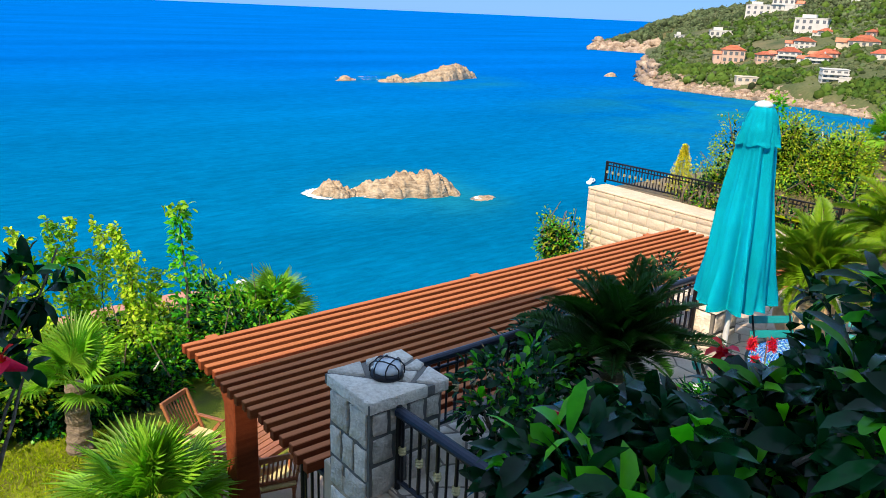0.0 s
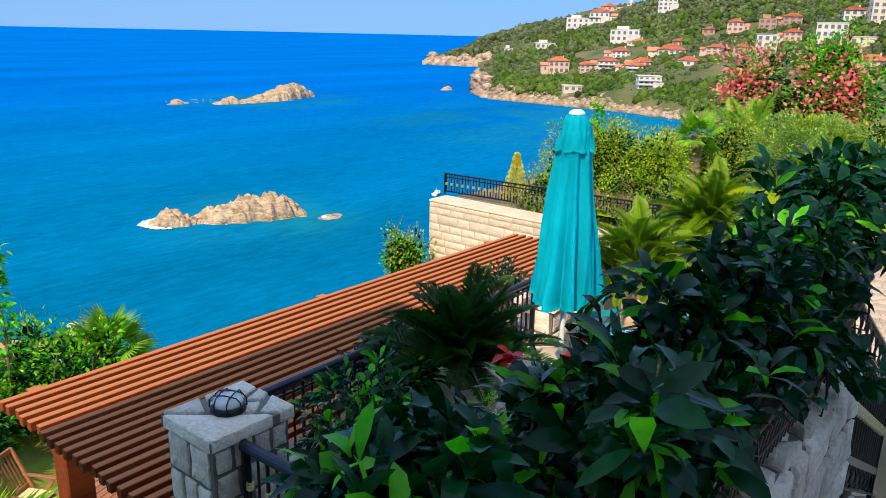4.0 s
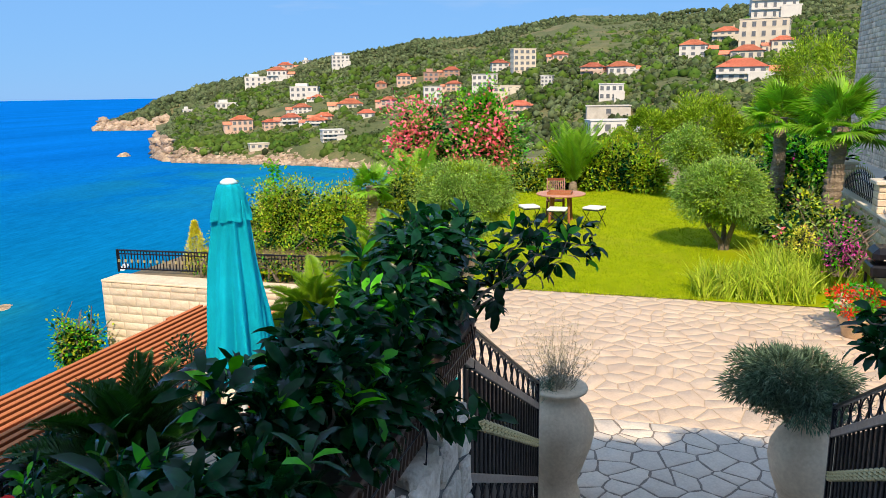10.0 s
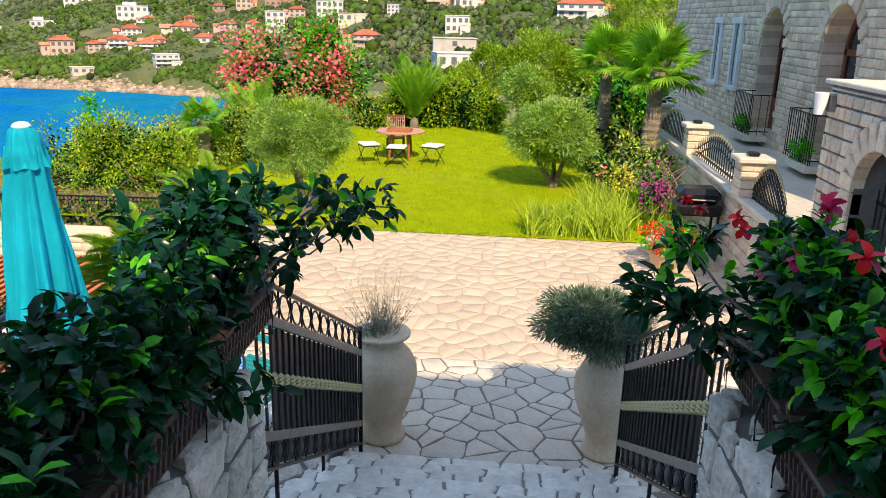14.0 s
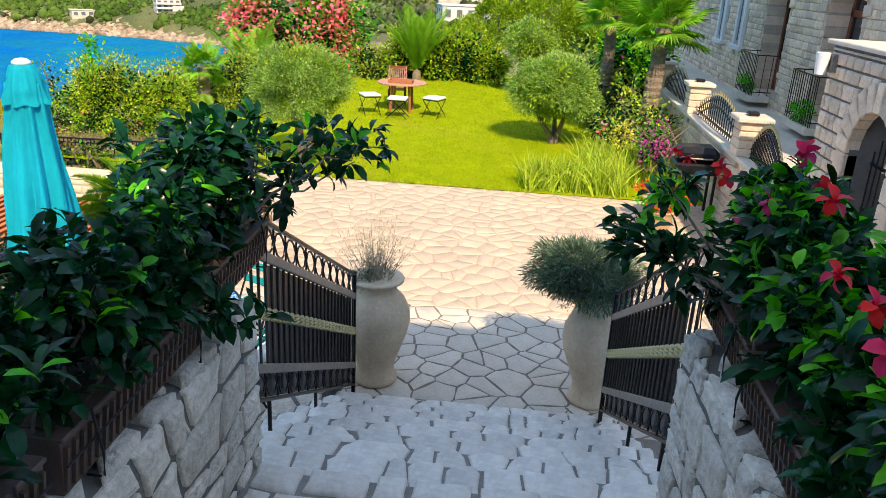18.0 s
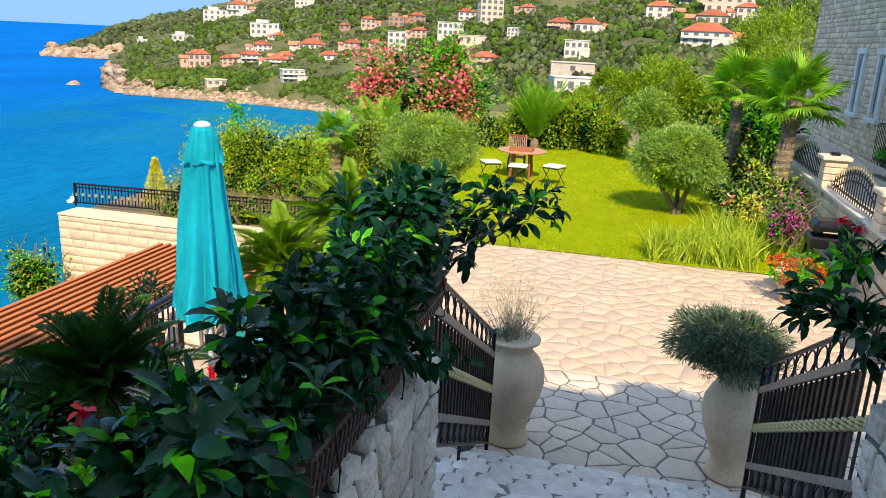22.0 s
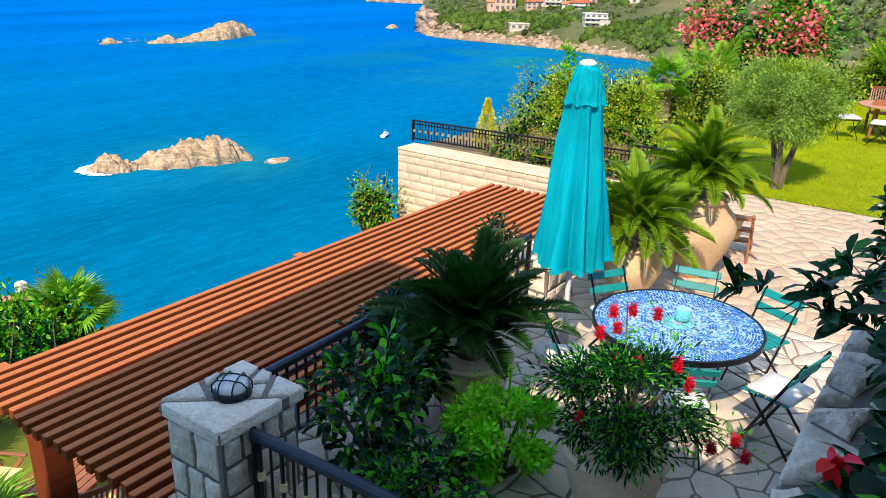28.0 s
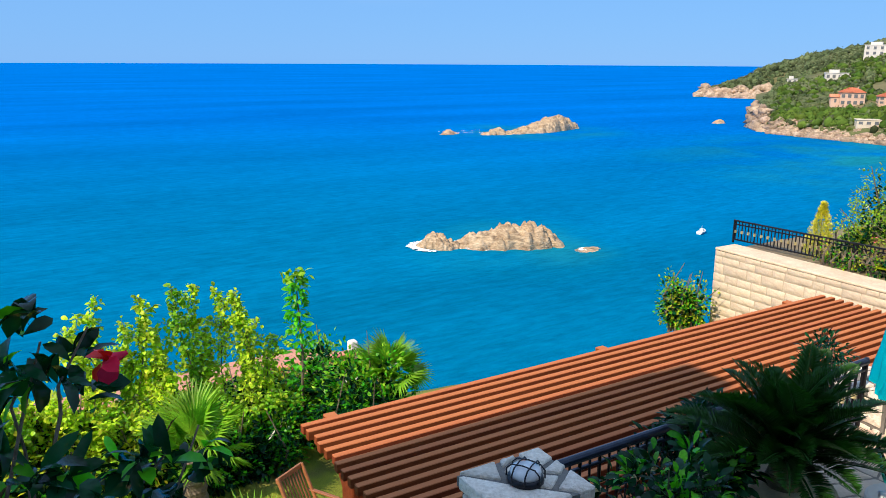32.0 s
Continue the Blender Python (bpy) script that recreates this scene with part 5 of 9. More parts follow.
def ashlar_rows(parent, name, u0, u1, v0, v1, M, seed, row=0.2, length=0.42, material="ashlar_piece", keep=None, proud=0.022, holes=(), swell=0.016, joint=0.006):
    """Courses of split-faced blocks on a wall's face, in its own plane u, v; holes: test functions of u, v."""
    rg = np.random.default_rng(seed)
    v, far = v0, []
    while v < v1 - 0.05:
        h = min(row * rg.uniform(0.85, 1.2), v1 - v)
        u = u0 - rg.uniform(0, length)
        while u < u1:
            l = length * rg.uniform(0.55, 1.5)
            a, b = max(u, u0), min(u + l, u1)
            if b - a > 0.05 and not any(t((a + b) / 2, v + h / 2, (b - a) / 2, h / 2) for t in holes):
                j = joint
                (cx, cy), V, F = slab([(a + j, v + j), (b - j, v + j), (b - j, v + h - j), (a + j, v + h - j)], proud, rg, 0.009, swell, 0.004)
                P = M @ Matrix.Translation((cx, cy, 0))
                if keep and keep(cx, cy):
                    put(name, raw(name, V, F, material), parent, m=P)
                else:
                    far.append((np.array([P @ Vector(p) for p in V]), F))
            u += l
        v += h
    if far:
        V, F = merge(far)
        tagged(put("blocks", raw("blocks", V, F, "ashlar"), parent), kind="stuff")


# retaining wall toward the sea
ret = block("wall_retaining", 12.22, 12.75, 4.46, 10.22, -9.0, -0.20, "ashlar_joint", "tall retaining wall of cream split-faced stone blocks", "wall")
ashlar_rows(ret, "block", 4.46, 10.24, -5.0, -0.20, Matrix(((0, 0, -1, 12.225), (1, 0, 0, 0), (0, 1, 0, 0), (0, 0, 0, 1))), 31, 0.17, 0.38, "ashlar_pale", keep=lambda u, v: v > -1.9, proud=0.010, swell=0.005, joint=0.004)
ashlar_rows(ret, "block", -12.75, -12.22, -5.0, -0.20, Matrix(((-1, 0, 0, 0), (0, 0, 1, 10.215), (0, 1, 0, 0), (0, 0, 0, 1))), 32, 0.19, 0.4)
cap = tagged(part("wall_coping", box(12.20, 12.78, 4.46, 10.24, -0.198, -0.15, 0.012), "ashlar"), "smooth cream coping on the retaining wall", "coping", kind="structure")


# ---- iron railings ----
def collar(p, r, parent):
    part("collar", lathe([(0.006, -0.035), (r, -0.03), (r * 1.25, -0.018), (r * 0.8, -0.008), (r * 1.3, 0.004), (r * 0.8, 0.014), (r * 1.2, 0.024), (0.006, 0.034)], 10), "brass", parent, m=Matrix.Translation(p))


def scroll_band(a, b, height, count, parent, material="iron"):
    """A band of S-scrolls between a and b, height tall, each with its upright."""
    a, b = Vector(a), Vector(b)
    step = (b - a) / count
    for k in range(count):
        bm = bmesh.new()
        o = a + step * k
        for s in (1, -1):
            pts = [o + step * (0.5 + s * 0.42 * math.cos(t)) * 1.0 + Vector((0, 0, height * (0.5 + 0.46 * math.sin(t) * s))) for t in np.linspace(-1.2, 2.0, 7)]
            add_tube(bm, pts, 0.006, 5)
        add_rod(bm, o, o + Vector((0, 0, height)), 0.006, None, 6)
        part("scroll", bm, material, parent)


def stair_rail(y, x0, x1, label):
    """A sloping panel of wrought iron that follows the steps."""
    r = thing("stair_railing", label, "railing")
    sl = (0.16 - 1.40) / (5.78 - 3.45)
    base = lambda x: 0.16 + (x - 5.78) * sl
    P = lambda x, h: (x, y, base(x) + h)
    for name, h, w, t, m in (("top_rail", 1.02, 0.035, 0.018, "iron"), ("mid_bar", 0.83, 0.03, 0.05, "grey_bar"), ("low_bar", 0.205, 0.03, 0.05, "grey_bar"), ("bottom_rail", 0.02, 0.03, 0.018, "iron")):
        part(name, beam(P(x0, h), P(x1, h), w, t, 0.004), m, r)
    n = int((x1 - x0) / 0.098)
    for k in range(n):
        x = x0 + (k + 0.5) * (x1 - x0) / n
        part("baluster", rod(P(x, 0.21), P(x, 0.82), 0.0085, None, 6), "bar_iron", r)
        collar(P(x, 0.52), 0.023, r)
    out = 0.022 if y > 0 else -0.022
    for a, h0, h1 in ((x0 + 0.30, 0.23, 0.80), (x0, 0.03, 0.185)):
        bm = bmesh.new()
        q = [bm.verts.new((px, y + dy, base(px) + h)) for dy in (out, out * 1.15) for px, h in ((a, h0), (x1, h0), (x1, h1), (a, h1))]
        for f in ((0, 1, 2, 3), (7, 6, 5, 4), (0, 4, 5, 1), (1, 5, 6, 2), (2, 6, 7, 3), (3, 7, 4, 0)):
            bm.faces.new([q[i] for i in f])
        part("backing_sheet", bm, "sheet_iron", r, "smooth dark blue sheet iron")
    scroll_band(P(x0, 0.855), P(x1, 0.855), 0.15, n // 2, r)
    scroll_band(P(x0, 0.035), P(x1, 0.035), 0.15, n // 2, r)
    for x in (x1,):
        part("post", box(x - 0.016, x + 0.016, y - 0.016, y + 0.016, base(x) - 0.10, base(x) + 1.05, 0.004), "iron", r)
    for x in (x0 + 0.25, x1 - 1.2):
        part("foot", rod((x, y, base(x) - 0.45), P(x, 0.02), 0.012), "iron", r)


stair_rail(0.57, 3.42, 5.80, "black wrought iron stair railing with brass collars and scroll bands")
stair_rail(-1.47, 3.30, 5.60, "black wrought iron stair railing with brass collars beside the steps")


def fence(a, b, z0, z1, n, label, material="iron_blue", band=0.0, rail=0.035):
    """A level iron railing from a to b (x, y): round handrail, bottom bar, balusters with collars on every other one."""
    f = thing("railing", label, "railing")
    A, B = Vector((*a, 0)), Vector((*b, 0))
    at = lambda s, z: A.lerp(B, s) + Vector((0, 0, z))
    part("handrail", rod(at(0, z1 - rail), at(1, z1 - rail), rail, None, 12), material, f)
    part("bottom_bar", beam(at(0, z0 + 0.07), at(1, z0 + 0.07), 0.03, 0.03, 0.004), material, f)
    if band:
        part("upper_bar", beam(at(0, z1 - band), at(1, z1 - band), 0.025, 0.025, 0.004), material, f)
    for k in range(n):
        s = (k + 0.5) / n
        part("baluster", rod(at(s, z0 + 0.07), at(s, z1 - rail), 0.010 if k % 2 else 0.014, None, 6), "iron", f)
        if k % 2 == 0:
            collar(at(s, (z0 + z1) / 2), 0.024, f)
    for s in (0, 1):
        part("post", rod(at(s, z0), at(s, z1), 0.022, None, 8), "iron", f)
    return f


fence((3.24, 4.24), (7.0, 4.24), 0.0, 0.70, 40, "dark blue-black iron railing along the terrace edge", band=0.12)
fence((2.78, 3.80), (2.86, 0.95), 0.0, 0.66, 30, "dark blue-black iron railing with a thick glossy handrail", band=0.0, rail=0.042)
fence((2.70, 4.42), (2.66, 4.98), -1.3, -0.27, 6, "short dark railing beyond the stone pillar")
fence((12.93, 10.40), (13.12, 8.00), -0.17, 0.30, 34, "black iron railing with brass collars on the garden wall", "iron", band=0.09, rail=0.018)
fence((13.12, 7.98), (13.30, 5.60), -0.17, 0.30, 34, "black iron railing with brass collars on the garden wall", "iron", band=0.09, rail=0.018)
fence((13.30, 5.58), (13.30, 3.75), -0.10, 0.42, 22, "black iron railing with brass collars beside the lawn", "iron", band=0.09, rail=0.018)


def stone_pillar(x0, x1, y0, y1, z0, z1, label, seed, row=0.24):
    """A square pillar of rough blocks with a cracked cap of flat stones."""
    rg = np.random.default_rng(seed)
    p = thing("stone_pillar", label, "pillar")
    part("core", box(x0 + 0.008, x1 - 0.008, y0 + 0.008, y1 - 0.008, z0, z1 - 0.07), "mortar", p)
    for M, a0, a1 in ((Matrix(((0, 0, -1, x0 + 0.035), (-1, 0, 0, 0), (0, 1, 0, 0), (0, 0, 0, 1))), -y1 + 0.02, -y0 - 0.02),
                      (Matrix(((1, 0, 0, 0), (0, 0, -1, y0 + 0.035), (0, 1, 0, 0), (0, 0, 0, 1))), x0 + 0.02, x1 - 0.02),
                      (Matrix(((0, 0, 1, x1 - 0.035), (1, 0, 0, 0), (0, 1, 0, 0), (0, 0, 0, 1))), y0 + 0.02, y1 - 0.02),
                      (Matrix(((-1, 0, 0, 0), (0, 0, 1, y1 - 0.035), (0, 1, 0, 0), (0, 0, 0, 1))), -x1 + 0.02, -x0 - 0.02)):
        v = z1 - 0.10
        while v > max(z0, -1.8):
            h = row * rg.uniform(0.8, 1.25)
            u = a0
            while u < a1 - 0.02:
                l = min(rg.uniform(0.14, 0.30), a1 - u)
                if a1 - u - l < 0.09:
                    l = a1 - u
                (cx, cy), V, F = slab([(u + 0.013, v - h + 0.013 + rg.uniform(0, 0.012)), (u + l - 0.013, v - h + 0.013), (u + l - 0.013 - rg.uniform(0, 0.012), v - 0.013), (u + 0.013, v - 0.013 - rg.uniform(0, 0.010))], 0.042, rg, 0.005, 0.010, 0.014)
                put("stone", raw("stone", V, F, "wall_stone"), p, m=M @ Matrix.Translation((cx, cy, 0)))
                u += l
            v -= h
    for poly in crazy_cells(x0 - 0.05, x1 + 0.05, y0 - 0.05, y1 + 0.05, 0.24, rg, 0.042):
        (cx, cy), V, F = slab(poly, 0.09, rg, 0.007, 0.002, 0.010)
        put("cap_stone", raw("cap_stone", V, F, "wall_stone"), p, m=Matrix.Translation((cx, cy, z1 - 0.09)))
    part("cap_mortar", box(x0 - 0.02, x1 + 0.02, y0 - 0.02, y1 + 0.02, z1 - 0.09, z1 - 0.02), "mortar", p)
    return p


stone_pillar(2.56, 3.20, 3.84, 4.38, -1.5, 0.74, "square pillar of rough pale stone with a cracked cap", 41)
stone_pillar(7.02, 7.5, 4.0, 4.5, -1.0, 0.42, "low rough stone pillar at the terrace edge", 42)


def bulkhead_lamp(x, y, z):
    l = thing("bulkhead_lamp", "round bulkhead lamp with a black wire cage on the stone pillar", "lamp", pose(x, y, z) @ Matrix.Diagonal((0.92, 0.92, 0.80, 1)))
    part("base", lathe([(0.125, 0.0), (0.135, 0.015), (0.13, 0.045), (0.115, 0.06)], 28), "iron", l, smooth=True)
    part("glass", lathe([(0.112, 0.055), (0.112, 0.10), (0.10, 0.125), (0.06, 0.14), (0.0, 0.145)], 24), "lamp_glass", l, smooth=True)
    for k in range(2):
        a = math.pi * k / 2 + 0.5
        for o in (-0.05, 0.05):
            c, s = math.cos(a), math.sin(a)
            pts = [(c * u - s * o, s * u + c * o, w) for u, w in ((-0.128, 0.04), (-0.125, 0.11), (-0.09, 0.15), (0, 0.162), (0.09, 0.15), (0.125, 0.11), (0.128, 0.04))]
            part("cage_wire", tube(pts, 0.006, 6), "iron", l, smooth=True)


bulkhead_lamp(2.88, 4.10, 0.735)

# ---- pergola over the lower terrace ----
pergola = thing("pergola", "brown-stained timber pergola with close slats", "pergola")
for k in range(19):
    y = 7.25 - k * 0.1435
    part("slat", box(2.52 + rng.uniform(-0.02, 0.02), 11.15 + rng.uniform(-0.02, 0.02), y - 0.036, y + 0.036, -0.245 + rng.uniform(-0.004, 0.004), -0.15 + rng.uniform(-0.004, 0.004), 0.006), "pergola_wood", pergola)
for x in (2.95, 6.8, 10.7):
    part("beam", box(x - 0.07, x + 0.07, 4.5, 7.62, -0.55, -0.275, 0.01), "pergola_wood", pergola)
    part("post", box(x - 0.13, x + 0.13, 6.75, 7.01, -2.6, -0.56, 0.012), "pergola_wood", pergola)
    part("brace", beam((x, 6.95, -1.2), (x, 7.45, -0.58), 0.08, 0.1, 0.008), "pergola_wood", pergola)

# ---- unseen house behind the landing, its roof added to cast the terrace's shade ----
shade_house = thing("villa", "unseen tall stone villa, its roof slabs added to cast the terrace's shade", "house")
# roof outline and chimney fit the shadow edges; open sides let sky light in
part("roof", box(-8.5, -0.70, -9.0, -1.20, 7.8, 8.0, 0.02), "cap_stone", shade_house)
part("roof", box(-8.5, -3.0, -1.20, 0.9, 7.8, 8.0, 0.02), "cap_stone", shade_house)
part("roof", box(-8.5, -1.7, 0.9, 4.05, 7.8, 8.0, 0.02), "cap_stone", shade_house)
part("chimney", box(-2.4, -1.55, 3.2, 3.9, 8.0, 8.35, 0.02), "ashlar_joint", shade_house)
part("wall", box(-8.5, -3.4, -9.0, 4.05, -2.6, 3.9, 0.02), "cap_stone", shade_house)
for x, y in ((-1.0, -8.6), (-1.0, -1.9), (-2.0, 3.8), (-3.2, 0.6), (-8.2, -8.6), (-8.2, 3.8)):
    part("column", rod((x, y, -2.6 if x > -3 else 3.9), (x, y, 7.8), 0.16, None, 16), "cap_stone", shade_house)
part("door", box(-3.42, -3.35, -1.0, 0.1, 1.6, 3.7, 0.01), "door_wood", shade_house)

# ---- neighbouring wing: terrace wall, fence, facade, arch ----
FY = -6.0
fac = block("wall_facade", 9.0, 29.0, FY - 0.6, FY - 0.52, -0.5, 9.0, "ashlar_joint", "pale stone facade of the villa with arched doors", "wall")
DOORS = [(18.05, 0.80), (14.4, 0.80)]
FLOOR2 = 1.25


def in_arch(cx, half, z0, spring, grow=0.0):
    def test(u, v, hu, hv):
        if abs(u - cx) > half + grow + hu * 0.6 or v < z0 - 0.1:
            return False
        return v < spring or (u - cx) ** 2 + (v - spring) ** 2 < (half + grow + 0.05) ** 2
    return test


SPRING = 3.1
edges = [9.0] + [e for cx, w in sorted(DOORS) for e in (cx - w, cx + w)] + [29.0]
for k in range(0, len(edges), 2):
    part("masonry", box(edges[k], edges[k + 1], FY - 0.518, FY, -0.5, 9.0), "ashlar_joint", fac)
for cx, w in DOORS:
    part("masonry", box(cx - w, cx + w, FY - 0.518, FY, -0.5, FLOOR2), "ashlar_joint", fac)
    bm = bmesh.new()
    ring = [(cx + w * math.cos(t), SPRING + w * math.sin(t)) for t in np.linspace(math.pi, 0, 17)]
    for (u0, v0), (u1, v1) in zip(ring, ring[1:]):
        f = bm.faces.new([bm.verts.new(q) for q in ((u0, FY, v0), (u1, FY, v1), (u1, FY, 9.0), (u0, FY, 9.0))])
        e = bmesh.ops.extrude_face_region(bm, geom=[f])
        bmesh.ops.translate(bm, vec=(0, -0.518, 0), verts=[v for v in e["geom"] if isinstance(v, bmesh.types.BMVert)])
    part("arch_masonry", bm, "ashlar", fac)
    for k in range(9):
        for sx in (-1, 1):
            part("jamb_block", box(cx + sx * (w - 0.006) - 0.012, cx + sx * (w - 0.006) + 0.012, FY - 0.40, FY + 0.012, FLOOR2 + 0.01 + k * 0.2, FLOOR2 + 0.20 + k * 0.2, 0.006), "ashlar_piece", fac)

HOLES = [in_arch(cx, w, FLOOR2, 3.1) for cx, w in DOORS] + [lambda u, v, hu, hv, c=c: abs(u - c) < 0.40 + hu * 0.5 and 2.0 < v < 3.6 for c in (22.6, 20.7)]
ashlar_rows(fac, "block", 9.0, 29.0, 0.3, 6.5, Matrix(((1, 0, 0, 0), (0, 0, 1, FY - 0.002), (0, 1, 0, 0), (0, 0, 0, 1))), 51, 0.145, 0.25, holes=HOLES, keep=lambda u, v: 12.8 < u < 17.2 and 1.3 < v < 3.2, joint=0.005)


DY = FY - 0.44


def arched_door(cx, half, z0, spring):
    d = tagged(thing("door_1", "tall arched brown wooden door set deep in the stone facade", "door"), kind="structure")
    bm = bmesh.new()
    ring = [(-half, z0), (half, z0)] + [(half * math.cos(t), spring + half * math.sin(t)) for t in np.linspace(0, math.pi, 15)]
    part("reveal", box(cx - half, cx + half, DY - 0.3, DY + 0.004, z0, z0 + 0.06), "cap_stone", d)
    vs = [bm.verts.new((cx + u, DY + 0.012, v)) for u, v in ring]
    f = bm.faces.new(vs)
    e = bmesh.ops.extrude_face_region(bm, geom=[f])
    bmesh.ops.translate(bm, vec=(0, -0.05, 0), verts=[v for v in e["geom"] if isinstance(v, bmesh.types.BMVert)])
    part("leaf", bm, "dark_glass", d)
    for s in (-1, 1):
        part("stile", box(cx + s * (half - 0.06) - 0.06, cx + s * (half - 0.06) + 0.06, DY + 0.014, DY + 0.05, z0, spring, 0.006), "door_wood", d)
    part("mullion", box(cx - 0.06, cx + 0.06, DY + 0.014, DY + 0.055, z0, spring + half * 0.95, 0.006), "door_wood", d)
    part("transom", box(cx - half, cx + half, DY + 0.014, DY + 0.05, spring - 0.06, spring + 0.06, 0.006), "door_wood", d)
    part("kick_panel", box(cx - half, cx + half, DY + 0.014, DY + 0.04, z0, z0 + 0.7, 0.006), "door_wood", d)
    bm = bmesh.new()
    for t0, t1 in zip(np.linspace(0, math.pi, 13), np.linspace(0, math.pi, 13)[1:]):
        add_beam(bm, (cx + (half - 0.05) * math.cos(t0), DY + 0.03, spring + (half - 0.05) * math.sin(t0)), (cx + (half - 0.05) * math.cos(t1), DY + 0.03, spring + (half - 0.05) * math.sin(t1)), 0.04, 0.11)
    part("arch_frame", bm, "door_wood", d)
    for k, t in enumerate(np.linspace(0.1, math.pi - 0.1, 11)):
        part("voussoir", box(-0.09, 0.09, -0.02, 0.05, half + 0.01, half + 0.30, 0.012), "ashlar_piece", d, m=Matrix.Translation((cx, FY + 0.005, spring)) @ Matrix.Rotation(math.pi / 2 - t, 4, "Y"))


for cx, w in DOORS:
    arched_door(cx, w, FLOOR2, 3.1)


def small_window(cx):
    w = tagged(thing("window_1", "narrow window with a white stone surround", "window"), kind="structure")
    part("pane", box(cx - 0.22, cx + 0.22, FY + 0.002, FY + 0.03, 2.15, 3.45), "dark_glass", w)
    for s in (-1, 1):
        part("jamb", box(cx + s * 0.30 - 0.08, cx + s * 0.30 + 0.08, FY, FY + 0.09, 2.05, 3.55, 0.008), "white_paint", w)
    part("lintel", box(cx - 0.44, cx + 0.44, FY, FY + 0.10, 3.552, 3.70, 0.008), "white_paint", w)
    part("sill", box(cx - 0.48, cx + 0.48, FY, FY + 0.14, 1.95, 2.048, 0.008), "white_paint", w)
    part("glazing_bar", box(cx - 0.02, cx + 0.02, FY + 0.032, FY + 0.05, 2.15, 3.45), "white_paint", w)


for cx in (22.6, 20.7):
    small_window(cx)


def balconet(cx):
    b = thing("window_railing", "black iron balcony railing with a planter before an arched door", "railing")
    x0, x1, y1 = cx - 0.62, cx + 0.62, FY + 0.45
    part("slab", box(x0, x1, FY + 0.03, y1 + 0.05, FLOOR2 - 0.14, FLOOR2 - 0.01, 0.01), "cap_stone", b)
    for z in (FLOOR2 + 0.08, FLOOR2 + 0.85):
        part("rail", beam((x0, y1, z), (x1, y1, z), 0.02, 0.02), "iron", b)
        for x in (x0, x1):
            part("rail", beam((x, FY + 0.03, z), (x, y1, z), 0.02, 0.02), "iron", b)
    for k in range(12):
        x = x0 + (x1 - x0) * k / 11
        part("baluster", rod((x, y1, FLOOR2), (x, y1, FLOOR2 + 0.85), 0.008, None, 5), "iron", b)
    for x in (x0, x1):
        for k in range(3):
            y = FY + 0.1 + k * 0.16
            part("baluster", rod((x, y, FLOOR2), (x, y, FLOOR2 + 0.85), 0.008, None, 5), "iron", b)


for cx, w in DOORS:
    balconet(cx)
block("floor_side_terrace", 9.0, 29.0, FY, -4.1, -0.5, 1.0, "concrete", "paved side terrace before the facade", "floor")

side = block("wall_side", 9.9, 20.5, -4.1, -3.86, -0.4, 1.10, "ashlar_joint", "low wall of pale stone blocks with a coping", "wall")
ashlar_rows(side, "block", 9.9, 20.5, -0.05, 1.10, Matrix(((1, 0, 0, 0), (0, 0, 1, -3.862), (0, 1, 0, 0), (0, 0, 0, 1))) @ Matrix.Diagonal((1, 1, 1, 1)), 52, 0.17, 0.36, keep=lambda u, v: u < 16)
tagged(part("coping", box(9.9, 20.5, -4.16, -3.78, 1.102, 1.17, 0.012), "cap_stone"), "smooth pale coping along the low wall", "coping", kind="structure")


def fence_pillar(x):
    p = thing("fence_pillar", "square pale stone fence pillar with a flat cap", "pillar", pose(x, -3.96, 0))
    part("core", box(-0.16, 0.16, -0.16, 0.16, 1.0, 1.66), "ashlar_joint", p)
    for k in range(4):
        z = 1.17 + k * 0.125
        part("block", box(-0.19, 0.19, -0.19, 0.19, z, z + 0.115, 0.012), "ashlar_piece", p)
    part("cap", box(-0.25, 0.25, -0.25, 0.25, 1.665, 1.74, 0.015), "cap_stone", p)
    part("finial_lamp", box(-0.08, 0.08, -0.08, 0.08, 1.74, 1.80, 0.02), "iron", p)


for x in (11.55, 15.15, 18.9):
    fence_pillar(x)


def arched_fence(x0, x1):
    f = thing("fence_panel", "black iron fence panel that arches up and ends in brass spikes", "fence")
    n = 22
    top = lambda s: 1.30 + 0.36 * math.sin(math.pi * s)
    for drop in (0.0, 0.13):
        part("arched_bar", tube([(x0 + (x1 - x0) * u, -3.96, top(u) - drop) for u in np.linspace(0, 1, 17)], 0.018, 4), "iron", f)
    part("bottom_bar", beam((x0, -3.96, 1.24), (x1, -3.96, 1.24), 0.03, 0.03), "iron", f)
    for k in range(n):
        s = (k + 0.5) / n
        x = x0 + (x1 - x0) * s
        part("picket", rod((x, -3.96, 1.17), (x, -3.96, top(s) + 0.06), 0.009, None, 6), "iron", f)
        part("spike", lathe([(0.004, 0), (0.018, 0.03), (0.006, 0.07), (0.0, 0.12)], 6), "brass", f, m=Matrix.Translation((x, -3.96, top(s) + 0.05)))


for x0, x1 in ((11.78, 14.92), (15.38, 18.65), (9.95, 11.32)):
    arched_fence(x0, x1)

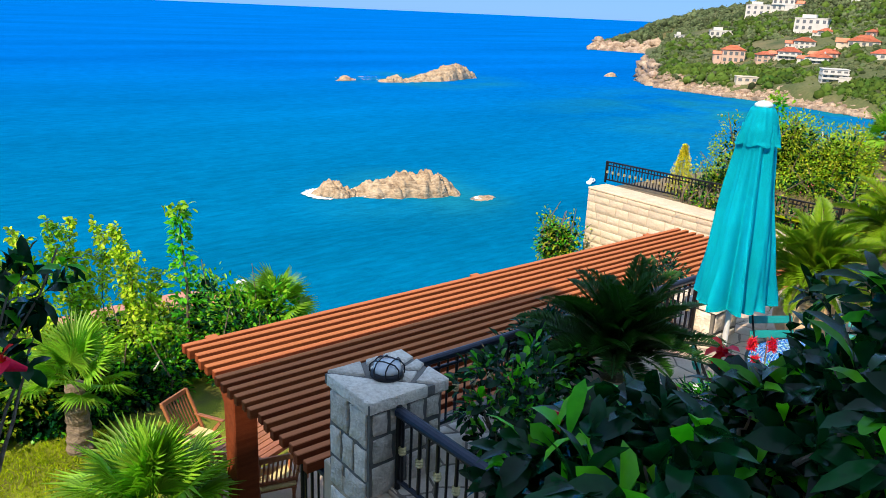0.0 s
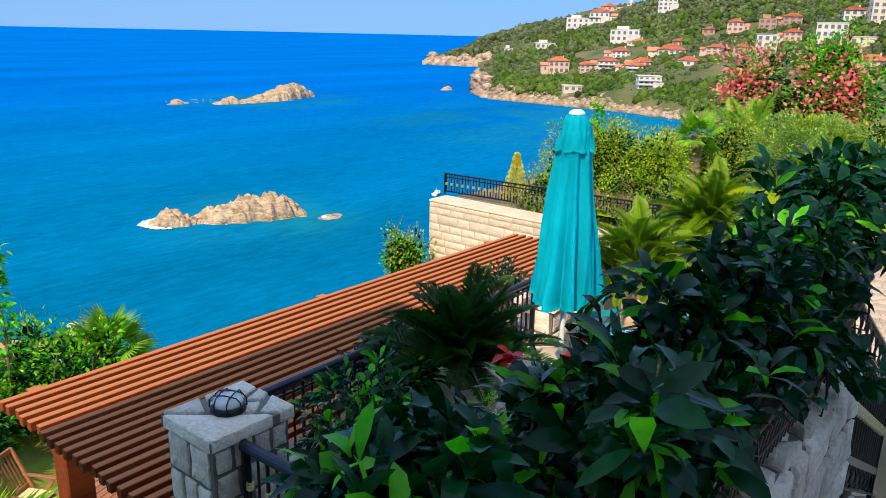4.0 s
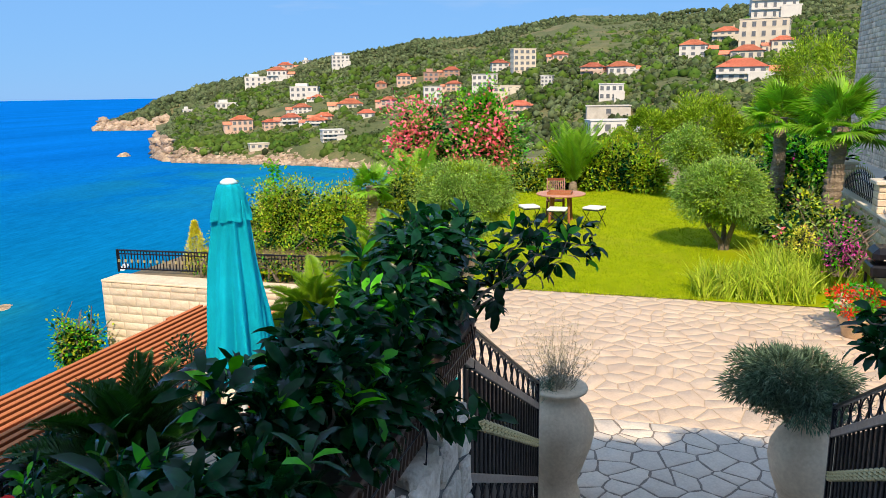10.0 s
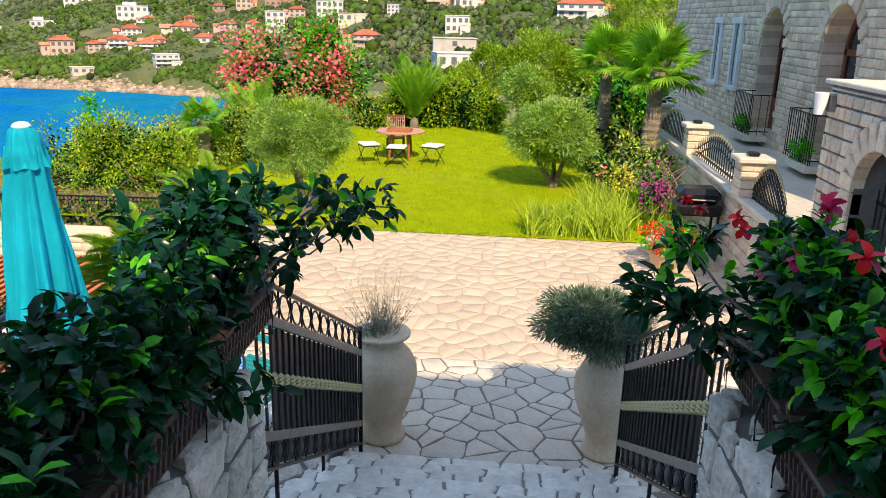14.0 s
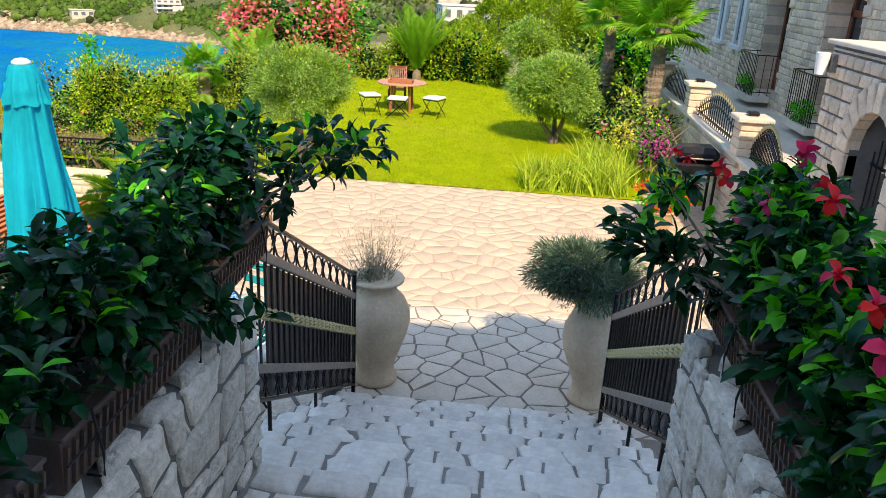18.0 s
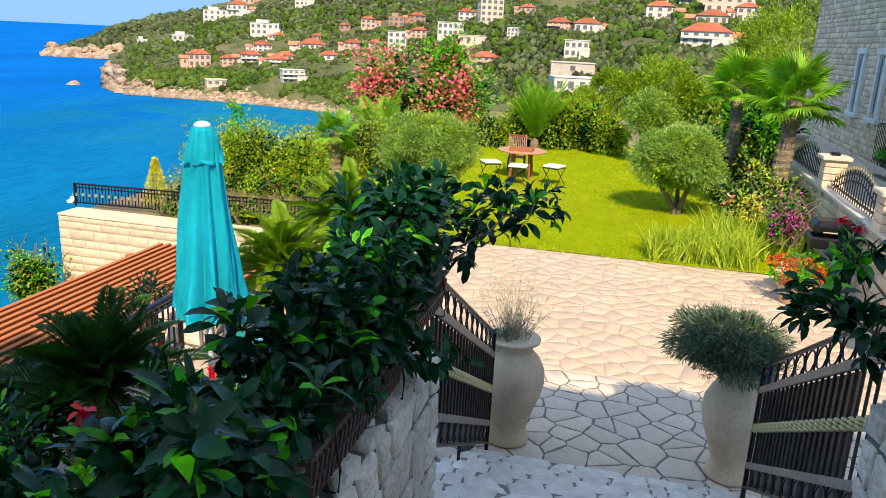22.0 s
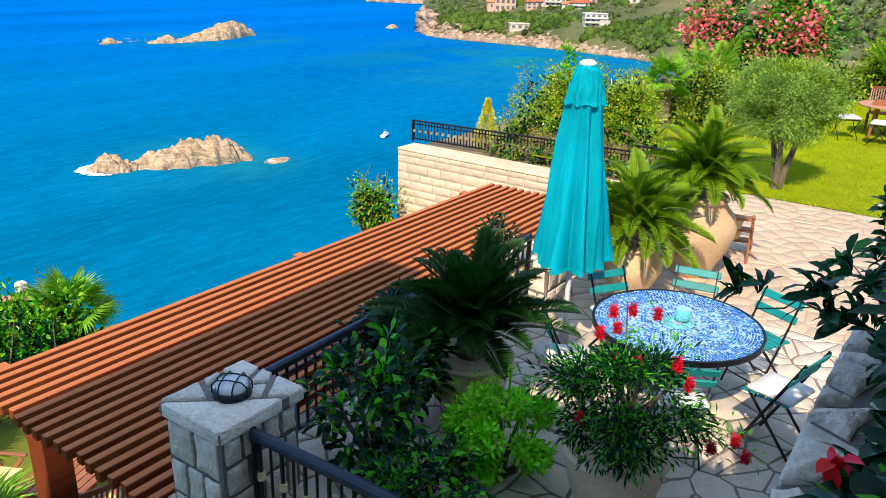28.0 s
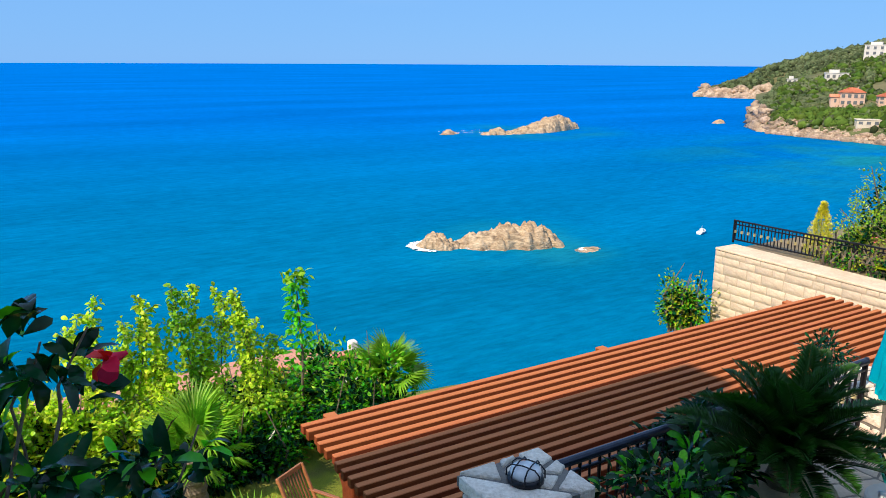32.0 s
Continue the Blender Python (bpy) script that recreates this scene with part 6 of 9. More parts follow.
# gatehouse wall with an arch
AY = -4.2
arch = block("wall_arch", 7.0, 7.75, AY - 0.55, AY, -0.4, 2.90, "mortar", "stone wall with an arched gateway and a flat coping", "wall")
part("pier", box(8.75, 9.75, AY - 0.55, AY, -0.4, 2.90), "mortar", arch)
part("lintel", box(7.75, 8.75, AY - 0.55, AY, 2.45, 2.90), "mortar", arch)
ACX, AR, ASP = 8.25, 0.5, 1.85
rg = np.random.default_rng(61)
ashlar_rows(arch, "stone", 7.0, 9.75, 0.0, 2.88, Matrix(((1, 0, 0, 0), (0, 0, 1, AY - 0.002), (0, 1, 0, 0), (0, 0, 0, 1))), 63, 0.16, 0.21, keep=lambda u, v: True, proud=0.03, holes=[in_arch(ACX, AR + 0.22, -1, ASP)], joint=0.013)
for t in np.linspace(0.12, math.pi - 0.12, 11):
    part("voussoir", box(-0.075, 0.075, -0.10, 0.06, AR + 0.0, AR + 0.30, 0.012), "ashlar_piece", arch, m=Matrix.Translation((ACX, AY - 0.01, ASP)) @ Matrix.Rotation(math.pi / 2 - t, 4, "Y"))
for s in (-1, 1):
    for k in range(7):
        part("quoin", box(ACX + s * 0.63 - 0.13, ACX + s * 0.63 + 0.13, AY - 0.11, AY + 0.05, 0.02 + k * 0.26, 0.27 + k * 0.26, 0.014), "ashlar_piece", arch)
ashlar_rows(arch, "block", -AY - 0.0, 9.0, 0.0, 2.88, Matrix(((0, 0, -1, 7.002), (-1, 0, 0, 0), (0, 1, 0, 0), (0, 0, 0, 1))), 62, 0.2, 0.42)
block("wall_gatehouse", 7.004, 7.5, -9.0, AY - 0.56, -0.4, 2.88, "ashlar_joint", "sunlit side wall of the gatehouse in pale blocks", "wall")
tagged(part("gatehouse_coping", box(6.9, 9.86, AY - 0.75, AY + 0.06, 2.902, 2.955, 0.012), "cap_stone"), "flat pale coping on the arched wall", "coping", kind="structure")
block("wall_gate_back", 7.5, 9.75, AY - 2.6, AY - 2.4, -0.4, 2.9, "ashlar_joint", "stone wall seen through the arch", "wall")
gate = thing("metal_gate", "black iron gate with scrolls in the stone archway", "gate")
for k in range(9):
    x = ACX - 0.46 + k * 0.115
    part("bar", rod((x, AY - 0.25, 0.0), (x, AY - 0.25, ASP - 0.1 + math.sqrt(max(0.0, 0.24 - (x - ACX) ** 2)) * 0.8), 0.010, None, 6), "iron", gate)
for z in (0.1, 0.9, 1.25, 1.75):
    part("cross_bar", beam((ACX - 0.48, AY - 0.25, z), (ACX + 0.48, AY - 0.25, z), 0.02, 0.03), "iron", gate)
scroll_band((ACX - 0.46, AY - 0.25, 0.92), (ACX + 0.46, AY - 0.25, 0.92), 0.3, 4, gate)


def wall_lamp(x, z):
    l = thing("wall_lamp", "white box-shaped wall lamp on the arched stone wall", "lamp", pose(x, AY + 0.04, z))
    part("shade", lathe([(0.062, -0.13), (0.080, 0.11), (0.066, 0.12)], 20), "lamp_glass", l, smooth=False, m=Matrix.Translation((0, 0.14, 0)))
    part("bracket", box(-0.06, 0.06, -0.03, 0.06, -0.10, 0.10, 0.01), "grey_bar", l)


for x, z in ((9.56, 2.70), (7.3, 2.62)):
    wall_lamp(x, z)

# ---- potted and planted things ----


def leaf_part(name, sets, material, parent, label=""):
    V, F = merge(sets) if isinstance(sets, list) else sets
    return put(name, raw(name, V, F, material, True), parent, label)


def planter_box(x0, x1, y0, y1, z, label):
    """A ribbed brown plastic window box in a wire hanger."""
    p = thing("planter_box", label, "planter")
    bm = bmesh.new()
    o = 0.018
    lo = [(x0 + o, y0 + o), (x1 - o, y0 + o), (x1 - o, y1 - o), (x0 + o, y1 - o)]
    hi = [(x0, y0), (x1, y0), (x1, y1), (x0, y1)]
    a = [bm.verts.new((*c, z)) for c in lo]
    b = [bm.verts.new((*c, z + 0.17)) for c in hi]
    c = [bm.verts.new((u + (0.012 if k in (0, 3) else -0.012), v + (0.012 if k in (0, 1) else -0.012), z + 0.17)) for k, (u, v) in enumerate(hi)]
    d = [bm.verts.new((u + (0.03 if k in (0, 3) else -0.03), v + (0.03 if k in (0, 1) else -0.03), z + 0.13)) for k, (u, v) in enumerate(hi)]
    for p0, p1 in ((a, b), (b, c), (c, d)):
        for k in range(4):
            bm.faces.new((p0[k], p0[(k + 1) % 4], p1[(k + 1) % 4], p1[k]))
    bm.faces.new(a[::-1])
    bm.faces.new(d)
    part("trough", bm, "plastic_brown", p)
    part("rim", beam((x0, (y0 + y1) / 2, z + 0.165), (x1, (y0 + y1) / 2, z + 0.165), y1 - y0 + 0.02, 0.014, 0.004), "plastic_brown", p)
    part("soil", box(x0 + 0.03, x1 - 0.03, y0 + 0.03, y1 - 0.03, z + 0.12, z + 0.176), "soil", p)
    side = y0 if abs(y0) < abs(y1) else y1
    s = -1 if side == y0 else 1
    for k in range(int((x1 - x0) / 0.035)):
        x = x0 + 0.02 + k * 0.035
        part("rib", beam((x, side + s * -0.014, z + 0.015), (x, side + s * 0.003, z + 0.14), 0.010, 0.012), "plastic_brown", p)
    for x in (x0 + 0.12, x1 - 0.12):
        part("hanger", tube([(x, side - s * 0.02, z - 0.012), (x, side + s * 0.025, z - 0.012), (x, side + s * 0.03, z + 0.06), (x, side + s * 0.012, z + 0.18)], 0.004, 6), "iron", p)
    part("hanger_bar", rod((x0, side + s * 0.012, z + 0.10), (x1, side + s * 0.012, z + 0.10), 0.003, None, 6), "iron", p)
    return p


def flower(centre, out, size, rg, n=5):
    """An open trumpet flower of n petals."""
    out = np.asarray(out) / np.linalg.norm(out)
    a = unit(np.cross(out, rg.normal(size=3)))
    b = np.cross(out, a)
    ang = np.arange(n) * 2 * math.pi / n + rg.random() * 6
    dirs = np.cos(ang)[:, None] * a + np.sin(ang)[:, None] * b + out * 0.35
    V, F = leaves(np.repeat([centre], n, 0), dirs, size * 0.95, size * 0.80, rg, 0.25, 0.35, True, 0.15)
    th = ang[:, None]
    ring0 = centre - out * size * 0.9 + (np.cos(th) * a + np.sin(th) * b) * size * 0.10
    ring1 = centre + out * 0.02 * size + (np.cos(th) * a + np.sin(th) * b) * size * 0.34
    k = np.arange(n)
    T = (np.concatenate([ring0, ring1]), [np.stack([k, (k + 1) % n, n + (k + 1) % n, n + k], 1)])
    return merge([(V, F), T])


def mandevilla(label, stems, count, leaf, seed, flowers, material="leaf_dark", fresh_bright=0.13, spread=0.095):
    """A glossy climber: stems that wind up from the box, pairs of large leaves, red trumpets. stems: (foot, top) points."""
    rg = np.random.default_rng(seed)
    p = thing("mandevilla", label, "plant")
    per = count // len(stems)
    P, D = [], []
    for a, b in stems:
        a, b = np.array(a, float), np.array(b, float)
        side = unit(rg.normal(size=3)) * 0.10 * np.linalg.norm(b - a)
        s = np.linspace(0, 1, 9)[:, None]
        path = a + (b - a) * s + side * np.sin(s * math.pi) + np.array([0, 0, 0.05]) * np.sin(s * math.pi) + rg.normal(size=(9, 3)) * 0.012
        part("stem", tube([tuple(q) for q in path], [0.007 - 0.0006 * k for k in range(9)], 6), "bark", p)
        tufts = max(3, per // 7)
        t = rg.random(tufts) ** 0.7 * 8
        t[:2] = 7.9, 7.3
        i = np.minimum(t.astype(int), 7)
        q = path[i] + (path[i + 1] - path[i]) * (t - i)[:, None]
        out = unit(rg.normal(size=(tufts, 3)) + np.array([0, 0, 0.45]))
        q = q + out * spread * rg.random((tufts, 1)) ** 0.6
        q[:, 2] = np.maximum(q[:, 2], min(a[2], b[2]) + 0.02)
        axis = unit(out + np.array([0, 0, 0.5]))
        ring = unit(np.cross(np.repeat(axis, 7, 0), rg.normal(size=(tufts * 7, 3))))
        P.append(np.repeat(q, 7, 0) + rg.normal(size=(tufts * 7, 3)) * 0.008)
        D.append(unit(np.repeat(axis, 7, 0) * rg.uniform(0.25, 1.1, (tufts * 7, 1)) + ring))
    P, D = np.concatenate(P), np.concatenate(D)
    # share of brighter leaves; a high share imitates light on the plant
    bright_leaf = (rg.random(len(P)) < fresh_bright) & (P[:, 2] > np.quantile(P[:, 2], 0.35))
    leaf_part("foliage", leaves(P[~bright_leaf], D[~bright_leaf], leaf, leaf * 0.41, rg, 0.30, 0.22), material, p)
    leaf_part("young_leaves", leaves(P[bright_leaf], D[bright_leaf], leaf * 0.92, leaf * 0.36, rg, 0.30, 0.14), "leaf_fresh", p)
    for k, (c, size, m) in enumerate(flowers):
        V, F = flower(np.array(c), np.array([-0.8, -0.5 + 1.0 * rg.random(), 0.45 - 0.6 * rg.random()]), size, rg)
        put("flower", raw("flower", V, F, m, True), p)
    return p


rg = np.random.default_rng(70)
planter_box(0.72, 1.56, 0.36, 0.55, 2.275, "ribbed brown plastic flower box in a wire hanger on the parapet")
planter_box(1.62, 2.46, 0.36, 0.55, 2.275, "ribbed brown plastic flower box in a wire hanger on the parapet")
planter_box(2.52, 3.30, 0.42, 0.61, 2.275, "ribbed brown plastic flower box at the parapet's end")
planter_box(1.62, 2.46, -1.57, -1.38, 2.255, "ribbed brown plastic flower box on the other parapet")
planter_box(0.70, 1.54, -1.57, -1.38, 2.255, "ribbed brown plastic flower box on the other parapet")
planter_box(2.50, 3.10, -1.60, -1.41, 2.255, "brown plastic flower box at the parapet's end")
block("pavement_3", -2.79, 0.18, -1.78, -1.325, -2.6, 1.55, "mortar", "plain edge of the entrance terrace along the side parapet", "pavement")
block("wall_front", -1.2, 0.50, 1.75, 2.15, -2.6, 1.74, "mortar", "stone parapet at the far side of the entrance terrace", "wall")
planter_box(-0.30, 0.40, 1.82, 2.02, 1.74, "brown plastic flower box on the side parapet")


def bundle(x0, x1, y0, y1, z, n, lift, reach, seed, lean=(0, 0)):
    r2 = np.random.default_rng(seed)
    out = []
    for k in range(n):
        f = (r2.uniform(x0, x1), r2.uniform(y0, y1), z)
        h = lift * r2.uniform(0.45, 1.0)
        out.append((f, (f[0] + r2.normal() * reach + lean[0], f[1] + r2.normal() * min(reach, 0.05) + lean[1], z + h)))
    return out


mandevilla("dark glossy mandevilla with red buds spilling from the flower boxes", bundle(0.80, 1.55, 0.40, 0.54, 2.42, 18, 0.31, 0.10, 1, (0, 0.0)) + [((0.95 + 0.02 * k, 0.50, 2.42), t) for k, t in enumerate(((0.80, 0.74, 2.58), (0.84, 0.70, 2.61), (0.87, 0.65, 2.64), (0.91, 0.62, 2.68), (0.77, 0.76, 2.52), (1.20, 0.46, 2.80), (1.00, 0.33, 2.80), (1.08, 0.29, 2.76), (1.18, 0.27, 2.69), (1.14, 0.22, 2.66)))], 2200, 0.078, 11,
           [((1.13, 0.62, 2.76), 0.034, "petal_red"), ((0.86, 0.73, 2.66), 0.022, "petal_red")], fresh_bright=0.18)
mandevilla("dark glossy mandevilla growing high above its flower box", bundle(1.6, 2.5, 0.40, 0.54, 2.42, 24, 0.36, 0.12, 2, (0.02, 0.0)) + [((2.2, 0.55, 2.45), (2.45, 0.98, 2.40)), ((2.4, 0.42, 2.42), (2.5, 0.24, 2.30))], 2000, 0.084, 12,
           [], fresh_bright=0.13)
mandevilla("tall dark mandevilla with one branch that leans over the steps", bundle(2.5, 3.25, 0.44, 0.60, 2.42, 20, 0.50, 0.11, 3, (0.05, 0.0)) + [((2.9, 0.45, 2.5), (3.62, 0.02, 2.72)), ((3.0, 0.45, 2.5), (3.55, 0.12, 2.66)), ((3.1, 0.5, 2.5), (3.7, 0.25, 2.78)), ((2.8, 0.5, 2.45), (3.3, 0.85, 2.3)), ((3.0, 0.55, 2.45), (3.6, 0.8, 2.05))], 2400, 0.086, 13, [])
# more bright leaves here imitate the stronger sky light on this side
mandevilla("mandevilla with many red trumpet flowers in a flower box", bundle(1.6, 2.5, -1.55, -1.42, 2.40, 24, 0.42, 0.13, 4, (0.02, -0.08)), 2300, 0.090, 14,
           [((2.68, -1.52, 3.01), 0.050, "petal_pink"), ((2.35, -1.50, 2.95), 0.050, "petal_red"), ((1.90, -1.36, 2.90), 0.042, "petal_red"), ((2.68, -1.60, 2.90), 0.045, "petal_red"), ((2.09, -1.60, 3.02), 0.045, "petal_pink"), ((1.83, -1.42, 2.86), 0.045, "petal_red"), ((1.54, -1.50, 2.95), 0.045, "petal_red")], fresh_bright=0.40)
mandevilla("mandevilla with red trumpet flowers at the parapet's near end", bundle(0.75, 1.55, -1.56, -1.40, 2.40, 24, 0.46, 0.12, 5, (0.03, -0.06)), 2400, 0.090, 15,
           [((1.49, -1.30, 2.91), 0.050, "petal_pink"), ((1.31, -1.30, 2.91), 0.045, "petal_red"), ((1.27, -1.40, 2.98), 0.042, "petal_red"), ((1.85, -1.60, 2.92), 0.040, "petal_pink")], fresh_bright=0.40)
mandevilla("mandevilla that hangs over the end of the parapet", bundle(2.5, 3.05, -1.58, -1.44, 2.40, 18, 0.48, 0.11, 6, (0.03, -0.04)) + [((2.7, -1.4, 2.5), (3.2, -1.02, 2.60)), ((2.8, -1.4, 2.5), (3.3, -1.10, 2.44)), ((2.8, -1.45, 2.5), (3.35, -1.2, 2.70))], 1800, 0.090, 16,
           [((2.85, -1.42, 2.75), 0.050, "petal_pink"), ((3.42, -1.50, 2.74), 0.045, "petal_red"), ((3.53, -1.40, 2.66), 0.040, "petal_pink"), ((4.15, -1.50, 2.65), 0.045, "petal_red"), ((2.62, -1.42, 2.86), 0.040, "petal_pink"), ((4.49, -1.50, 2.62), 0.045, "petal_red"), ((3.32, -1.45, 2.81), 0.045, "petal_red"), ((2.89, -1.60, 2.98), 0.045, "petal_pink")], fresh_bright=0.40)
mandevilla("mandevilla with a red flower on the side parapet", bundle(-0.14, 0.14, 1.80, 2.10, 2.00, 18, 0.74, 0.07, 7, (0.03, 0.0)) + [((0.10, 1.92, 1.90), t) for t in ((0.14, 1.92, 2.94), (0.19, 1.90, 2.97), (0.12, 1.96, 2.90), (0.29, 2.05, 2.56), (0.34, 2.04, 2.64), (0.40, 2.03, 2.66), (0.38, 2.04, 2.54), (0.30, 2.05, 2.46))], 900, 0.072, 17, [((0.20, 1.62, 2.58), 0.05, "petal_red"), ((0.22, 1.80, 2.94), 0.04, "petal_red")])


def pot(x, y, profile, material, label, name="clay_pot", soil_z=None, soil_r=None):
    p = thing(name, label, "pot", pose(x, y, 0))
    part("body", lathe(profile, 40, 0.012), material, p, smooth=True)
    top_r, top_z = max(((r, z) for r, z in profile if z > max(q[1] for q in profile) - 0.035), key=lambda q: q[0])
    part("rim", lathe([(top_r - 0.02, top_z - 0.022), (top_r + 0.008, top_z - 0.018), (top_r + 0.012, top_z), (top_r + 0.004, top_z + 0.012), (top_r - 0.02, top_z + 0.010)], 40, 0.01), material, p, smooth=True)
    if soil_z:
        part("soil", lathe([(soil_r, soil_z - 0.02), (soil_r, soil_z), (0.01, soil_z + 0.02)], 20), "soil", p)
    return p


AMPHORA = [(0.175, 0.0), (0.195, 0.02), (0.19, 0.05), (0.165, 0.12), (0.17, 0.18), (0.215, 0.32), (0.27, 0.48), (0.293, 0.60), (0.285, 0.70), (0.24, 0.80), (0.185, 0.86), (0.165, 0.90), (0.175, 0.935), (0.215, 0.965), (0.225, 0.985), (0.21, 1.0), (0.17, 0.985), (0.155, 0.92), (0.02, 0.90)]
pot(6.22, 0.46, AMPHORA, "terracotta_pale", "tall pale clay amphora pot at the foot of the steps")
pot(6.21, -1.45, AMPHORA, "terracotta_pale", "tall pale clay amphora pot beside the lower steps")


def sprigs(name, label, x, y, z, n, height, spread, material, seed, leaf=0.02, per=14, heads=None, lean=0.0, droop=0.0):
    """A tuft of thin stalks with needle leaves, such as lavender."""
    r2 = np.random.default_rng(seed)
    p = thing(name, label, "plant", pose(x, y, z))
    d = unit(np.stack([r2.normal(size=n) * spread, r2.normal(size=n) * spread, np.ones(n)], 1))
    L = height * r2.uniform(0.5, 1.0, n)
    foot = np.stack([r2.normal(size=n) * 0.05, r2.normal(size=n) * 0.05, np.zeros(n)], 1)
    tip = foot + d * L[:, None]
    tip[:, 2] -= droop * np.hypot(tip[:, 0], tip[:, 1])
    side = unit(np.cross(d, r2.normal(size=(n, 3)))) * 0.0032
    V = np.stack([foot - side, foot + side, tip], 1).reshape(-1, 3)
    put("stalk_tuft", raw("stalk_tuft", V, [np.arange(3 * n).reshape(-1, 3)], "straw" if heads else material), p)
    k = r2.integers(0, n, n * per)
    t = r2.random((n * per, 1)) * (0.75 if heads else 0.95) + (0.0 if heads else 0.05)
    pts = foot[k] + (tip[k] - foot[k]) * t
    leaf_part("leaves", leaves(pts, unit(d[k] + r2.normal(size=(len(k), 3)) * 0.6), leaf, leaf * 0.16, r2, 0.1, 0.1, False), material, p)
    if heads:
        k = r2.integers(0, n, n * 10)
        pts = tip[k] - d[k] * r2.random((len(k), 1)) * 0.05
        leaf_part("seed_tuft", leaves(pts, unit(d[k] + r2.normal(size=(len(k), 3)) * 0.5), 0.012, 0.005, r2, 0.1, 0.1, False), heads, p)
    return p


sprigs("lavender", "dry straw-coloured lavender with thin seed heads in the pot", 6.22, 0.46, 0.91, 120, 0.80, 0.40, "straw", 31, 0.035, 14, "straw")
sprigs("lavender", "small grey-green herb beside the dry lavender", 6.14, 0.58, 0.91, 60, 0.24, 0.5, "leaf_grey", 32, 0.03, 16)
sprigs("lavender", "full grey-green lavender bush overflowing its pot", 6.21, -1.38, 0.93, 460, 0.56, 0.80, "leaf_grey", 33, 0.042, 26, droop=0.25)
sprigs("lavender", "dry seed stalks standing above the lavender bush", 6.21, -1.42, 0.96, 130, 0.66, 0.5, "leaf_grey", 34, 0.02, 6, "straw")


def frond_mesh(name, length, pairs, leaflet, material, seed, arch=0.5, vee=0.5, width=0.014):
    """A feather-leaf: an arching rachis along +x with leaflets grown onto it in two rows."""
    r2 = np.random.default_rng(seed)
    n = pairs + 2
    s = np.linspace(0.0, 1.0, n)
    rach = np.stack([length * s * (1 - 0.12 * arch * s), 0.03 * np.sin(s * 3 + seed), length * (0.55 * s - arch * s ** 2)], 1)
    tan = unit(np.gradient(rach, axis=0))
    up = unit(np.cross(tan, np.array([0, 1.0, 0]))) * -1
    up = np.where(up[:, 2:3] < 0, -up, up)
    w = (0.011 * (1 - 0.8 * s) + 0.002)[:, None]
    y = np.array([0, 1.0, 0])
    V = [np.stack([rach + y * w, rach - y * w, rach - up * w], 1).reshape(-1, 3)]
    k = np.arange(n - 1)[:, None] * 3
    F = [np.concatenate([k + [0, 3, 5, 2], k + [2, 5, 4, 1], k + [1, 4, 3, 0]])]
    tri, base = [], 3 * n
    for side_of, sd in ((0, 1.0), (1, -1.0)):
        i = np.arange(1, n - 1)
        u = s[i]
        d = unit(tan[i] * 0.75 + np.array([0, sd * 0.95, 0]) + up[i] * vee + r2.normal(size=(pairs, 3)) * 0.06)
        L = (leaflet * np.sin(np.clip(u * 0.92 + 0.12, 0, 1) * math.pi) ** 0.6)[:, None]
        side = unit(np.cross(d, up[i])) * (width / 2)
        foot = rach[i] + y * sd * w[i]
        V.append(np.stack([foot + d * L * 0.45 + side, foot + d * L - np.array([0, 0, 1.0]) * L * 0.16, foot + d * L * 0.45 - side], 1).reshape(-1, 3))
        b = base + np.arange(pairs) * 3
        f = 3 * i + side_of
        tri += [np.stack([f, b, b + 1], 1), np.stack([f, b + 1, b + 2], 1)]
        base += 3 * pairs
    return raw(name, np.concatenate(V), F + [np.concatenate(tri)], material)


FRONDS = {}


def feather_palm(name, label, x, y, z, count, length, leaflet, material, seed, trunk_h=0.18, trunk_r=0.10, arch=0.55, lift=(5, 78), vee=0.45, pairs=46, width=0.019, stem="palm_bark"):
    r2 = np.random.default_rng(seed)
    p = thing(name, label, "plant", pose(x, y, z))
    part("trunk", lathe([(trunk_r * 0.9, -0.05), (trunk_r, 0.0), (trunk_r * 1.05, trunk_h * 0.5), (trunk_r * 0.85, trunk_h * 0.9), (0.02, trunk_h + 0.03)], 16, 0.12), stem, p)
    key = (material, length, leaflet, arch, vee, pairs)
    if key not in FRONDS:
        FRONDS[key] = [frond_mesh("frond", length * f, pairs, leaflet, material, seed + k, arch * g, vee, width) for k, (f, g) in enumerate(((1.0, 1.0), (0.9, 1.25), (1.08, 0.8), (0.8, 1.1)))]
    for k in range(count):
        s = (k + 0.5) / count
        pitch = lift[0] + (lift[1] - lift[0]) * s ** 1.1 + r2.normal() * 5
        yaw = k * 137.5 + r2.normal() * 8
        m = Matrix.Translation((0, 0, trunk_h)) @ Matrix.Rotation(radians(yaw), 4, "Z") @ Matrix.Rotation(radians(-(pitch - 24)), 4, "Y") @ Matrix.Rotation(radians(r2.normal() * 12), 4, "X")
        put("frond", FRONDS[key][k % 4], p, m=m)
    return p


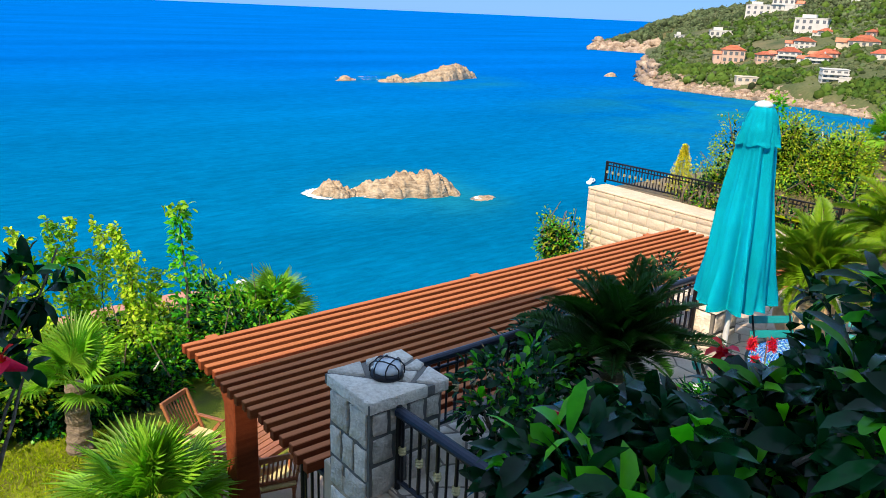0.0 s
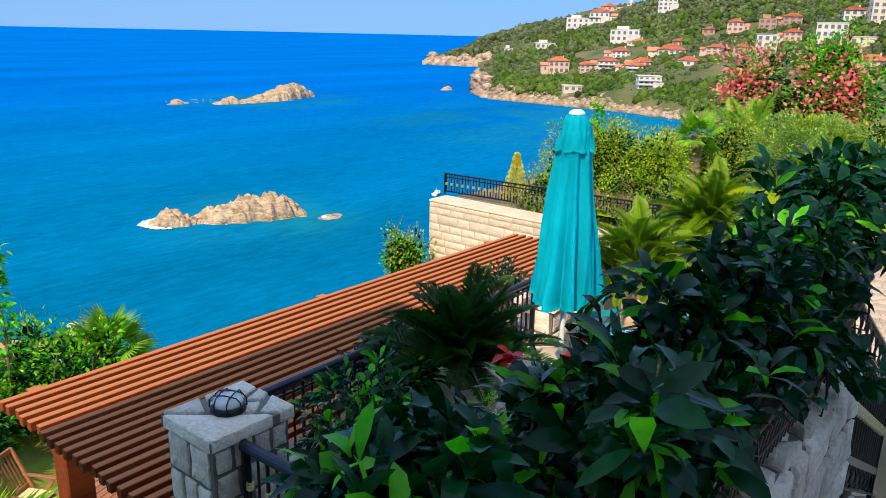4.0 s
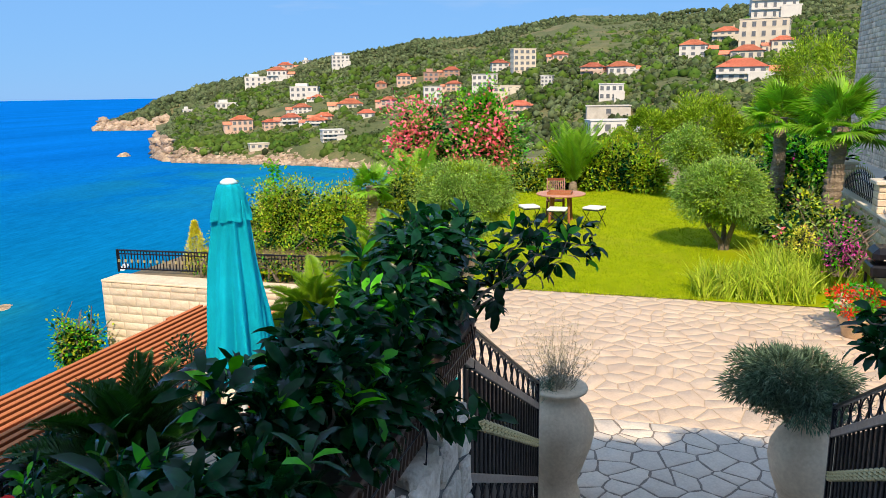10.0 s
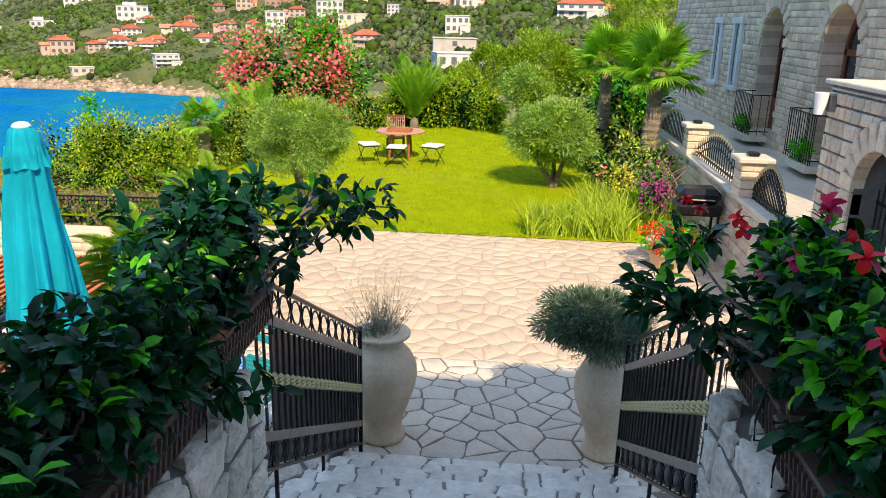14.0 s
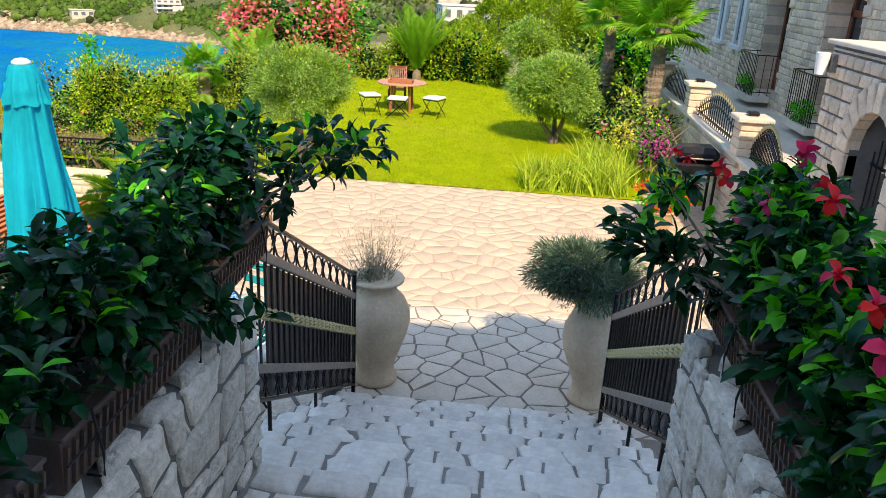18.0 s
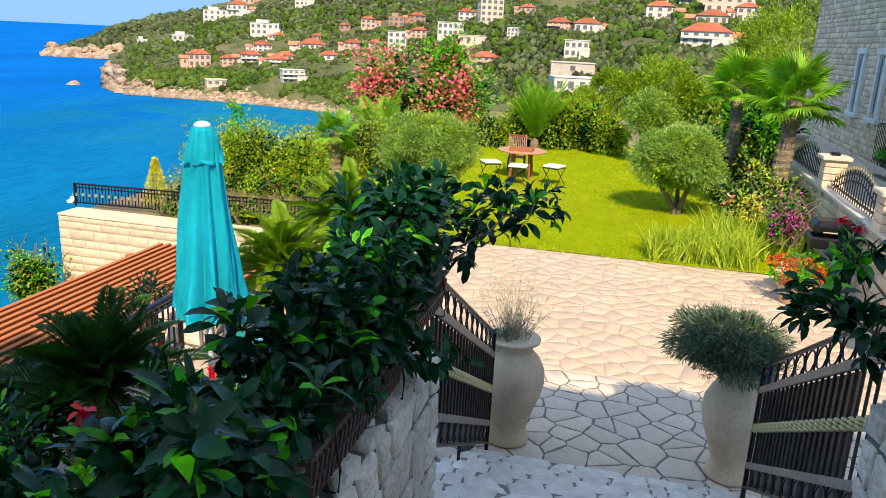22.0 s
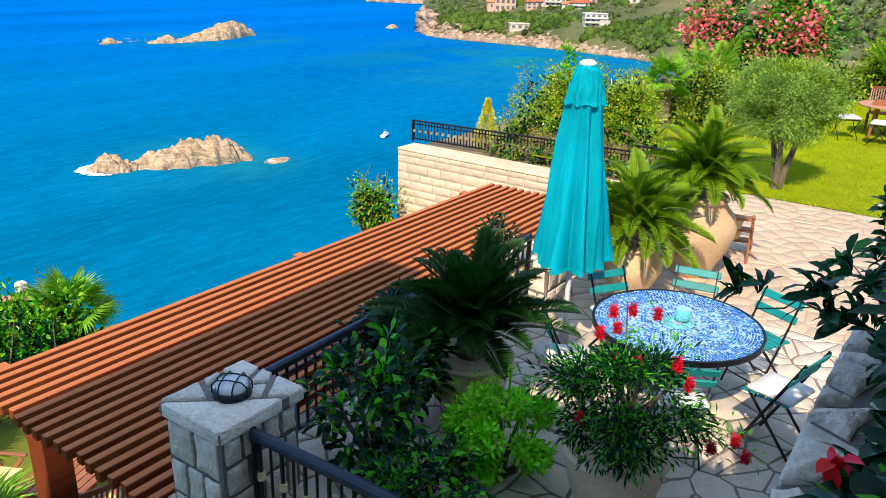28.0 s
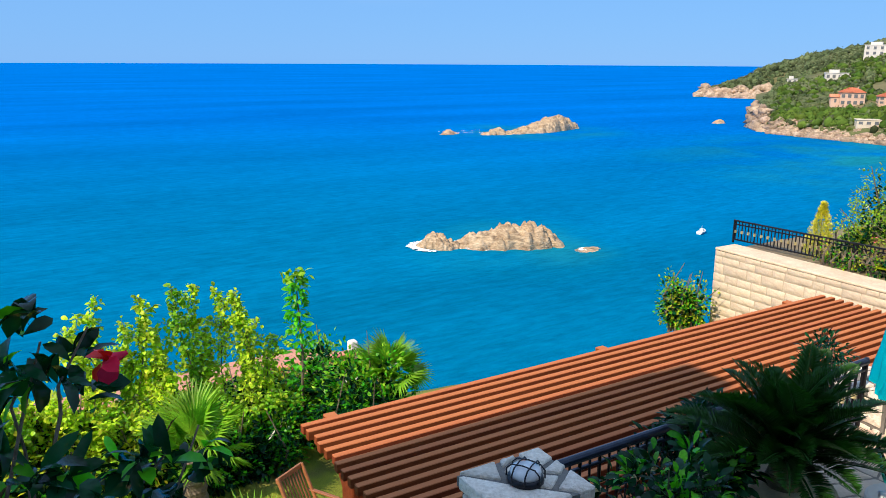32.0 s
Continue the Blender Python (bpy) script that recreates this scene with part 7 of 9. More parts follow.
TUB = [(0.20, 0.0), (0.22, 0.02), (0.30, 0.25), (0.345, 0.45), (0.355, 0.50), (0.345, 0.52), (0.315, 0.515), (0.30, 0.47), (0.02, 0.46)]
BIG = [(0.20, 0.0), (0.22, 0.03), (0.25, 0.12), (0.34, 0.30), (0.40, 0.48), (0.405, 0.58), (0.37, 0.70), (0.29, 0.80), (0.26, 0.84), (0.29, 0.88), (0.285, 0.905), (0.25, 0.90), (0.235, 0.85), (0.02, 0.84)]
pot(4.66, 3.44, [(r * 0.95, z * 1.0) for r, z in TUB], "terracotta_pale", "wide pale clay tub on the shaded terrace", "clay_tub")
feather_palm("cycad", "cycad coloured dark green for the shade, a dense rosette of stiff fronds", 4.66, 3.44, 0.45, 54, 0.86, 0.18, "leaf_cycad_shade", 81, 0.20, 0.12, 0.48, (16, 92), vee=0.7, pairs=60, width=0.022)
pot(7.70, 3.36, [(r * 0.82, z * 0.66) for r, z in BIG], "terracotta_warm", "round ochre clay pot weathered white, in the sun", "clay_pot")
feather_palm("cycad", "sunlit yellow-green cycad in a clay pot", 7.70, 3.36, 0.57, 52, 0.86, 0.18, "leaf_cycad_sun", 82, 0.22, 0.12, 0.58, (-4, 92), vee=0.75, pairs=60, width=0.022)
pot(8.84, 3.05, [(r * 1.12, z * 1.06) for r, z in BIG], "terracotta_warm", "large ochre clay jar weathered white", "clay_pot")
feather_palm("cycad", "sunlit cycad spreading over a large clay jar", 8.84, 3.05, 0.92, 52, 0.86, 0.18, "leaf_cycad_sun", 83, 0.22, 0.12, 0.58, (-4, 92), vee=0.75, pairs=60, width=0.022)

# bottlebrush in a wide tub
BX, BY = 4.22, 2.02
pot(BX, BY, [(r * 0.98, z * 0.98) for r, z in TUB], "terracotta_pale", "wide pale clay tub with a bottlebrush shrub", "clay_tub")


def shrub(name, label, x, y, z, radii, lumps, count, leaf, width, material, seed, stems=7, fine=True, category="shrub", droop=0.2, spread=0.38, foot=0.0, fresh_bright=None, wood="bark"):
    """A bush: stems that fork from one foot and leaves in uneven lumps."""
    r2 = np.random.default_rng(seed)
    p = thing(name, label, category, pose(x, y, z))
    c = np.array([0, 0, foot + radii[2]])
    for k in range(stems):
        e = unit(r2.normal(size=3)) * np.array(radii) * 0.7 + c
        m = e * 0.5 + r2.normal(size=3) * 0.06 * radii[0]
        part("stem", tube([(r2.normal() * 0.02, r2.normal() * 0.02, -0.05), tuple(m), tuple(e)], [0.012 + 0.02 * radii[2], 0.008 + 0.012 * radii[2], 0.004], 6), wood, p)
    P, D = crown_points(r2, c, radii, lumps, count, spread)
    P[:, 2] = np.maximum(P[:, 2], 0.02)
    if fresh_bright:
        f = r2.random(count) < 0.3
        leaf_part("young_leaves", leaves(P[f], D[f], leaf, width, r2, 0.2, droop, fine), fresh_bright, p)
        P, D = P[~f], D[~f]
    leaf_part("foliage", leaves(P, D, leaf, width, r2, 0.2, droop, fine), material, p)
    return p


bb = shrub("bottlebrush", "bottlebrush shrub with narrow leaves and red brush flowers", BX, BY, 0.44, (0.64, 0.62, 0.40), 34, 4300, 0.062, 0.014, "leaf_dark", 91, 18, False, spread=0.24, fresh_bright="leaf_fresh")
r2 = np.random.default_rng(92)
part("twig", tube([(0.0, 0.0, 0.3), (0.10, 0.05, 0.65), (0.16, 0.10, 0.98)], [0.010, 0.007, 0.004], 6), "bark", bb)
part("twig", tube([(0.0, -0.1, 0.3), (0.15, -0.35, 0.36), (0.20, -0.72, 0.16)], [0.010, 0.007, 0.004], 6), "bark", bb)
pp = np.concatenate([np.array([[0.10, 0.05, 0.62]]) + r2.normal(size=(140, 3)) * [0.07, 0.07, 0.16], np.array([[0.18, -0.5, 0.25]]) + r2.normal(size=(160, 3)) * [0.06, 0.14, 0.06]])
leaf_part("foliage", leaves(pp, unit(r2.normal(size=(300, 3)) + [0, 0, 0.4]), 0.055, 0.011, r2, 0.2, 0.2, False), "leaf_fresh", bb)
for k, (dx, dy, dz) in enumerate(((0.10, 0.16, 0.92), (0.16, 0.06, 0.94), (0.02, 0.20, 0.80), (0.10, 0.12, 0.82), (0.22, -0.08, 0.93), (0.0, 0.10, 0.66), (0.05, -0.04, 0.66), (0.10, -0.28, 0.70), (0.12, -0.36, 0.58), (-0.30, 0.14, 0.36), (0.20, -0.66, 0.26), (0.16, -0.74, 0.20), (-0.05, -0.58, 0.32))):
    n = 240
    a = r2.random(n) * 2 * math.pi
    ax = np.stack([np.cos(a), np.sin(a), r2.normal(size=n) * 0.35], 1)
    pts = np.array([dx, dy, dz]) + np.stack([np.zeros(n), np.zeros(n), (r2.random(n) - 0.5) * 0.075], 1)
    leaf_part("brush_flower", leaves(pts, ax, 0.034, 0.007, r2, 0.1, 0.05, False), "petal_red", bb)

shrub("lavender", "dense rounded lavender cushion that hides the pot's rim", 6.21, -1.32, 0.90, (0.46, 0.48, 0.30), 14, 10500, 0.06, 0.008, "leaf_lavender", 93, 12, False, "plant", 0.15, 0.36)
stonecrop = shrub("stonecrop", "lime green stonecrop with flat pale flower heads", 4.09, 2.79, 0.02, (0.44, 0.44, 0.36), 26, 4600, 0.052, 0.026, "leaf_stonecrop", 94, 20, True, "plant", 0.1, 0.22)
for k in range(22):
    a, rad = k * 2.4, 0.40 * math.sqrt((k + 0.5) / 22)
    top = np.array([rad * math.cos(a), rad * math.sin(a), 0.80 - rad * 0.55 + r2.uniform(-0.05, 0.04)])
    part("flower_stem", tube([tuple(top * [0.7, 0.7, 0.5]), tuple(top)], [0.006, 0.004], 5), "leaf_stonecrop", stonecrop)
    pts = top + r2.normal(size=(46, 3)) * [0.026, 0.026, 0.009]
    leaf_part("flower_head", leaves(pts, unit(r2.normal(size=(46, 3)) * [1, 1, 0.4] + [0, 0, 0.5]), 0.016, 0.012, r2, 0.1, 0.1, False), "leaf_lime", stonecrop)

shrub("umbrella_plant", "dark green umbrella plant leaning on the railing", 3.62, 3.58, 0.0, (0.46, 0.50, 0.52), 24, 600, 0.11, 0.046, "leaf_dark", 95, 12, True, spread=0.26, fresh_bright="leaf_fresh")
shrub("umbrella_plant", "dark green umbrella plant beside the clay tub", 4.15, 3.72, 0.05, (0.42, 0.36, 0.46), 16, 520, 0.11, 0.046, "leaf_dark", 96, 9, True, spread=0.26, fresh_bright="leaf_fresh")
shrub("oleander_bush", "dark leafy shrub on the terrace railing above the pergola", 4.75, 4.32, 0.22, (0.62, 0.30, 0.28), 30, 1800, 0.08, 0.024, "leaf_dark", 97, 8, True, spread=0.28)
shrub("small_bush", "low dark shrub at the railing's foot", 3.36, 2.90, 0.0, (0.34, 0.52, 0.33), 22, 1100, 0.07, 0.032, "leaf_dark", 98, 6, True, spread=0.3, fresh_bright="leaf_fresh")
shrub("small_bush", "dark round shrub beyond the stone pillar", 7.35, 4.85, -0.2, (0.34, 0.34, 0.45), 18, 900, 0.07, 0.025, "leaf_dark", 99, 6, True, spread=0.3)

# ---- terrace furniture ----
TX, TY = 5.75, 2.20
table = thing("mosaic_table", "round table, blue and white mosaic top, crossed iron legs", "table", pose(TX, TY, 0))
part("slab", lathe([(0.60, 0.705), (0.655, 0.712), (0.66, 0.738), (0.64, 0.741), (0.02, 0.741)], 64), "tile_grout", table)
part("edge_band", lathe([(0.652, 0.70), (0.668, 0.703), (0.668, 0.745), (0.652, 0.748), (0.645, 0.742), (0.645, 0.705)], 64), "iron", table)
r2 = np.random.default_rng(101)
tiles = {"tile_blue": [], "tile_white": [], "tile_aqua": []}
rr = 0.05
while rr < 0.635:
    n = max(6, int(2 * math.pi * rr / 0.026))
    for k in range(n):
        a = 2 * math.pi * (k + 0.5 * (int(rr * 40) % 2)) / n
        w = 0.45 * noise.noise((rr * 9 * math.cos(a), rr * 9 * math.sin(a), 3.1)) + 0.25 * math.sin(rr * 40) + r2.normal() * 0.55 + 0.06 + 0.22 * (rr < 0.4)
        m = "tile_aqua" if rr < 0.13 else ("tile_white" if w > 0.22 + 0.25 * (rr > 0.45) else "tile_blue")
        s = 0.0098 * r2.uniform(0.75, 1.05)
        ca, sa = math.cos(a), math.sin(a)
        q = [((rr + u * s) * ca - v * s * sa, (rr + u * s) * sa + v * s * ca) for u, v in ((-1, -1), (1, -0.9), (0.95, 1), (-0.9, 0.95))]
        V = np.array([(x, y, 0.7405) for x, y in q] + [(x, y, 0.7445) for x, y in q])
        tiles[m].append((V, [np.array([(0, 1, 5, 4), (1, 2, 6, 5), (2, 3, 7, 6), (3, 0, 4, 7), (4, 5, 6, 7)])]))
    rr += 0.0225
for m, sets in tiles.items():
    V, F = merge(sets)
    tagged(put("mosaic_tiles", raw("mosaic_tiles", V, F, m), table), kind="stuff")
for k in range(3):
    a = 2 * math.pi * k / 3 + 0.4
    part("leg", tube([(0.46 * math.cos(a), 0.46 * math.sin(a), 0.0), (0.05 * math.cos(a + 0.6), 0.05 * math.sin(a + 0.6), 0.36), (-0.42 * math.cos(a), -0.42 * math.sin(a), 0.70)], 0.011, 8), "iron", table)
part("ring_brace", lathe([(0.085, 0.345), (0.10, 0.35), (0.10, 0.37), (0.085, 0.375)], 24), "iron", table)


def mosaic_glass(x, y, z):
    c = thing("candle_glass", "turquoise mosaic candle glass on the round table", "candle holder", pose(x, y, z))
    part("glass", lathe([(0.035, 0.0), (0.05, 0.01), (0.062, 0.05), (0.058, 0.085), (0.05, 0.10), (0.046, 0.10), (0.05, 0.06), (0.01, 0.02)], 24), "tile_aqua", c, smooth=True)
    part("rim", lathe([(0.047, 0.096), (0.054, 0.098), (0.054, 0.106), (0.047, 0.107)], 24), "tile_white", c)
    for k in range(3):
        for j in range(14):
            a = 2 * math.pi * (j + 0.5 * (k % 2)) / 14
            r0 = 0.060 + 0.003 * (k == 1)
            part("tessera", box(-0.008, 0.008, -0.003, 0.003, -0.009, 0.009, 0.002), "tile_white" if (j + k) % 2 else "tile_aqua", c, m=Matrix.Translation((r0 * math.cos(a), r0 * math.sin(a), 0.03 + k * 0.022)) @ Matrix.Rotation(a + math.pi / 2, 4, "Z"))


mosaic_glass(5.80, 2.18, 0.745)


def bistro_chair(m, label, cushion=True, slats="teal_paint"):
    """A folding bistro chair: crossed flat iron legs, wooden slats; the back is at -x."""
    c = thing("bistro_chair", label, "chair", m, "bistro chairs round the table")
    for s in (-1, 1):
        part("rear_leg", beam((-0.20, s * 0.175, 0.83), (0.20, s * 0.175, 0.0), 0.010, 0.024, 0.003), "iron", c)
        part("front_leg", beam((0.18, s * 0.155, 0.45), (-0.22, s * 0.155, 0.0), 0.010, 0.024, 0.003), "iron", c)
    part("stretcher", rod((0.155, -0.175, 0.10), (0.155, 0.175, 0.10), 0.007, None, 6), "iron", c)
    part("stretcher", rod((-0.165, -0.155, 0.06), (-0.165, 0.155, 0.06), 0.007, None, 6), "iron", c)
    for z in (0.66, 0.775):
        x = -0.20 + (0.83 - z) * 0.48 - 0.012
        part("back_slat", box(-0.009, 0.009, -0.205, 0.205, -0.034, 0.034, 0.006, Matrix.Translation((x, 0, z)) @ Matrix.Rotation(radians(-24), 4, "Y")), slats, c)
    for k in range(6):
        x = -0.13 + k * 0.062
        part("seat_slat", box(x, x + 0.045, -0.185, 0.185, 0.448, 0.464, 0.004), slats, c)
    if cushion:
        bm = box(-0.16, 0.20, -0.18, 0.18, 0.464, 0.50, 0.015)
        bmesh.ops.subdivide_edges(bm, edges=[e for e in bm.edges if e.calc_length() > 0.2], cuts=4, use_grid_fill=True)
        for v in bm.verts:
            if v.co.z > 0.49:
                v.co.z += 0.02 * (1 - (v.co.x / 0.2) ** 2) * (1 - (v.co.y / 0.2) ** 2)
        part("cushion", bm, "cushion", c, "white seat cushion", smooth=True)
    return c


def facing(x, y, out):
    """A chair whose seat looks at the table; x, y: its back's place."""
    a = math.degrees(math.atan2(TY - y, TX - x)) + out
    r = radians(a)
    return pose(x + 0.2 * math.cos(r), y + 0.2 * math.sin(r), 0, 0, 0, a)


bistro_chair(facing(6.86, 2.40, 0), "teal slatted folding bistro chair in the sun", False)
bistro_chair(facing(6.72, 1.62, 6), "teal slatted folding bistro chair in the sun", False)
bistro_chair(facing(6.28, 3.05, 0), "teal slatted folding bistro chair beside the umbrella pole", True)
bistro_chair(facing(5.02, 3.00, -8), "teal slatted folding bistro chair with a white cushion in the shade", True)
bistro_chair(facing(4.95, 1.82, 5), "teal slatted folding bistro chair with a white cushion behind the bottlebrush", True)
bistro_chair(facing(5.62, 1.14, -8), "teal slatted folding bistro chair with a white cushion beside the wall", True)

# closed umbrella
UX, UY = 5.97, 3.27
umb = thing("garden_umbrella", "closed turquoise garden umbrella on a white pole", "umbrella", pose(UX, UY, 0))
part("pole", rod((0, 0, 0.06), (0, 0, 2.50), 0.024, None, 14), "pole_paint", umb)
part("base_plate", lathe([(0.25, 0.0), (0.25, 0.05), (0.23, 0.06), (0.05, 0.07), (0.045, 0.25), (0.03, 0.26)], 28), "concrete", umb)


def drape(z0, z1, r0, r1, folds, depth, seed, sides=96, rows=26, power=1.0):
    bm = bmesh.new()
    rings = []
    for j in range(rows + 1):
        s = j / rows
        z = z0 + (z1 - z0) * s
        r = r0 + (r1 - r0) * s ** power
        ring = []
        for i in range(sides):
            a = 2 * math.pi * i / sides
            fold = depth * (0.35 + 0.65 * s) * (0.9 * (0.64 - abs(math.sin(0.5 * folds * a + 0.5 * math.sin(2 * s + seed)))) + 0.35 * math.cos((folds + 3) * a + seed + 1.5 * s))
            hem = (0.010 * math.cos(folds * a + seed)) * (s > 0.98)
            rr = r * (1 + fold + 0.10 * noise.noise((math.cos(a) * 1.4, math.sin(a) * 1.4, s * 3 + seed)))
            ring.append(bm.verts.new((rr * math.cos(a), rr * math.sin(a), z + hem)))
        rings.append(ring)
    for p, q in zip(rings, rings[1:]):
        for i in range(sides):
            bm.faces.new((p[i], p[(i + 1) % sides], q[(i + 1) % sides], q[i]))
    bm.faces.new(rings[0])
    bmesh.ops.solidify(bm, geom=bm.faces[:], thickness=0.004)
    return bm


part("canopy", drape(2.50, 0.92, 0.120, 0.274, 8, 0.55, 1.0, 160, power=0.95), "canvas", umb, smooth=True)
part("vent_flap", drape(2.645, 2.33, 0.06, 0.165, 8, 0.22, 2.0, rows=14, power=0.5), "canvas", umb, smooth=True)
part("finial_cap", lathe([(0.075, 2.635), (0.07, 2.655), (0.045, 2.675), (0.012, 2.682)], 24), "canvas_cap", umb, smooth=True)
for k in range(8):
    a = 2 * math.pi * k / 8
    part("rib", rod((0.03 * math.cos(a), 0.03 * math.sin(a), 2.45), (0.13 * math.cos(a), 0.13 * math.sin(a), 1.0), 0.006, None, 5), "pole_paint", umb)


def plant_stand(x, y, turn):
    s = thing("plant_stand", "small stepped wooden plant stand with pots", "stand", pose(x, y, 0, 0, 0, turn))
    for k in range(3):
        part("shelf", box(-0.35, 0.35, -0.28 + k * 0.19, -0.10 + k * 0.19, 0.14 + k * 0.2, 0.165 + k * 0.2, 0.004), "furniture_wood", s)
    for e in (-0.33, 0.33):
        part("side_rail", beam((e, -0.26, 0.02), (e, 0.30, 0.62), 0.03, 0.05, 0.004), "furniture_wood", s)
        part("leg", beam((e, 0.28, 0.0), (e, 0.22, 0.58), 0.03, 0.04, 0.004), "furniture_wood", s)
        part("leg", beam((e, -0.24, 0.0), (e, -0.24, 0.15), 0.03, 0.04, 0.004), "furniture_wood", s)


plant_stand(9.75, 2.95, 100)
for k, (dx, dy, z) in enumerate(((9.92, 2.85, 0.17), (9.74, 3.05, 0.37), (9.72, 2.80, 0.37))):
    ob = thing("flower_pot", "small pale pot on the wooden plant stand", "pot", pose(dx, dy, z))
    part("body", lathe([(0.05, 0), (0.075, 0.11), (0.08, 0.125), (0.07, 0.125), (0.01, 0.11)], 18), "terracotta_pale", ob, smooth=True)

# ---- garden beyond the patio ----


def olive(x, y, label, trunk_h, radii, count, seed, lean=(0, 0), leaf=0.05, material="leaf_olive", wood="bark"):
    """An old clipped olive: forked twisting trunks and a dense crown of small leaves."""
    r2 = np.random.default_rng(seed)
    t = thing("olive_tree", label, "tree", pose(x, y, 0))
    c = np.array([lean[0], lean[1], trunk_h + radii[2] * 0.9])
    trunk = bmesh.new()
    for k in range(3):
        a = k * 2.1 + seed
        e = c + np.array([math.cos(a) * radii[0] * 0.45, math.sin(a) * radii[1] * 0.45, -radii[2] * 0.15])
        m = e * 0.5 + r2.normal(size=3) * 0.05
        add_tube(trunk, [(0.03 * math.cos(a), 0.03 * math.sin(a), -0.05), (0.07 * math.cos(a), 0.07 * math.sin(a), trunk_h * 0.3), tuple(m), tuple(e)], [0.085, 0.06, 0.045, 0.02], 8)
    part("trunk", trunk, wood, t)
    for k in range(10):
        e = c + unit(r2.normal(size=3)) * np.array(radii) * 0.75
        s = c * 0.75 + r2.normal(size=3) * 0.05
        part("limb", tube([tuple(s), tuple((s + e) / 2 + r2.normal(size=3) * 0.04), tuple(e)], [0.028, 0.018, 0.006], 6), wood, t)
    P, D = crown_points(r2, c, radii, 90, count, 0.26, 0.55)
    Q, E = crown_points(r2, c, [q * 0.80 for q in radii], 40, count // 5, 0.34, 0.3)
    leaf_part("inner_foliage", leaves(Q, E, leaf * 1.6, leaf * 0.6, r2, 0.1, 0.1, False), "leaf_pine", t)
    leaf_part("crown", leaves(P, D, leaf, leaf * 0.36, r2, 0.15, 0.1, False), material, t)
    return t


olive(17.05, -1.45, "round silvery clipped olive tree on the lawn", 0.48, (1.10, 1.10, 0.80), 36000, 201, (-0.05, 0.08), 0.058)
olive(13.55, 3.18, "silvery olive tree with a leaning forked trunk beside the lawn", 0.74, (0.95, 1.06, 0.80), 36000, 202, (0.05, 0.05), 0.048)
olive(24.0, -0.75, "olive tree with a pale trunk beyond the lawn", 0.85, (0.95, 0.95, 0.80), 9000, 203, (0, -0.1), 0.08)


def hedge(name, label, x0, x1, y0, y1, z0, top, count, leaf, material, seed, second=None, lump=0.75, flowers=None):
    """A loose hedge: many leafy mounds side by side with twigs inside."""
    r2 = np.random.default_rng(seed)
    h = thing(name, label, "hedge")
    n = max(4, int((x1 - x0 + 0.6) * (y1 - y0 + 0.6) / (lump * lump) * 1.1))
    P, D = [], []
    for k in range(n):
        cx, cy = r2.uniform(x0, x1), r2.uniform(y0, y1)
        tz = z0 + (top - z0) * r2.uniform(0.55, 1.18)
        rad = np.array([lump * r2.uniform(0.7, 1.1), lump * r2.uniform(0.7, 1.1), (tz - z0) / 2])
        p, d = crown_points(r2, (cx, cy, (tz + z0) / 2), rad, 14, count // n, 0.45, 0.6)
        P.append(p)
        D.append(d)
        part("stem", tube([(cx, cy, z0 - 0.1), (cx + r2.normal() * 0.1, cy + r2.normal() * 0.1, (z0 + tz) / 2), (cx + r2.normal() * 0.2, cy + r2.normal() * 0.2, tz * 0.9)], [0.03, 0.02, 0.006], 6), "bark", h)
    P, D = np.concatenate(P), np.concatenate(D)
    # near-black inner leaves: shade inside the hedge painted as leaf colour
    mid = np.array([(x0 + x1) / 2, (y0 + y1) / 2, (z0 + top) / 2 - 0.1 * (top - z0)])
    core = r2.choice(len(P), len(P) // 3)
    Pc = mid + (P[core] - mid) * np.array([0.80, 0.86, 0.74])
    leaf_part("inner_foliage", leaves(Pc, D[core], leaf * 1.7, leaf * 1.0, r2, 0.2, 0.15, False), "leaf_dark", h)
    pick = r2.random(len(P)) < (0.4 if second else 0.0)
    leaf_part("foliage", leaves(P[~pick], D[~pick], leaf, leaf * 0.6, r2, 0.2, 0.15, False), material, h)
    if second:
        leaf_part("young_growth", leaves(P[pick], D[pick], leaf, leaf * 0.6, r2, 0.2, 0.15, False), second, h)
    if flowers:
        m, nf, size = flowers
        score = P[:, 2] * 0.5 - P[:, 0] * 0.4 + r2.normal(size=len(P)) * 0.6
        idx = np.argsort(-score)[:len(P) // 3]
        centres = P[r2.choice(idx, nf // 6)]
        pts = centres[r2.integers(0, len(centres), nf)] + r2.normal(size=(nf, 3)) * size * 1.1 - np.array([0.12, 0, 0])
        leaf_part("blossom", leaves(pts, unit(r2.normal(size=(nf, 3)) + np.array([-0.7, 0, 0.5])), size, size * 0.8, r2, 0.2, 0.2, False), m, h)
    return h


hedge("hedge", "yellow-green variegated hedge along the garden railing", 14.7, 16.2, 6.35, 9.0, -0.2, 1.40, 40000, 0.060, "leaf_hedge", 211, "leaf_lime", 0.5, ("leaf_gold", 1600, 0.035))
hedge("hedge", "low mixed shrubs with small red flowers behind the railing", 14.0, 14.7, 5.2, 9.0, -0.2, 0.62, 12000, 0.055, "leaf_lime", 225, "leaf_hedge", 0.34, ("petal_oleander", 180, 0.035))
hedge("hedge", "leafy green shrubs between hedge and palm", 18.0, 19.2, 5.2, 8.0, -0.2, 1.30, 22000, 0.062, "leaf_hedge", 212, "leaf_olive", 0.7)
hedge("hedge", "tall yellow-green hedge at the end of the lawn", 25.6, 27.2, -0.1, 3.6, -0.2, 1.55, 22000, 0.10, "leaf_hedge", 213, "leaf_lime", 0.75)
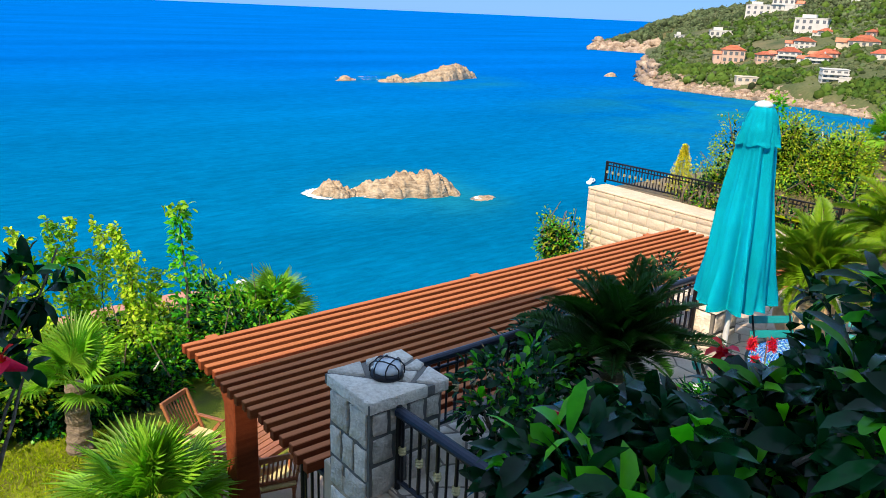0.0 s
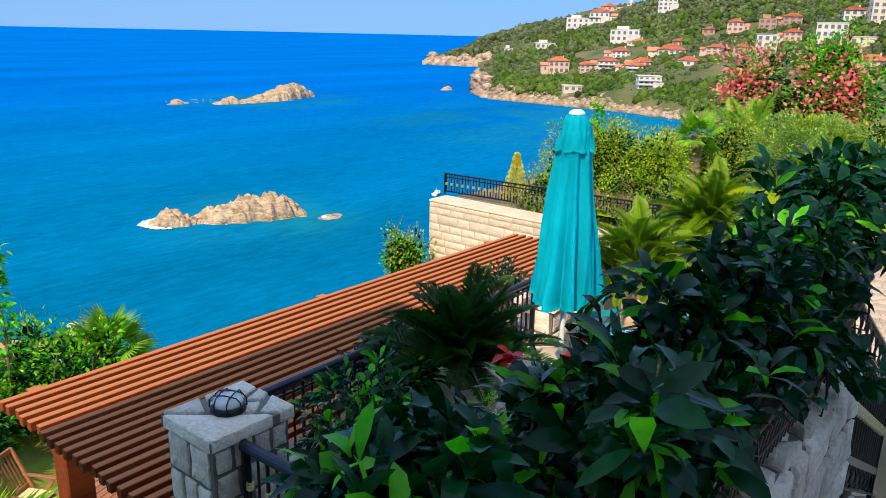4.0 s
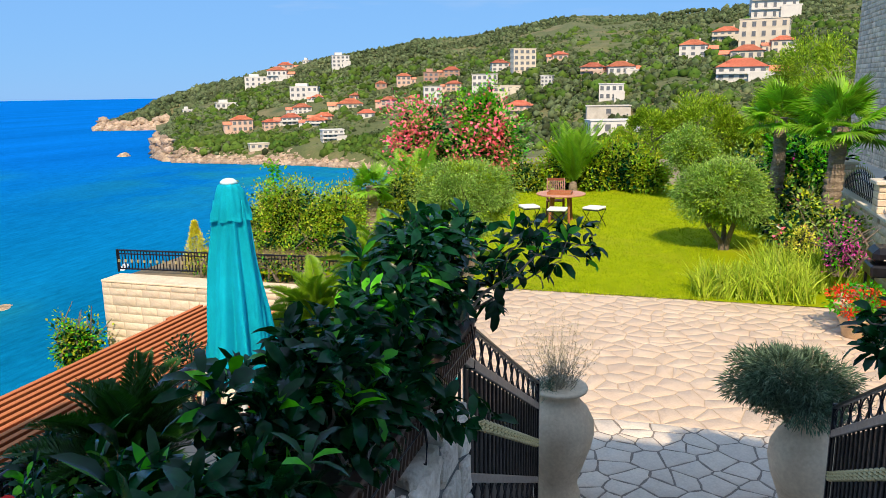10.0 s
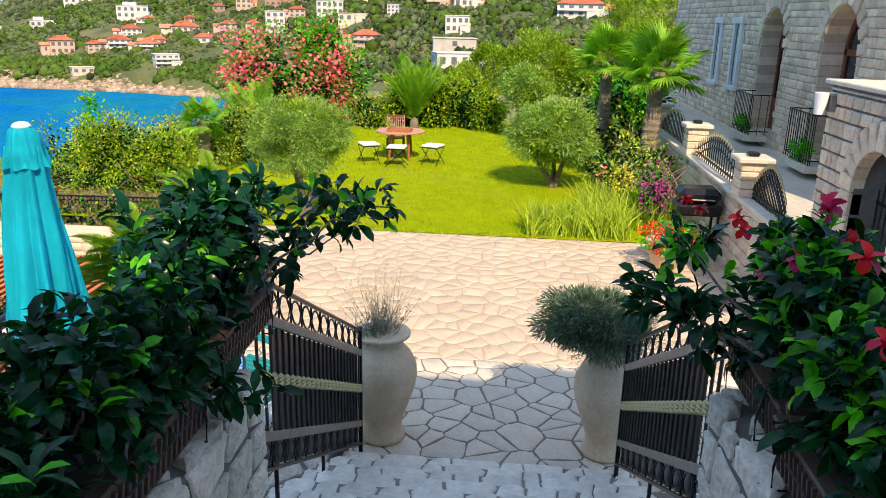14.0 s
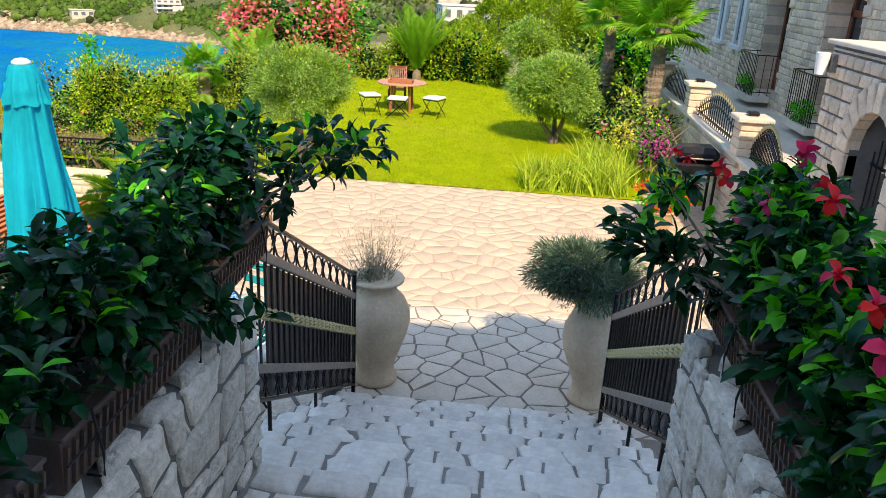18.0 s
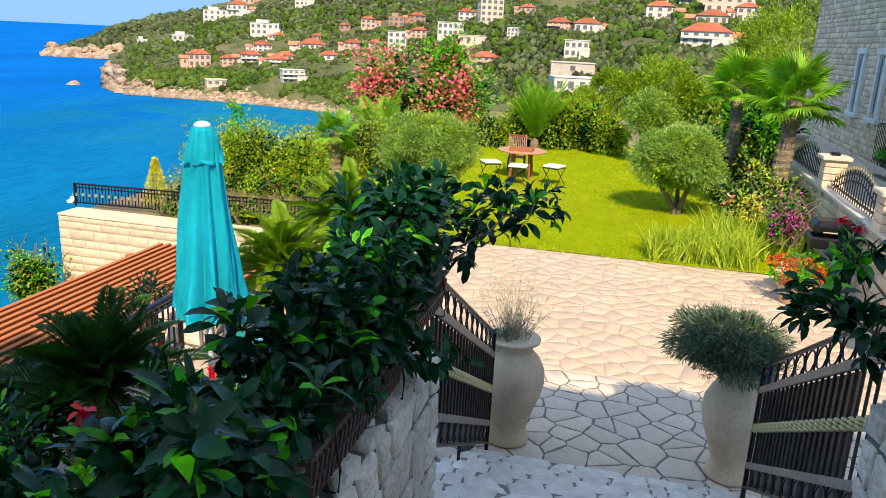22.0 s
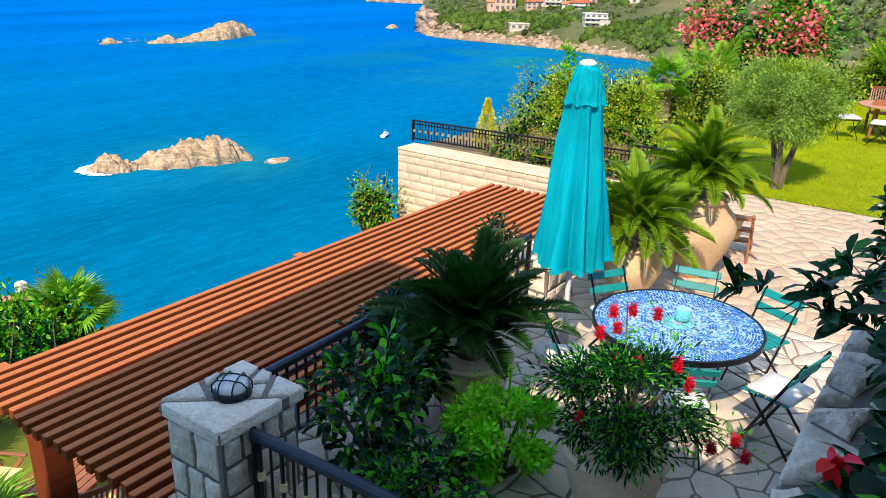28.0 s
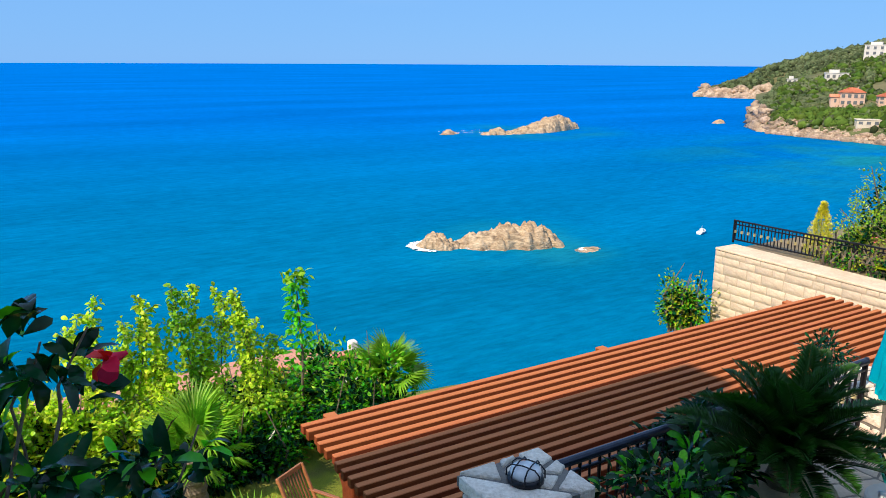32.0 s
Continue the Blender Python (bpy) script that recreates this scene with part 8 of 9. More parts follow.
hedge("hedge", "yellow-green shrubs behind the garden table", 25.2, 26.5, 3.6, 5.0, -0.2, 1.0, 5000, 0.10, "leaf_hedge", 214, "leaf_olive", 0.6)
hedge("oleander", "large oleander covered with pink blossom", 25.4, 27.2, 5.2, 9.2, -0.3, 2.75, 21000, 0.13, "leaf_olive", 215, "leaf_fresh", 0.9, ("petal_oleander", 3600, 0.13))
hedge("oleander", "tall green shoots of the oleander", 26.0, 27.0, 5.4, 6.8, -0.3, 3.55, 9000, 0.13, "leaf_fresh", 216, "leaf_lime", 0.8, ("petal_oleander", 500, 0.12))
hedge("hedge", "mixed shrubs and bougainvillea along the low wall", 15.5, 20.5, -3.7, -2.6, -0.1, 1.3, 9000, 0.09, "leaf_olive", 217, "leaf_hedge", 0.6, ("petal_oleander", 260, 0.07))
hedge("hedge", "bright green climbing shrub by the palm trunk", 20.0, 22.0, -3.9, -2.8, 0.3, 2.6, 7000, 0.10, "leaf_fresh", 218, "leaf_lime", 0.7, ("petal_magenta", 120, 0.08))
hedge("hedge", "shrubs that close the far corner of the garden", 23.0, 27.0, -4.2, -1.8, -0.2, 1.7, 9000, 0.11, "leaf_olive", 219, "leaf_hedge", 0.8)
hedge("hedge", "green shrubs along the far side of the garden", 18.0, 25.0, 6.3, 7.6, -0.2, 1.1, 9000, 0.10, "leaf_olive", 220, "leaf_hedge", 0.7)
hedge("climber", "ivy that hangs over the corner of the retaining wall", 11.7, 12.0, 10.0, 10.9, -1.9, -0.75, 2600, 0.07, "leaf_hedge", 221, "leaf_fresh", 0.35)
hedge("climber", "creeper with pale flowers along the garden railing", 12.9, 13.2, 5.0, 8.6, -0.2, 0.28, 2200, 0.05, "leaf_hedge", 222, "leaf_fresh", 0.22)
hedge("bougainvillea", "magenta bougainvillea in a pot by the low wall", 13.7, 14.2, -3.3, -2.9, 0.4, 1.15, 900, 0.06, "leaf_fresh", 223, None, 0.15, ("petal_magenta", 800, 0.04))
hedge("golden_shrub", "golden conifer shrub before the palm", 15.0, 15.2, -2.7, -2.5, 0.0, 0.95, 1500, 0.06, "leaf_gold", 224, None, 0.22)


def cone_tree(x, y, z, h, r, label, material, seed):
    r2 = np.random.default_rng(seed)
    t = thing("conifer", label, "tree", pose(x, y, z))
    part("trunk", rod((0, 0, -0.1), (0, 0, h * 0.9), 0.02, 0.005), "bark", t)
    n = 2600
    s = r2.random(n) ** 0.7
    a = r2.random(n) * 2 * math.pi
    rad = r * (1 - s) ** 0.85 * (0.6 + 0.4 * r2.random(n)) * (1 + 0.25 * np.sin(5 * a + 9 * s))
    pts = np.stack([rad * np.cos(a), rad * np.sin(a), h * s], 1)
    leaf_part("foliage", leaves(pts, unit(np.stack([np.cos(a), np.sin(a), np.full(n, 0.9)], 1) + r2.normal(size=(n, 3)) * 0.3), 0.06, 0.02, r2, 0.1, 0.05, False), material, t)


cone_tree(13.35, 8.82, -0.2, 1.05, 0.28, "small golden cypress behind the railing", "leaf_gold", 231)


def fan_mesh(name, seed, segs=34, length=0.62, material="leaf_palm"):
    """A fan leaf on a stalk along +x."""
    r2 = np.random.default_rng(seed)
    sets = []
    stalk = 0.55
    V, idx = [], []
    for k in range(segs):
        a = radians(-130 + 260 * k / (segs - 1))
        L = length * (0.72 + 0.28 * math.cos(a)) * r2.uniform(0.92, 1.05)
        d = np.array([math.cos(a), math.sin(a), 0.10 * math.cos(a * 2)])
        w = np.array([-math.sin(a), math.cos(a), 0]) * length * 0.036
        o = np.array([stalk, 0, 0])
        b = len(V)
        V += [o, o + d * L * 0.55 + w + [0, 0, 0.015], o + d * L * 0.55 - [0, 0, 0.012], o + d * L * 0.55 - w + [0, 0, 0.015], o + d * L - np.array([0, 0, 0.20 * L * r2.uniform(0.4, 1.4)])]
        idx += [(b, b + 1, b + 2), (b, b + 2, b + 3), (b + 1, b + 4, b + 2), (b + 2, b + 4, b + 3)]
    sets.append((np.array(V), [np.array(idx)]))
    s = np.linspace(0, stalk, 4)
    w = 0.008
    V = np.concatenate([[(u, w, 0), (u, -w, 0), (u, 0, w)] for u in s])
    q = [(3 * i + a, 3 * i + (a + 1) % 3, 3 * i + 3 + (a + 1) % 3, 3 * i + 3 + a) for i in range(3) for a in range(3)]
    sets.append((V, [np.array(q)]))
    V, F = merge(sets)
    return raw(name, V, F, material)


FAN = [fan_mesh("fan_leaf", 240 + k) for k in range(4)]


def fan_palm(x, y, z, trunk_h, trunk_r, count, size, label, seed, lift=(-35, 80), lean=(0, 0)):
    r2 = np.random.default_rng(seed)
    p = thing("fan_palm", label, "palm", pose(x, y, z))
    rows = max(4, int(trunk_h / 0.07))
    bm = bmesh.new()
    prof = []
    for k in range(rows + 1):
        s = k / rows
        prof += [(trunk_r * (1.25 - 0.35 * s) * (1.0 + 0.14 * (k % 2)), trunk_h * s)]
    add_lathe(bm, prof + [(0.01, trunk_h + 0.02)], 14, 0.18)
    for v in bm.verts:
        v.co.x += lean[0] * (v.co.z / max(trunk_h, 0.1)) ** 1.5
        v.co.y += lean[1] * (v.co.z / max(trunk_h, 0.1)) ** 1.5
    part("trunk", bm, "palm_bark", p)
    for k in range(count):
        s = (k + 0.5) / count
        pitch = lift[0] + (lift[1] - lift[0]) * s + r2.normal() * 6
        m = Matrix.Translation((lean[0], lean[1], trunk_h)) @ Matrix.Rotation(radians(k * 137.5 + r2.normal() * 10), 4, "Z") @ Matrix.Rotation(radians(-pitch), 4, "Y") @ Matrix.Rotation(radians(r2.normal() * 15), 4, "X") @ Matrix.Scale(size * r2.uniform(0.85, 1.1), 4)
        put("fan_leaf", FAN[k % 4], p, m=m)
    return p


fan_palm(17.5, 6.66, -0.1, 1.20, 0.13, 20, 0.60, "small fan palm with a shaggy trunk by the hedge", 251, (-40, 75))
fan_palm(17.0, -3.40, 0.0, 2.55, 0.15, 30, 0.95, "tall fan palm with a shaggy leaning trunk by the low wall", 252, (-25, 75), (0.1, -0.08))
fan_palm(19.2, -2.65, 0.0, 2.65, 0.13, 26, 0.85, "second fan palm beyond the first", 253, (-25, 75))
fan_palm(1.99, 9.95, -2.62, 1.01, 0.13, 20, 0.80, "sunlit fan palm in the lower garden", 254, (-10, 85))
fan_palm(2.08, 7.3, -2.62, 0.62, 0.12, 24, 0.95, "fan palm that spreads its leaves beside the pergola post", 255, (8, 85))
fan_palm(5.45, 11.1, -2.62, 0.85, 0.10, 16, 0.75, "fan palm at the edge of the lower hedge", 256, (0, 80))
feather_palm("date_palm", "young feather palm behind the garden table", 25.4, 2.75, 0.0, 26, 2.0, 0.42, "leaf_palm", 257, 0.35, 0.14, 0.22, (46, 90), 0.35, 40, 0.03)
feather_palm("date_palm", "feather palm among the shrubs", 20.5, 6.5, 0.0, 22, 1.9, 0.40, "leaf_palm", 258, 0.25, 0.14, 0.34, (20, 85), 0.35, 40, 0.03)


def blade_bed(name, label, x0, x1, y0, y1, n, h, w, material, seed, z=0.0, spread=0.35):
    """Sword leaves or grass, one bent blade each."""
    r2 = np.random.default_rng(seed)
    f = np.stack([r2.uniform(x0, x1, n), r2.uniform(y0, y1, n), np.full(n, z)], 1)
    f[:, :2] += r2.normal(size=(n, 2)) * 0.05
    d = unit(np.stack([r2.normal(size=n) * spread, r2.normal(size=n) * spread, np.ones(n)], 1))
    L = (h * r2.uniform(0.55, 1.1, n))[:, None]
    side = unit(np.cross(d, r2.normal(size=(n, 3)))) * w / 2
    m = f + d * L * 0.6
    t = f + d * L + np.stack([d[:, 0], d[:, 1], -0.25 * np.abs(d[:, 0] + d[:, 1])], 1) * L * 0.35
    V = np.stack([f - side, f + side, m + side * 0.9, m - side * 0.9, t], 1).reshape(-1, 3)
    k = np.arange(n)[:, None] * 5
    ob = put(name, raw(name, V, [k + [0, 1, 2, 3], k + [3, 2, 4]], material))
    return tagged(ob, label, "grass", kind="stuff")


blade_bed("iris_leaves", "bed of sword-leaved irises at the patio's edge", 12.95, 13.7, -2.55, -0.85, 900, 0.62, 0.022, "leaf_iris", 261)
blade_bed("iris_leaves", "taller iris leaves by the low wall", 13.6, 15.2, -3.3, -1.9, 800, 0.75, 0.024, "leaf_iris", 262)
blade_bed("dry_reeds", "brown dry grasses behind the garden railing", 13.45, 14.1, 5.4, 8.0, 3200, 0.42, 0.008, "reed", 263, -0.1)
blade_bed("lawn_grass", "short grass blades of the lawn", 12.87, 17.0, -1.3, 3.4, 26000, 0.035, 0.006, "grass_blade", 264, 0.0, 0.5)
blade_bed("lawn_grass", "short grass blades of the lawn farther off", 17.0, 25.5, -2.4, 4.5, 22000, 0.045, 0.010, "grass_blade", 265, 0.0, 0.5)
blade_bed("lower_lawn_grass", "sunlit grass of the lower garden", -0.6, 2.4, 7.6, 10.4, 16000, 0.07, 0.009, "grass_blade", 267, -2.62, 0.6)
blade_bed("weeds", "weeds along the lawn's edge", 12.80, 12.95, -1.0, 3.3, 700, 0.07, 0.008, "leaf_hedge", 266, 0.0, 0.7)

# garden table and chairs on the lawn
GX, GY = 19.75, 2.36
gt = thing("garden_table", "round reddish wooden garden table on the lawn", "table", pose(GX, GY, 0))
part("tabletop", lathe([(0.56, 0.70), (0.62, 0.705), (0.63, 0.73), (0.61, 0.74), (0.02, 0.74)], 40), "table_wood", gt)
for k in range(4):
    a = math.pi / 4 + k * math.pi / 2
    part("leg", beam((0.36 * math.cos(a), 0.36 * math.sin(a), 0), (0.30 * math.cos(a), 0.30 * math.sin(a), 0.70), 0.05, 0.05, 0.005), "furniture_wood", gt)
board = thing("wooden_tray", "wooden tray on the garden table", "tray", pose(GX - 0.15, GY, 0.74))
part("tray_floor", box(-0.22, 0.22, -0.3, 0.3, 0.0, 0.02, 0.004), "furniture_wood", board)
for s in (-1, 1):
    part("tray_side", box(-0.22, 0.22, s * 0.29 - 0.01, s * 0.29 + 0.01, 0.02, 0.07, 0.003), "furniture_wood", board)
    part("tray_side", box(s * 0.21 - 0.01, s * 0.21 + 0.01, -0.28, 0.28, 0.02, 0.07, 0.003), "furniture_wood", board)


def cushion_stool(x, y, turn):
    c = thing("folding_stool", "folding iron stool with a white cushion on the lawn", "stool", pose(x, y, 0, 0, 0, turn), "stools round the garden table")
    for s in (-1, 1):
        for e in (-1, 1):
            part("leg", tube([(e * 0.26, s * 0.2, 0.0), (e * 0.02, s * 0.2, 0.22), (-e * 0.22, s * 0.2, 0.43)], 0.010, 6), "iron", c)
    part("seat", box(-0.23, 0.23, -0.21, 0.21, 0.43, 0.45, 0.005), "iron", c)
    part("cushion", box(-0.23, 0.23, -0.22, 0.22, 0.45, 0.51, 0.02), "cushion", c, "white cushion")


cushion_stool(19.05, 3.05, 30)
cushion_stool(18.75, 2.30, 90)
cushion_stool(19.15, 1.45, -20)


def slatted_chair(x, y, z, turn, label, cushion=None, wood="furniture_wood"):
    """A folding wooden armchair with an upright slatted back; the back is at -x."""
    c = thing("wooden_chair", label, "chair", pose(x, y, z, 0, 0, turn), "wooden folding chairs")
    for s in (-1, 1):
        part("back_post", beam((-0.30, s * 0.23, 0.98), (0.16, s * 0.23, 0.0), 0.03, 0.045, 0.005), wood, c)
        part("front_leg", beam((0.24, s * 0.20, 0.62), (-0.22, s * 0.20, 0.0), 0.03, 0.045, 0.005), wood, c)
        part("armrest", beam((-0.20, s * 0.235, 0.64), (0.28, s * 0.235, 0.64), 0.05, 0.025, 0.005), wood, c)
    part("back_rail", beam((-0.31, -0.24, 0.95), (-0.31, 0.24, 0.95), 0.03, 0.07, 0.005), wood, c)
    part("back_rail", beam((-0.12, -0.23, 0.52), (-0.12, 0.23, 0.52), 0.03, 0.05, 0.005), wood, c)
    for k in range(8):
        y0 = -0.18 + k * 0.0515
        part("back_slat", beam((-0.30, y0, 0.93), (-0.125, y0, 0.53), 0.022, 0.014, 0.003), wood, c)
    for k in range(7):
        x0 = -0.16 + k * 0.062
        part("seat_slat", box(x0, x0 + 0.05, -0.21, 0.21, 0.42, 0.44, 0.003), wood, c)
    if cushion:
        part("cushion", box(-0.17, 0.25, -0.21, 0.21, 0.441, 0.49, 0.018), cushion, c, "pale yellow seat cushion")


slatted_chair(20.6, 2.62, 0.0, 188, "dark brown slatted wooden chair at the garden table", None, "door_wood")
# under the pergola
slatted_chair(3.08, 8.66, -2.6, -60, "reddish slatted wooden chair on the grass with a striped cushion", "cream_cushion")
slatted_chair(3.50, 7.22, -2.6, 75, "reddish slatted wooden chair with a yellow cushion under the pergola", "cream_cushion")
slatted_chair(3.90, 8.73, -2.6, -110, "reddish slatted wooden chair at the pergola table", "cream_cushion")
lt = thing("wooden_table", "reddish slatted wooden table at the pergola's edge", "table", pose(3.60, 7.78, -2.6, 0, 0, 20))
for k in range(8):
    part("top_slat", box(-0.55, 0.55, -0.38 + k * 0.095, -0.295 + k * 0.095, 0.71, 0.735, 0.004), "furniture_wood", lt)
part("apron", box(-0.5, 0.5, -0.34, 0.34, 0.64, 0.708, 0.004), "furniture_wood", lt)
for a in (-1, 1):
    for b in (-1, 1):
        part("leg", box(a * 0.45 - 0.03, a * 0.45 + 0.03, b * 0.30 - 0.03, b * 0.30 + 0.03, 0, 0.64, 0.004), "furniture_wood", lt)

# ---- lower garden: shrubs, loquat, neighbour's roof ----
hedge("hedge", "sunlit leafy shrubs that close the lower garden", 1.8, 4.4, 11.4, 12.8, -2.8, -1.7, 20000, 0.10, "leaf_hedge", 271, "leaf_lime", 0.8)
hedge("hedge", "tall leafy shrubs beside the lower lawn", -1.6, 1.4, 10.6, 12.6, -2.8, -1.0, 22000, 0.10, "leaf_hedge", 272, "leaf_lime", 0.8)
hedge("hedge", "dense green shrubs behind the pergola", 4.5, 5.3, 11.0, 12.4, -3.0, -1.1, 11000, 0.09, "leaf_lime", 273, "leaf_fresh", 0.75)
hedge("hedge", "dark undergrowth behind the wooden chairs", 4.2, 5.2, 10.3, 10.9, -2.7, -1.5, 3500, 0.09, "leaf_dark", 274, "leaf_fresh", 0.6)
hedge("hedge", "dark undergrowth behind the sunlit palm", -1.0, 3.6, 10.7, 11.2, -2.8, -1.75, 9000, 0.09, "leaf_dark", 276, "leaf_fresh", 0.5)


def vine(label, shoots, seed, bushy=0.30):
    """Climbing shoots that lean and fork, with small bright leaves in knots along them."""
    r2 = np.random.default_rng(seed)
    v = thing("vine", label, "plant")
    for x, y, z0, z1 in shoots:
        s = np.linspace(0, 1, 8)
        foot = x + r2.uniform(-0.4, 0.4)
        path = np.stack([foot + (x - foot) * s ** 0.7 + 0.05 * np.sin(s * 7 + x * 5), y + 0.1 * np.sin(s * 4 + x) * s, z0 + (z1 - z0) * s], 1)
        runs = [(path, 0.014)]
        for k in (3, 4, 5, 5, 6):
            to = np.array([r2.choice((-1, 1)) * r2.uniform(0.10, 0.34), r2.normal() * 0.12, r2.uniform(0.05, 0.42) * (1 - (k - 3) * 0.2)])
            u = np.linspace(0, 1, 5)[:, None]
            runs.append((path[k] + to * u + np.array([0, 0, 0.09]) * u * (1 - u) * (1 if to[2] > 0.2 else 3), 0.006))
        Q, D = [], []
        for b, (line, thick) in enumerate(runs):
            m = len(line)
            part("twig" if b else "stem", tube([tuple(q) for q in line], [thick * (1 - 0.8 * k / (m - 1)) for k in range(m)], 5 if not b else 4), "bark", v)
            length = float(np.linalg.norm(np.diff(line, axis=0), axis=1).sum())
            n = int((190 if not b else 120) * length)
            t = r2.random(n) * (m - 1)
            t = t + 0.12 * np.sin(t * 9)
            i = np.clip(t.astype(int), 0, m - 2)
            d = unit(r2.normal(size=(n, 3)) + [0, 0, 0.1])
            wide = (0.05 + (bushy * (1 - np.clip(t, 0, 7) / 7) ** 1.8 if not b else 0.02))
            q = line[i] + (line[i + 1] - line[i]) * (t - i)[:, None]
            Q.append(q + d * np.reshape(wide, (-1, 1)) * r2.random((n, 1)))
            D.append(d)
        leaf_part("foliage", leaves(np.concatenate(Q), np.concatenate(D), 0.076, 0.055, r2, 0.2, 0.3), "leaf_vine" if r2.random() < 0.75 else "leaf_lime", v)


r2 = np.random.default_rng(275)
vine("bright climbing vine with upright shoots above the lower hedge", [(x + r2.uniform(-0.04, 0.04), 11.9 + r2.uniform(-0.25, 0.25), -2.3, z) for x, z in ((0.85, -0.25), (1.22, 0.20), (1.48, -0.30), (1.78, 0.08), (2.0, -0.45), (2.28, 0.15), (2.54, 0.09), (2.70, -0.6), (2.94, -0.05), (3.22, -0.09), (3.42, -0.5), (3.75, -0.95), (2.1, -0.9), (1.6, -0.8), (1.05, -0.6))], 275, 0.36)
vine("low leafy vine that spills over the lower hedge", [(-0.1 + 0.2 * k + r2.uniform(-0.08, 0.08), 11.2 + r2.uniform(-0.3, 0.3), -2.4, -1.05 - 0.045 * k + r2.uniform(-0.2, 0.2)) for k in range(19)], 277, 0.42)


def young_tree(x, y, z, h, label, seed, count=230, r=0.24, leaf=0.15):
    r2 = np.random.default_rng(seed)
    t = thing("young_tree", label, "tree", pose(x, y, z))
    part("trunk", tube([(0, 0, -0.1), (0.05, 0, h * 0.5), (0.0, 0.05, h)], [0.035, 0.025, 0.008], 8), "bark", t)
    s = r2.random(count) ** 0.7
    a = r2.random(count) * 2 * math.pi
    rad = r * (1.15 - s) * r2.random(count) ** 0.4
    pts = np.stack([rad * np.cos(a), rad * np.sin(a), h * (0.32 + 0.70 * s)], 1)
    leaf_part("foliage", leaves(pts, unit(np.stack([np.cos(a), np.sin(a), np.full(count, 0.25)], 1) + r2.normal(size=(count, 3)) * 0.4), leaf, leaf * 0.42, r2, 0.2, 0.3), "leaf_fresh", t)
    tip = np.array([[0, 0.05, h * 1.02]]) + r2.normal(size=(46, 3)) * [0.10, 0.10, 0.05]
    leaf_part("young_leaves", leaves(tip, unit(r2.normal(size=(46, 3)) + [0, 0, 0.5]), leaf * 0.8, leaf * 0.4, r2, 0.2, 0.2), "leaf_lime", t)


young_tree(4.14, 11.7, -2.62, 2.62, "slender young loquat tree that rises above the hedge", 281)
young_tree(15.2, 7.98, -0.1, 1.85, "slender young tree above the garden hedge", 283, 190, 0.20, 0.12)


roof = thing("neighbour_house", "white house below with a shallow red tiled roof", "house", pose(2.90, 18.75, -6.6, 0, 0, 2.2))
part("wall", box(-6.0, 5.2, -4.0, 4.0, -3.0, 0.6, 0.02), "house_white", roof)
bm = bmesh.new()
a = [bm.verts.new(p) for p in ((-6.6, -4.6, 0.6), (5.6, -4.6, 0.6), (5.6, 4.6, 0.6), (-6.6, 4.6, 0.6))]
b = [bm.verts.new((-3.4, 0, 2.0)), bm.verts.new((5.6, 0, 2.0))]
for f in ((a[0], a[1], b[1], b[0]), (a[1], a[2], b[1]), (a[2], a[3], b[0], b[1]), (a[3], a[0], b[0]), tuple(a[::-1])):
    bm.faces.new(f)
part("roof", bm, "near_roof", roof)
bm = bmesh.new()
for k in range(44):
    x = -6.5 + k * 0.275
    top = 2.0 if x > -3.4 else 0.6 + 1.4 * (x + 6.6) / 3.2
    add_rod(bm, (x, -4.62, 0.62), (x, -4.6 + 4.6 * (top - 0.6) / 1.4, top + 0.02), 0.06, None, 6)
part("corrugation", bm, "near_roof", roof)
part("ridge", beam((-3.4, 0, 2.05), (5.7, 0, 2.05), 0.25, 0.12, 0.03), "near_roof", roof)
part("chimney_cowl", box(5.3, 5.55, -0.12, 0.12, 2.0, 2.4, 0.04), "white_paint", roof)
part("terrace_rail", box(-9.5, -6.5, -3.5, -3.4, 0.5, 1.5, 0.02), "white_paint", roof)
part("terrace", box(-9.5, -6.0, -3.5, 3.0, -3.0, 0.45, 0.02), "house_white", roof)

# ---- by the low wall: grill, red flowers ----
g = thing("kettle_grill", "black barbecue grill on a cart by the low wall", "grill", pose(12.35, -3.45, 0, 0, 0, 90))
part("lid", box(-0.32, 0.32, -0.24, 0.24, 0.86, 1.10, 0.08), "iron", g)
part("firebox", box(-0.34, 0.34, -0.25, 0.25, 0.68, 0.855, 0.03), "iron", g)
part("side_table", box(-0.72, -0.36, -0.22, 0.22, 0.80, 0.83, 0.01), "grey_bar", g)
for a in (-0.3, 0.3):
    for b in (-0.2, 0.2):
        part("leg", box(a - 0.02, a + 0.02, b - 0.02, b + 0.02, 0, 0.68), "iron", g)
part("handle", rod((-0.2, 0.29, 0.95), (0.2, 0.29, 0.95), 0.012), "grey_bar", g)
pot(11.45, -2.85, [(0.15, 0), (0.17, 0.02), (0.22, 0.25), (0.24, 0.28), (0.22, 0.28), (0.02, 0.26)], "terracotta_warm", "terracotta pot with red flowers by the low wall", "flower_pot")
rp = shrub("red_salvia", "bush of glowing red flowers in a terracotta pot", 11.45, -2.85, 0.26, (0.38, 0.40, 0.26), 18, 600, 0.06, 0.03, "leaf_fresh", 291, 6, True, "plant")
r2 = np.random.default_rng(292)
P, D = crown_points(r2, (0, 0, 0.24), (0.44, 0.46, 0.25), 22, 800, 0.3, 0.7)
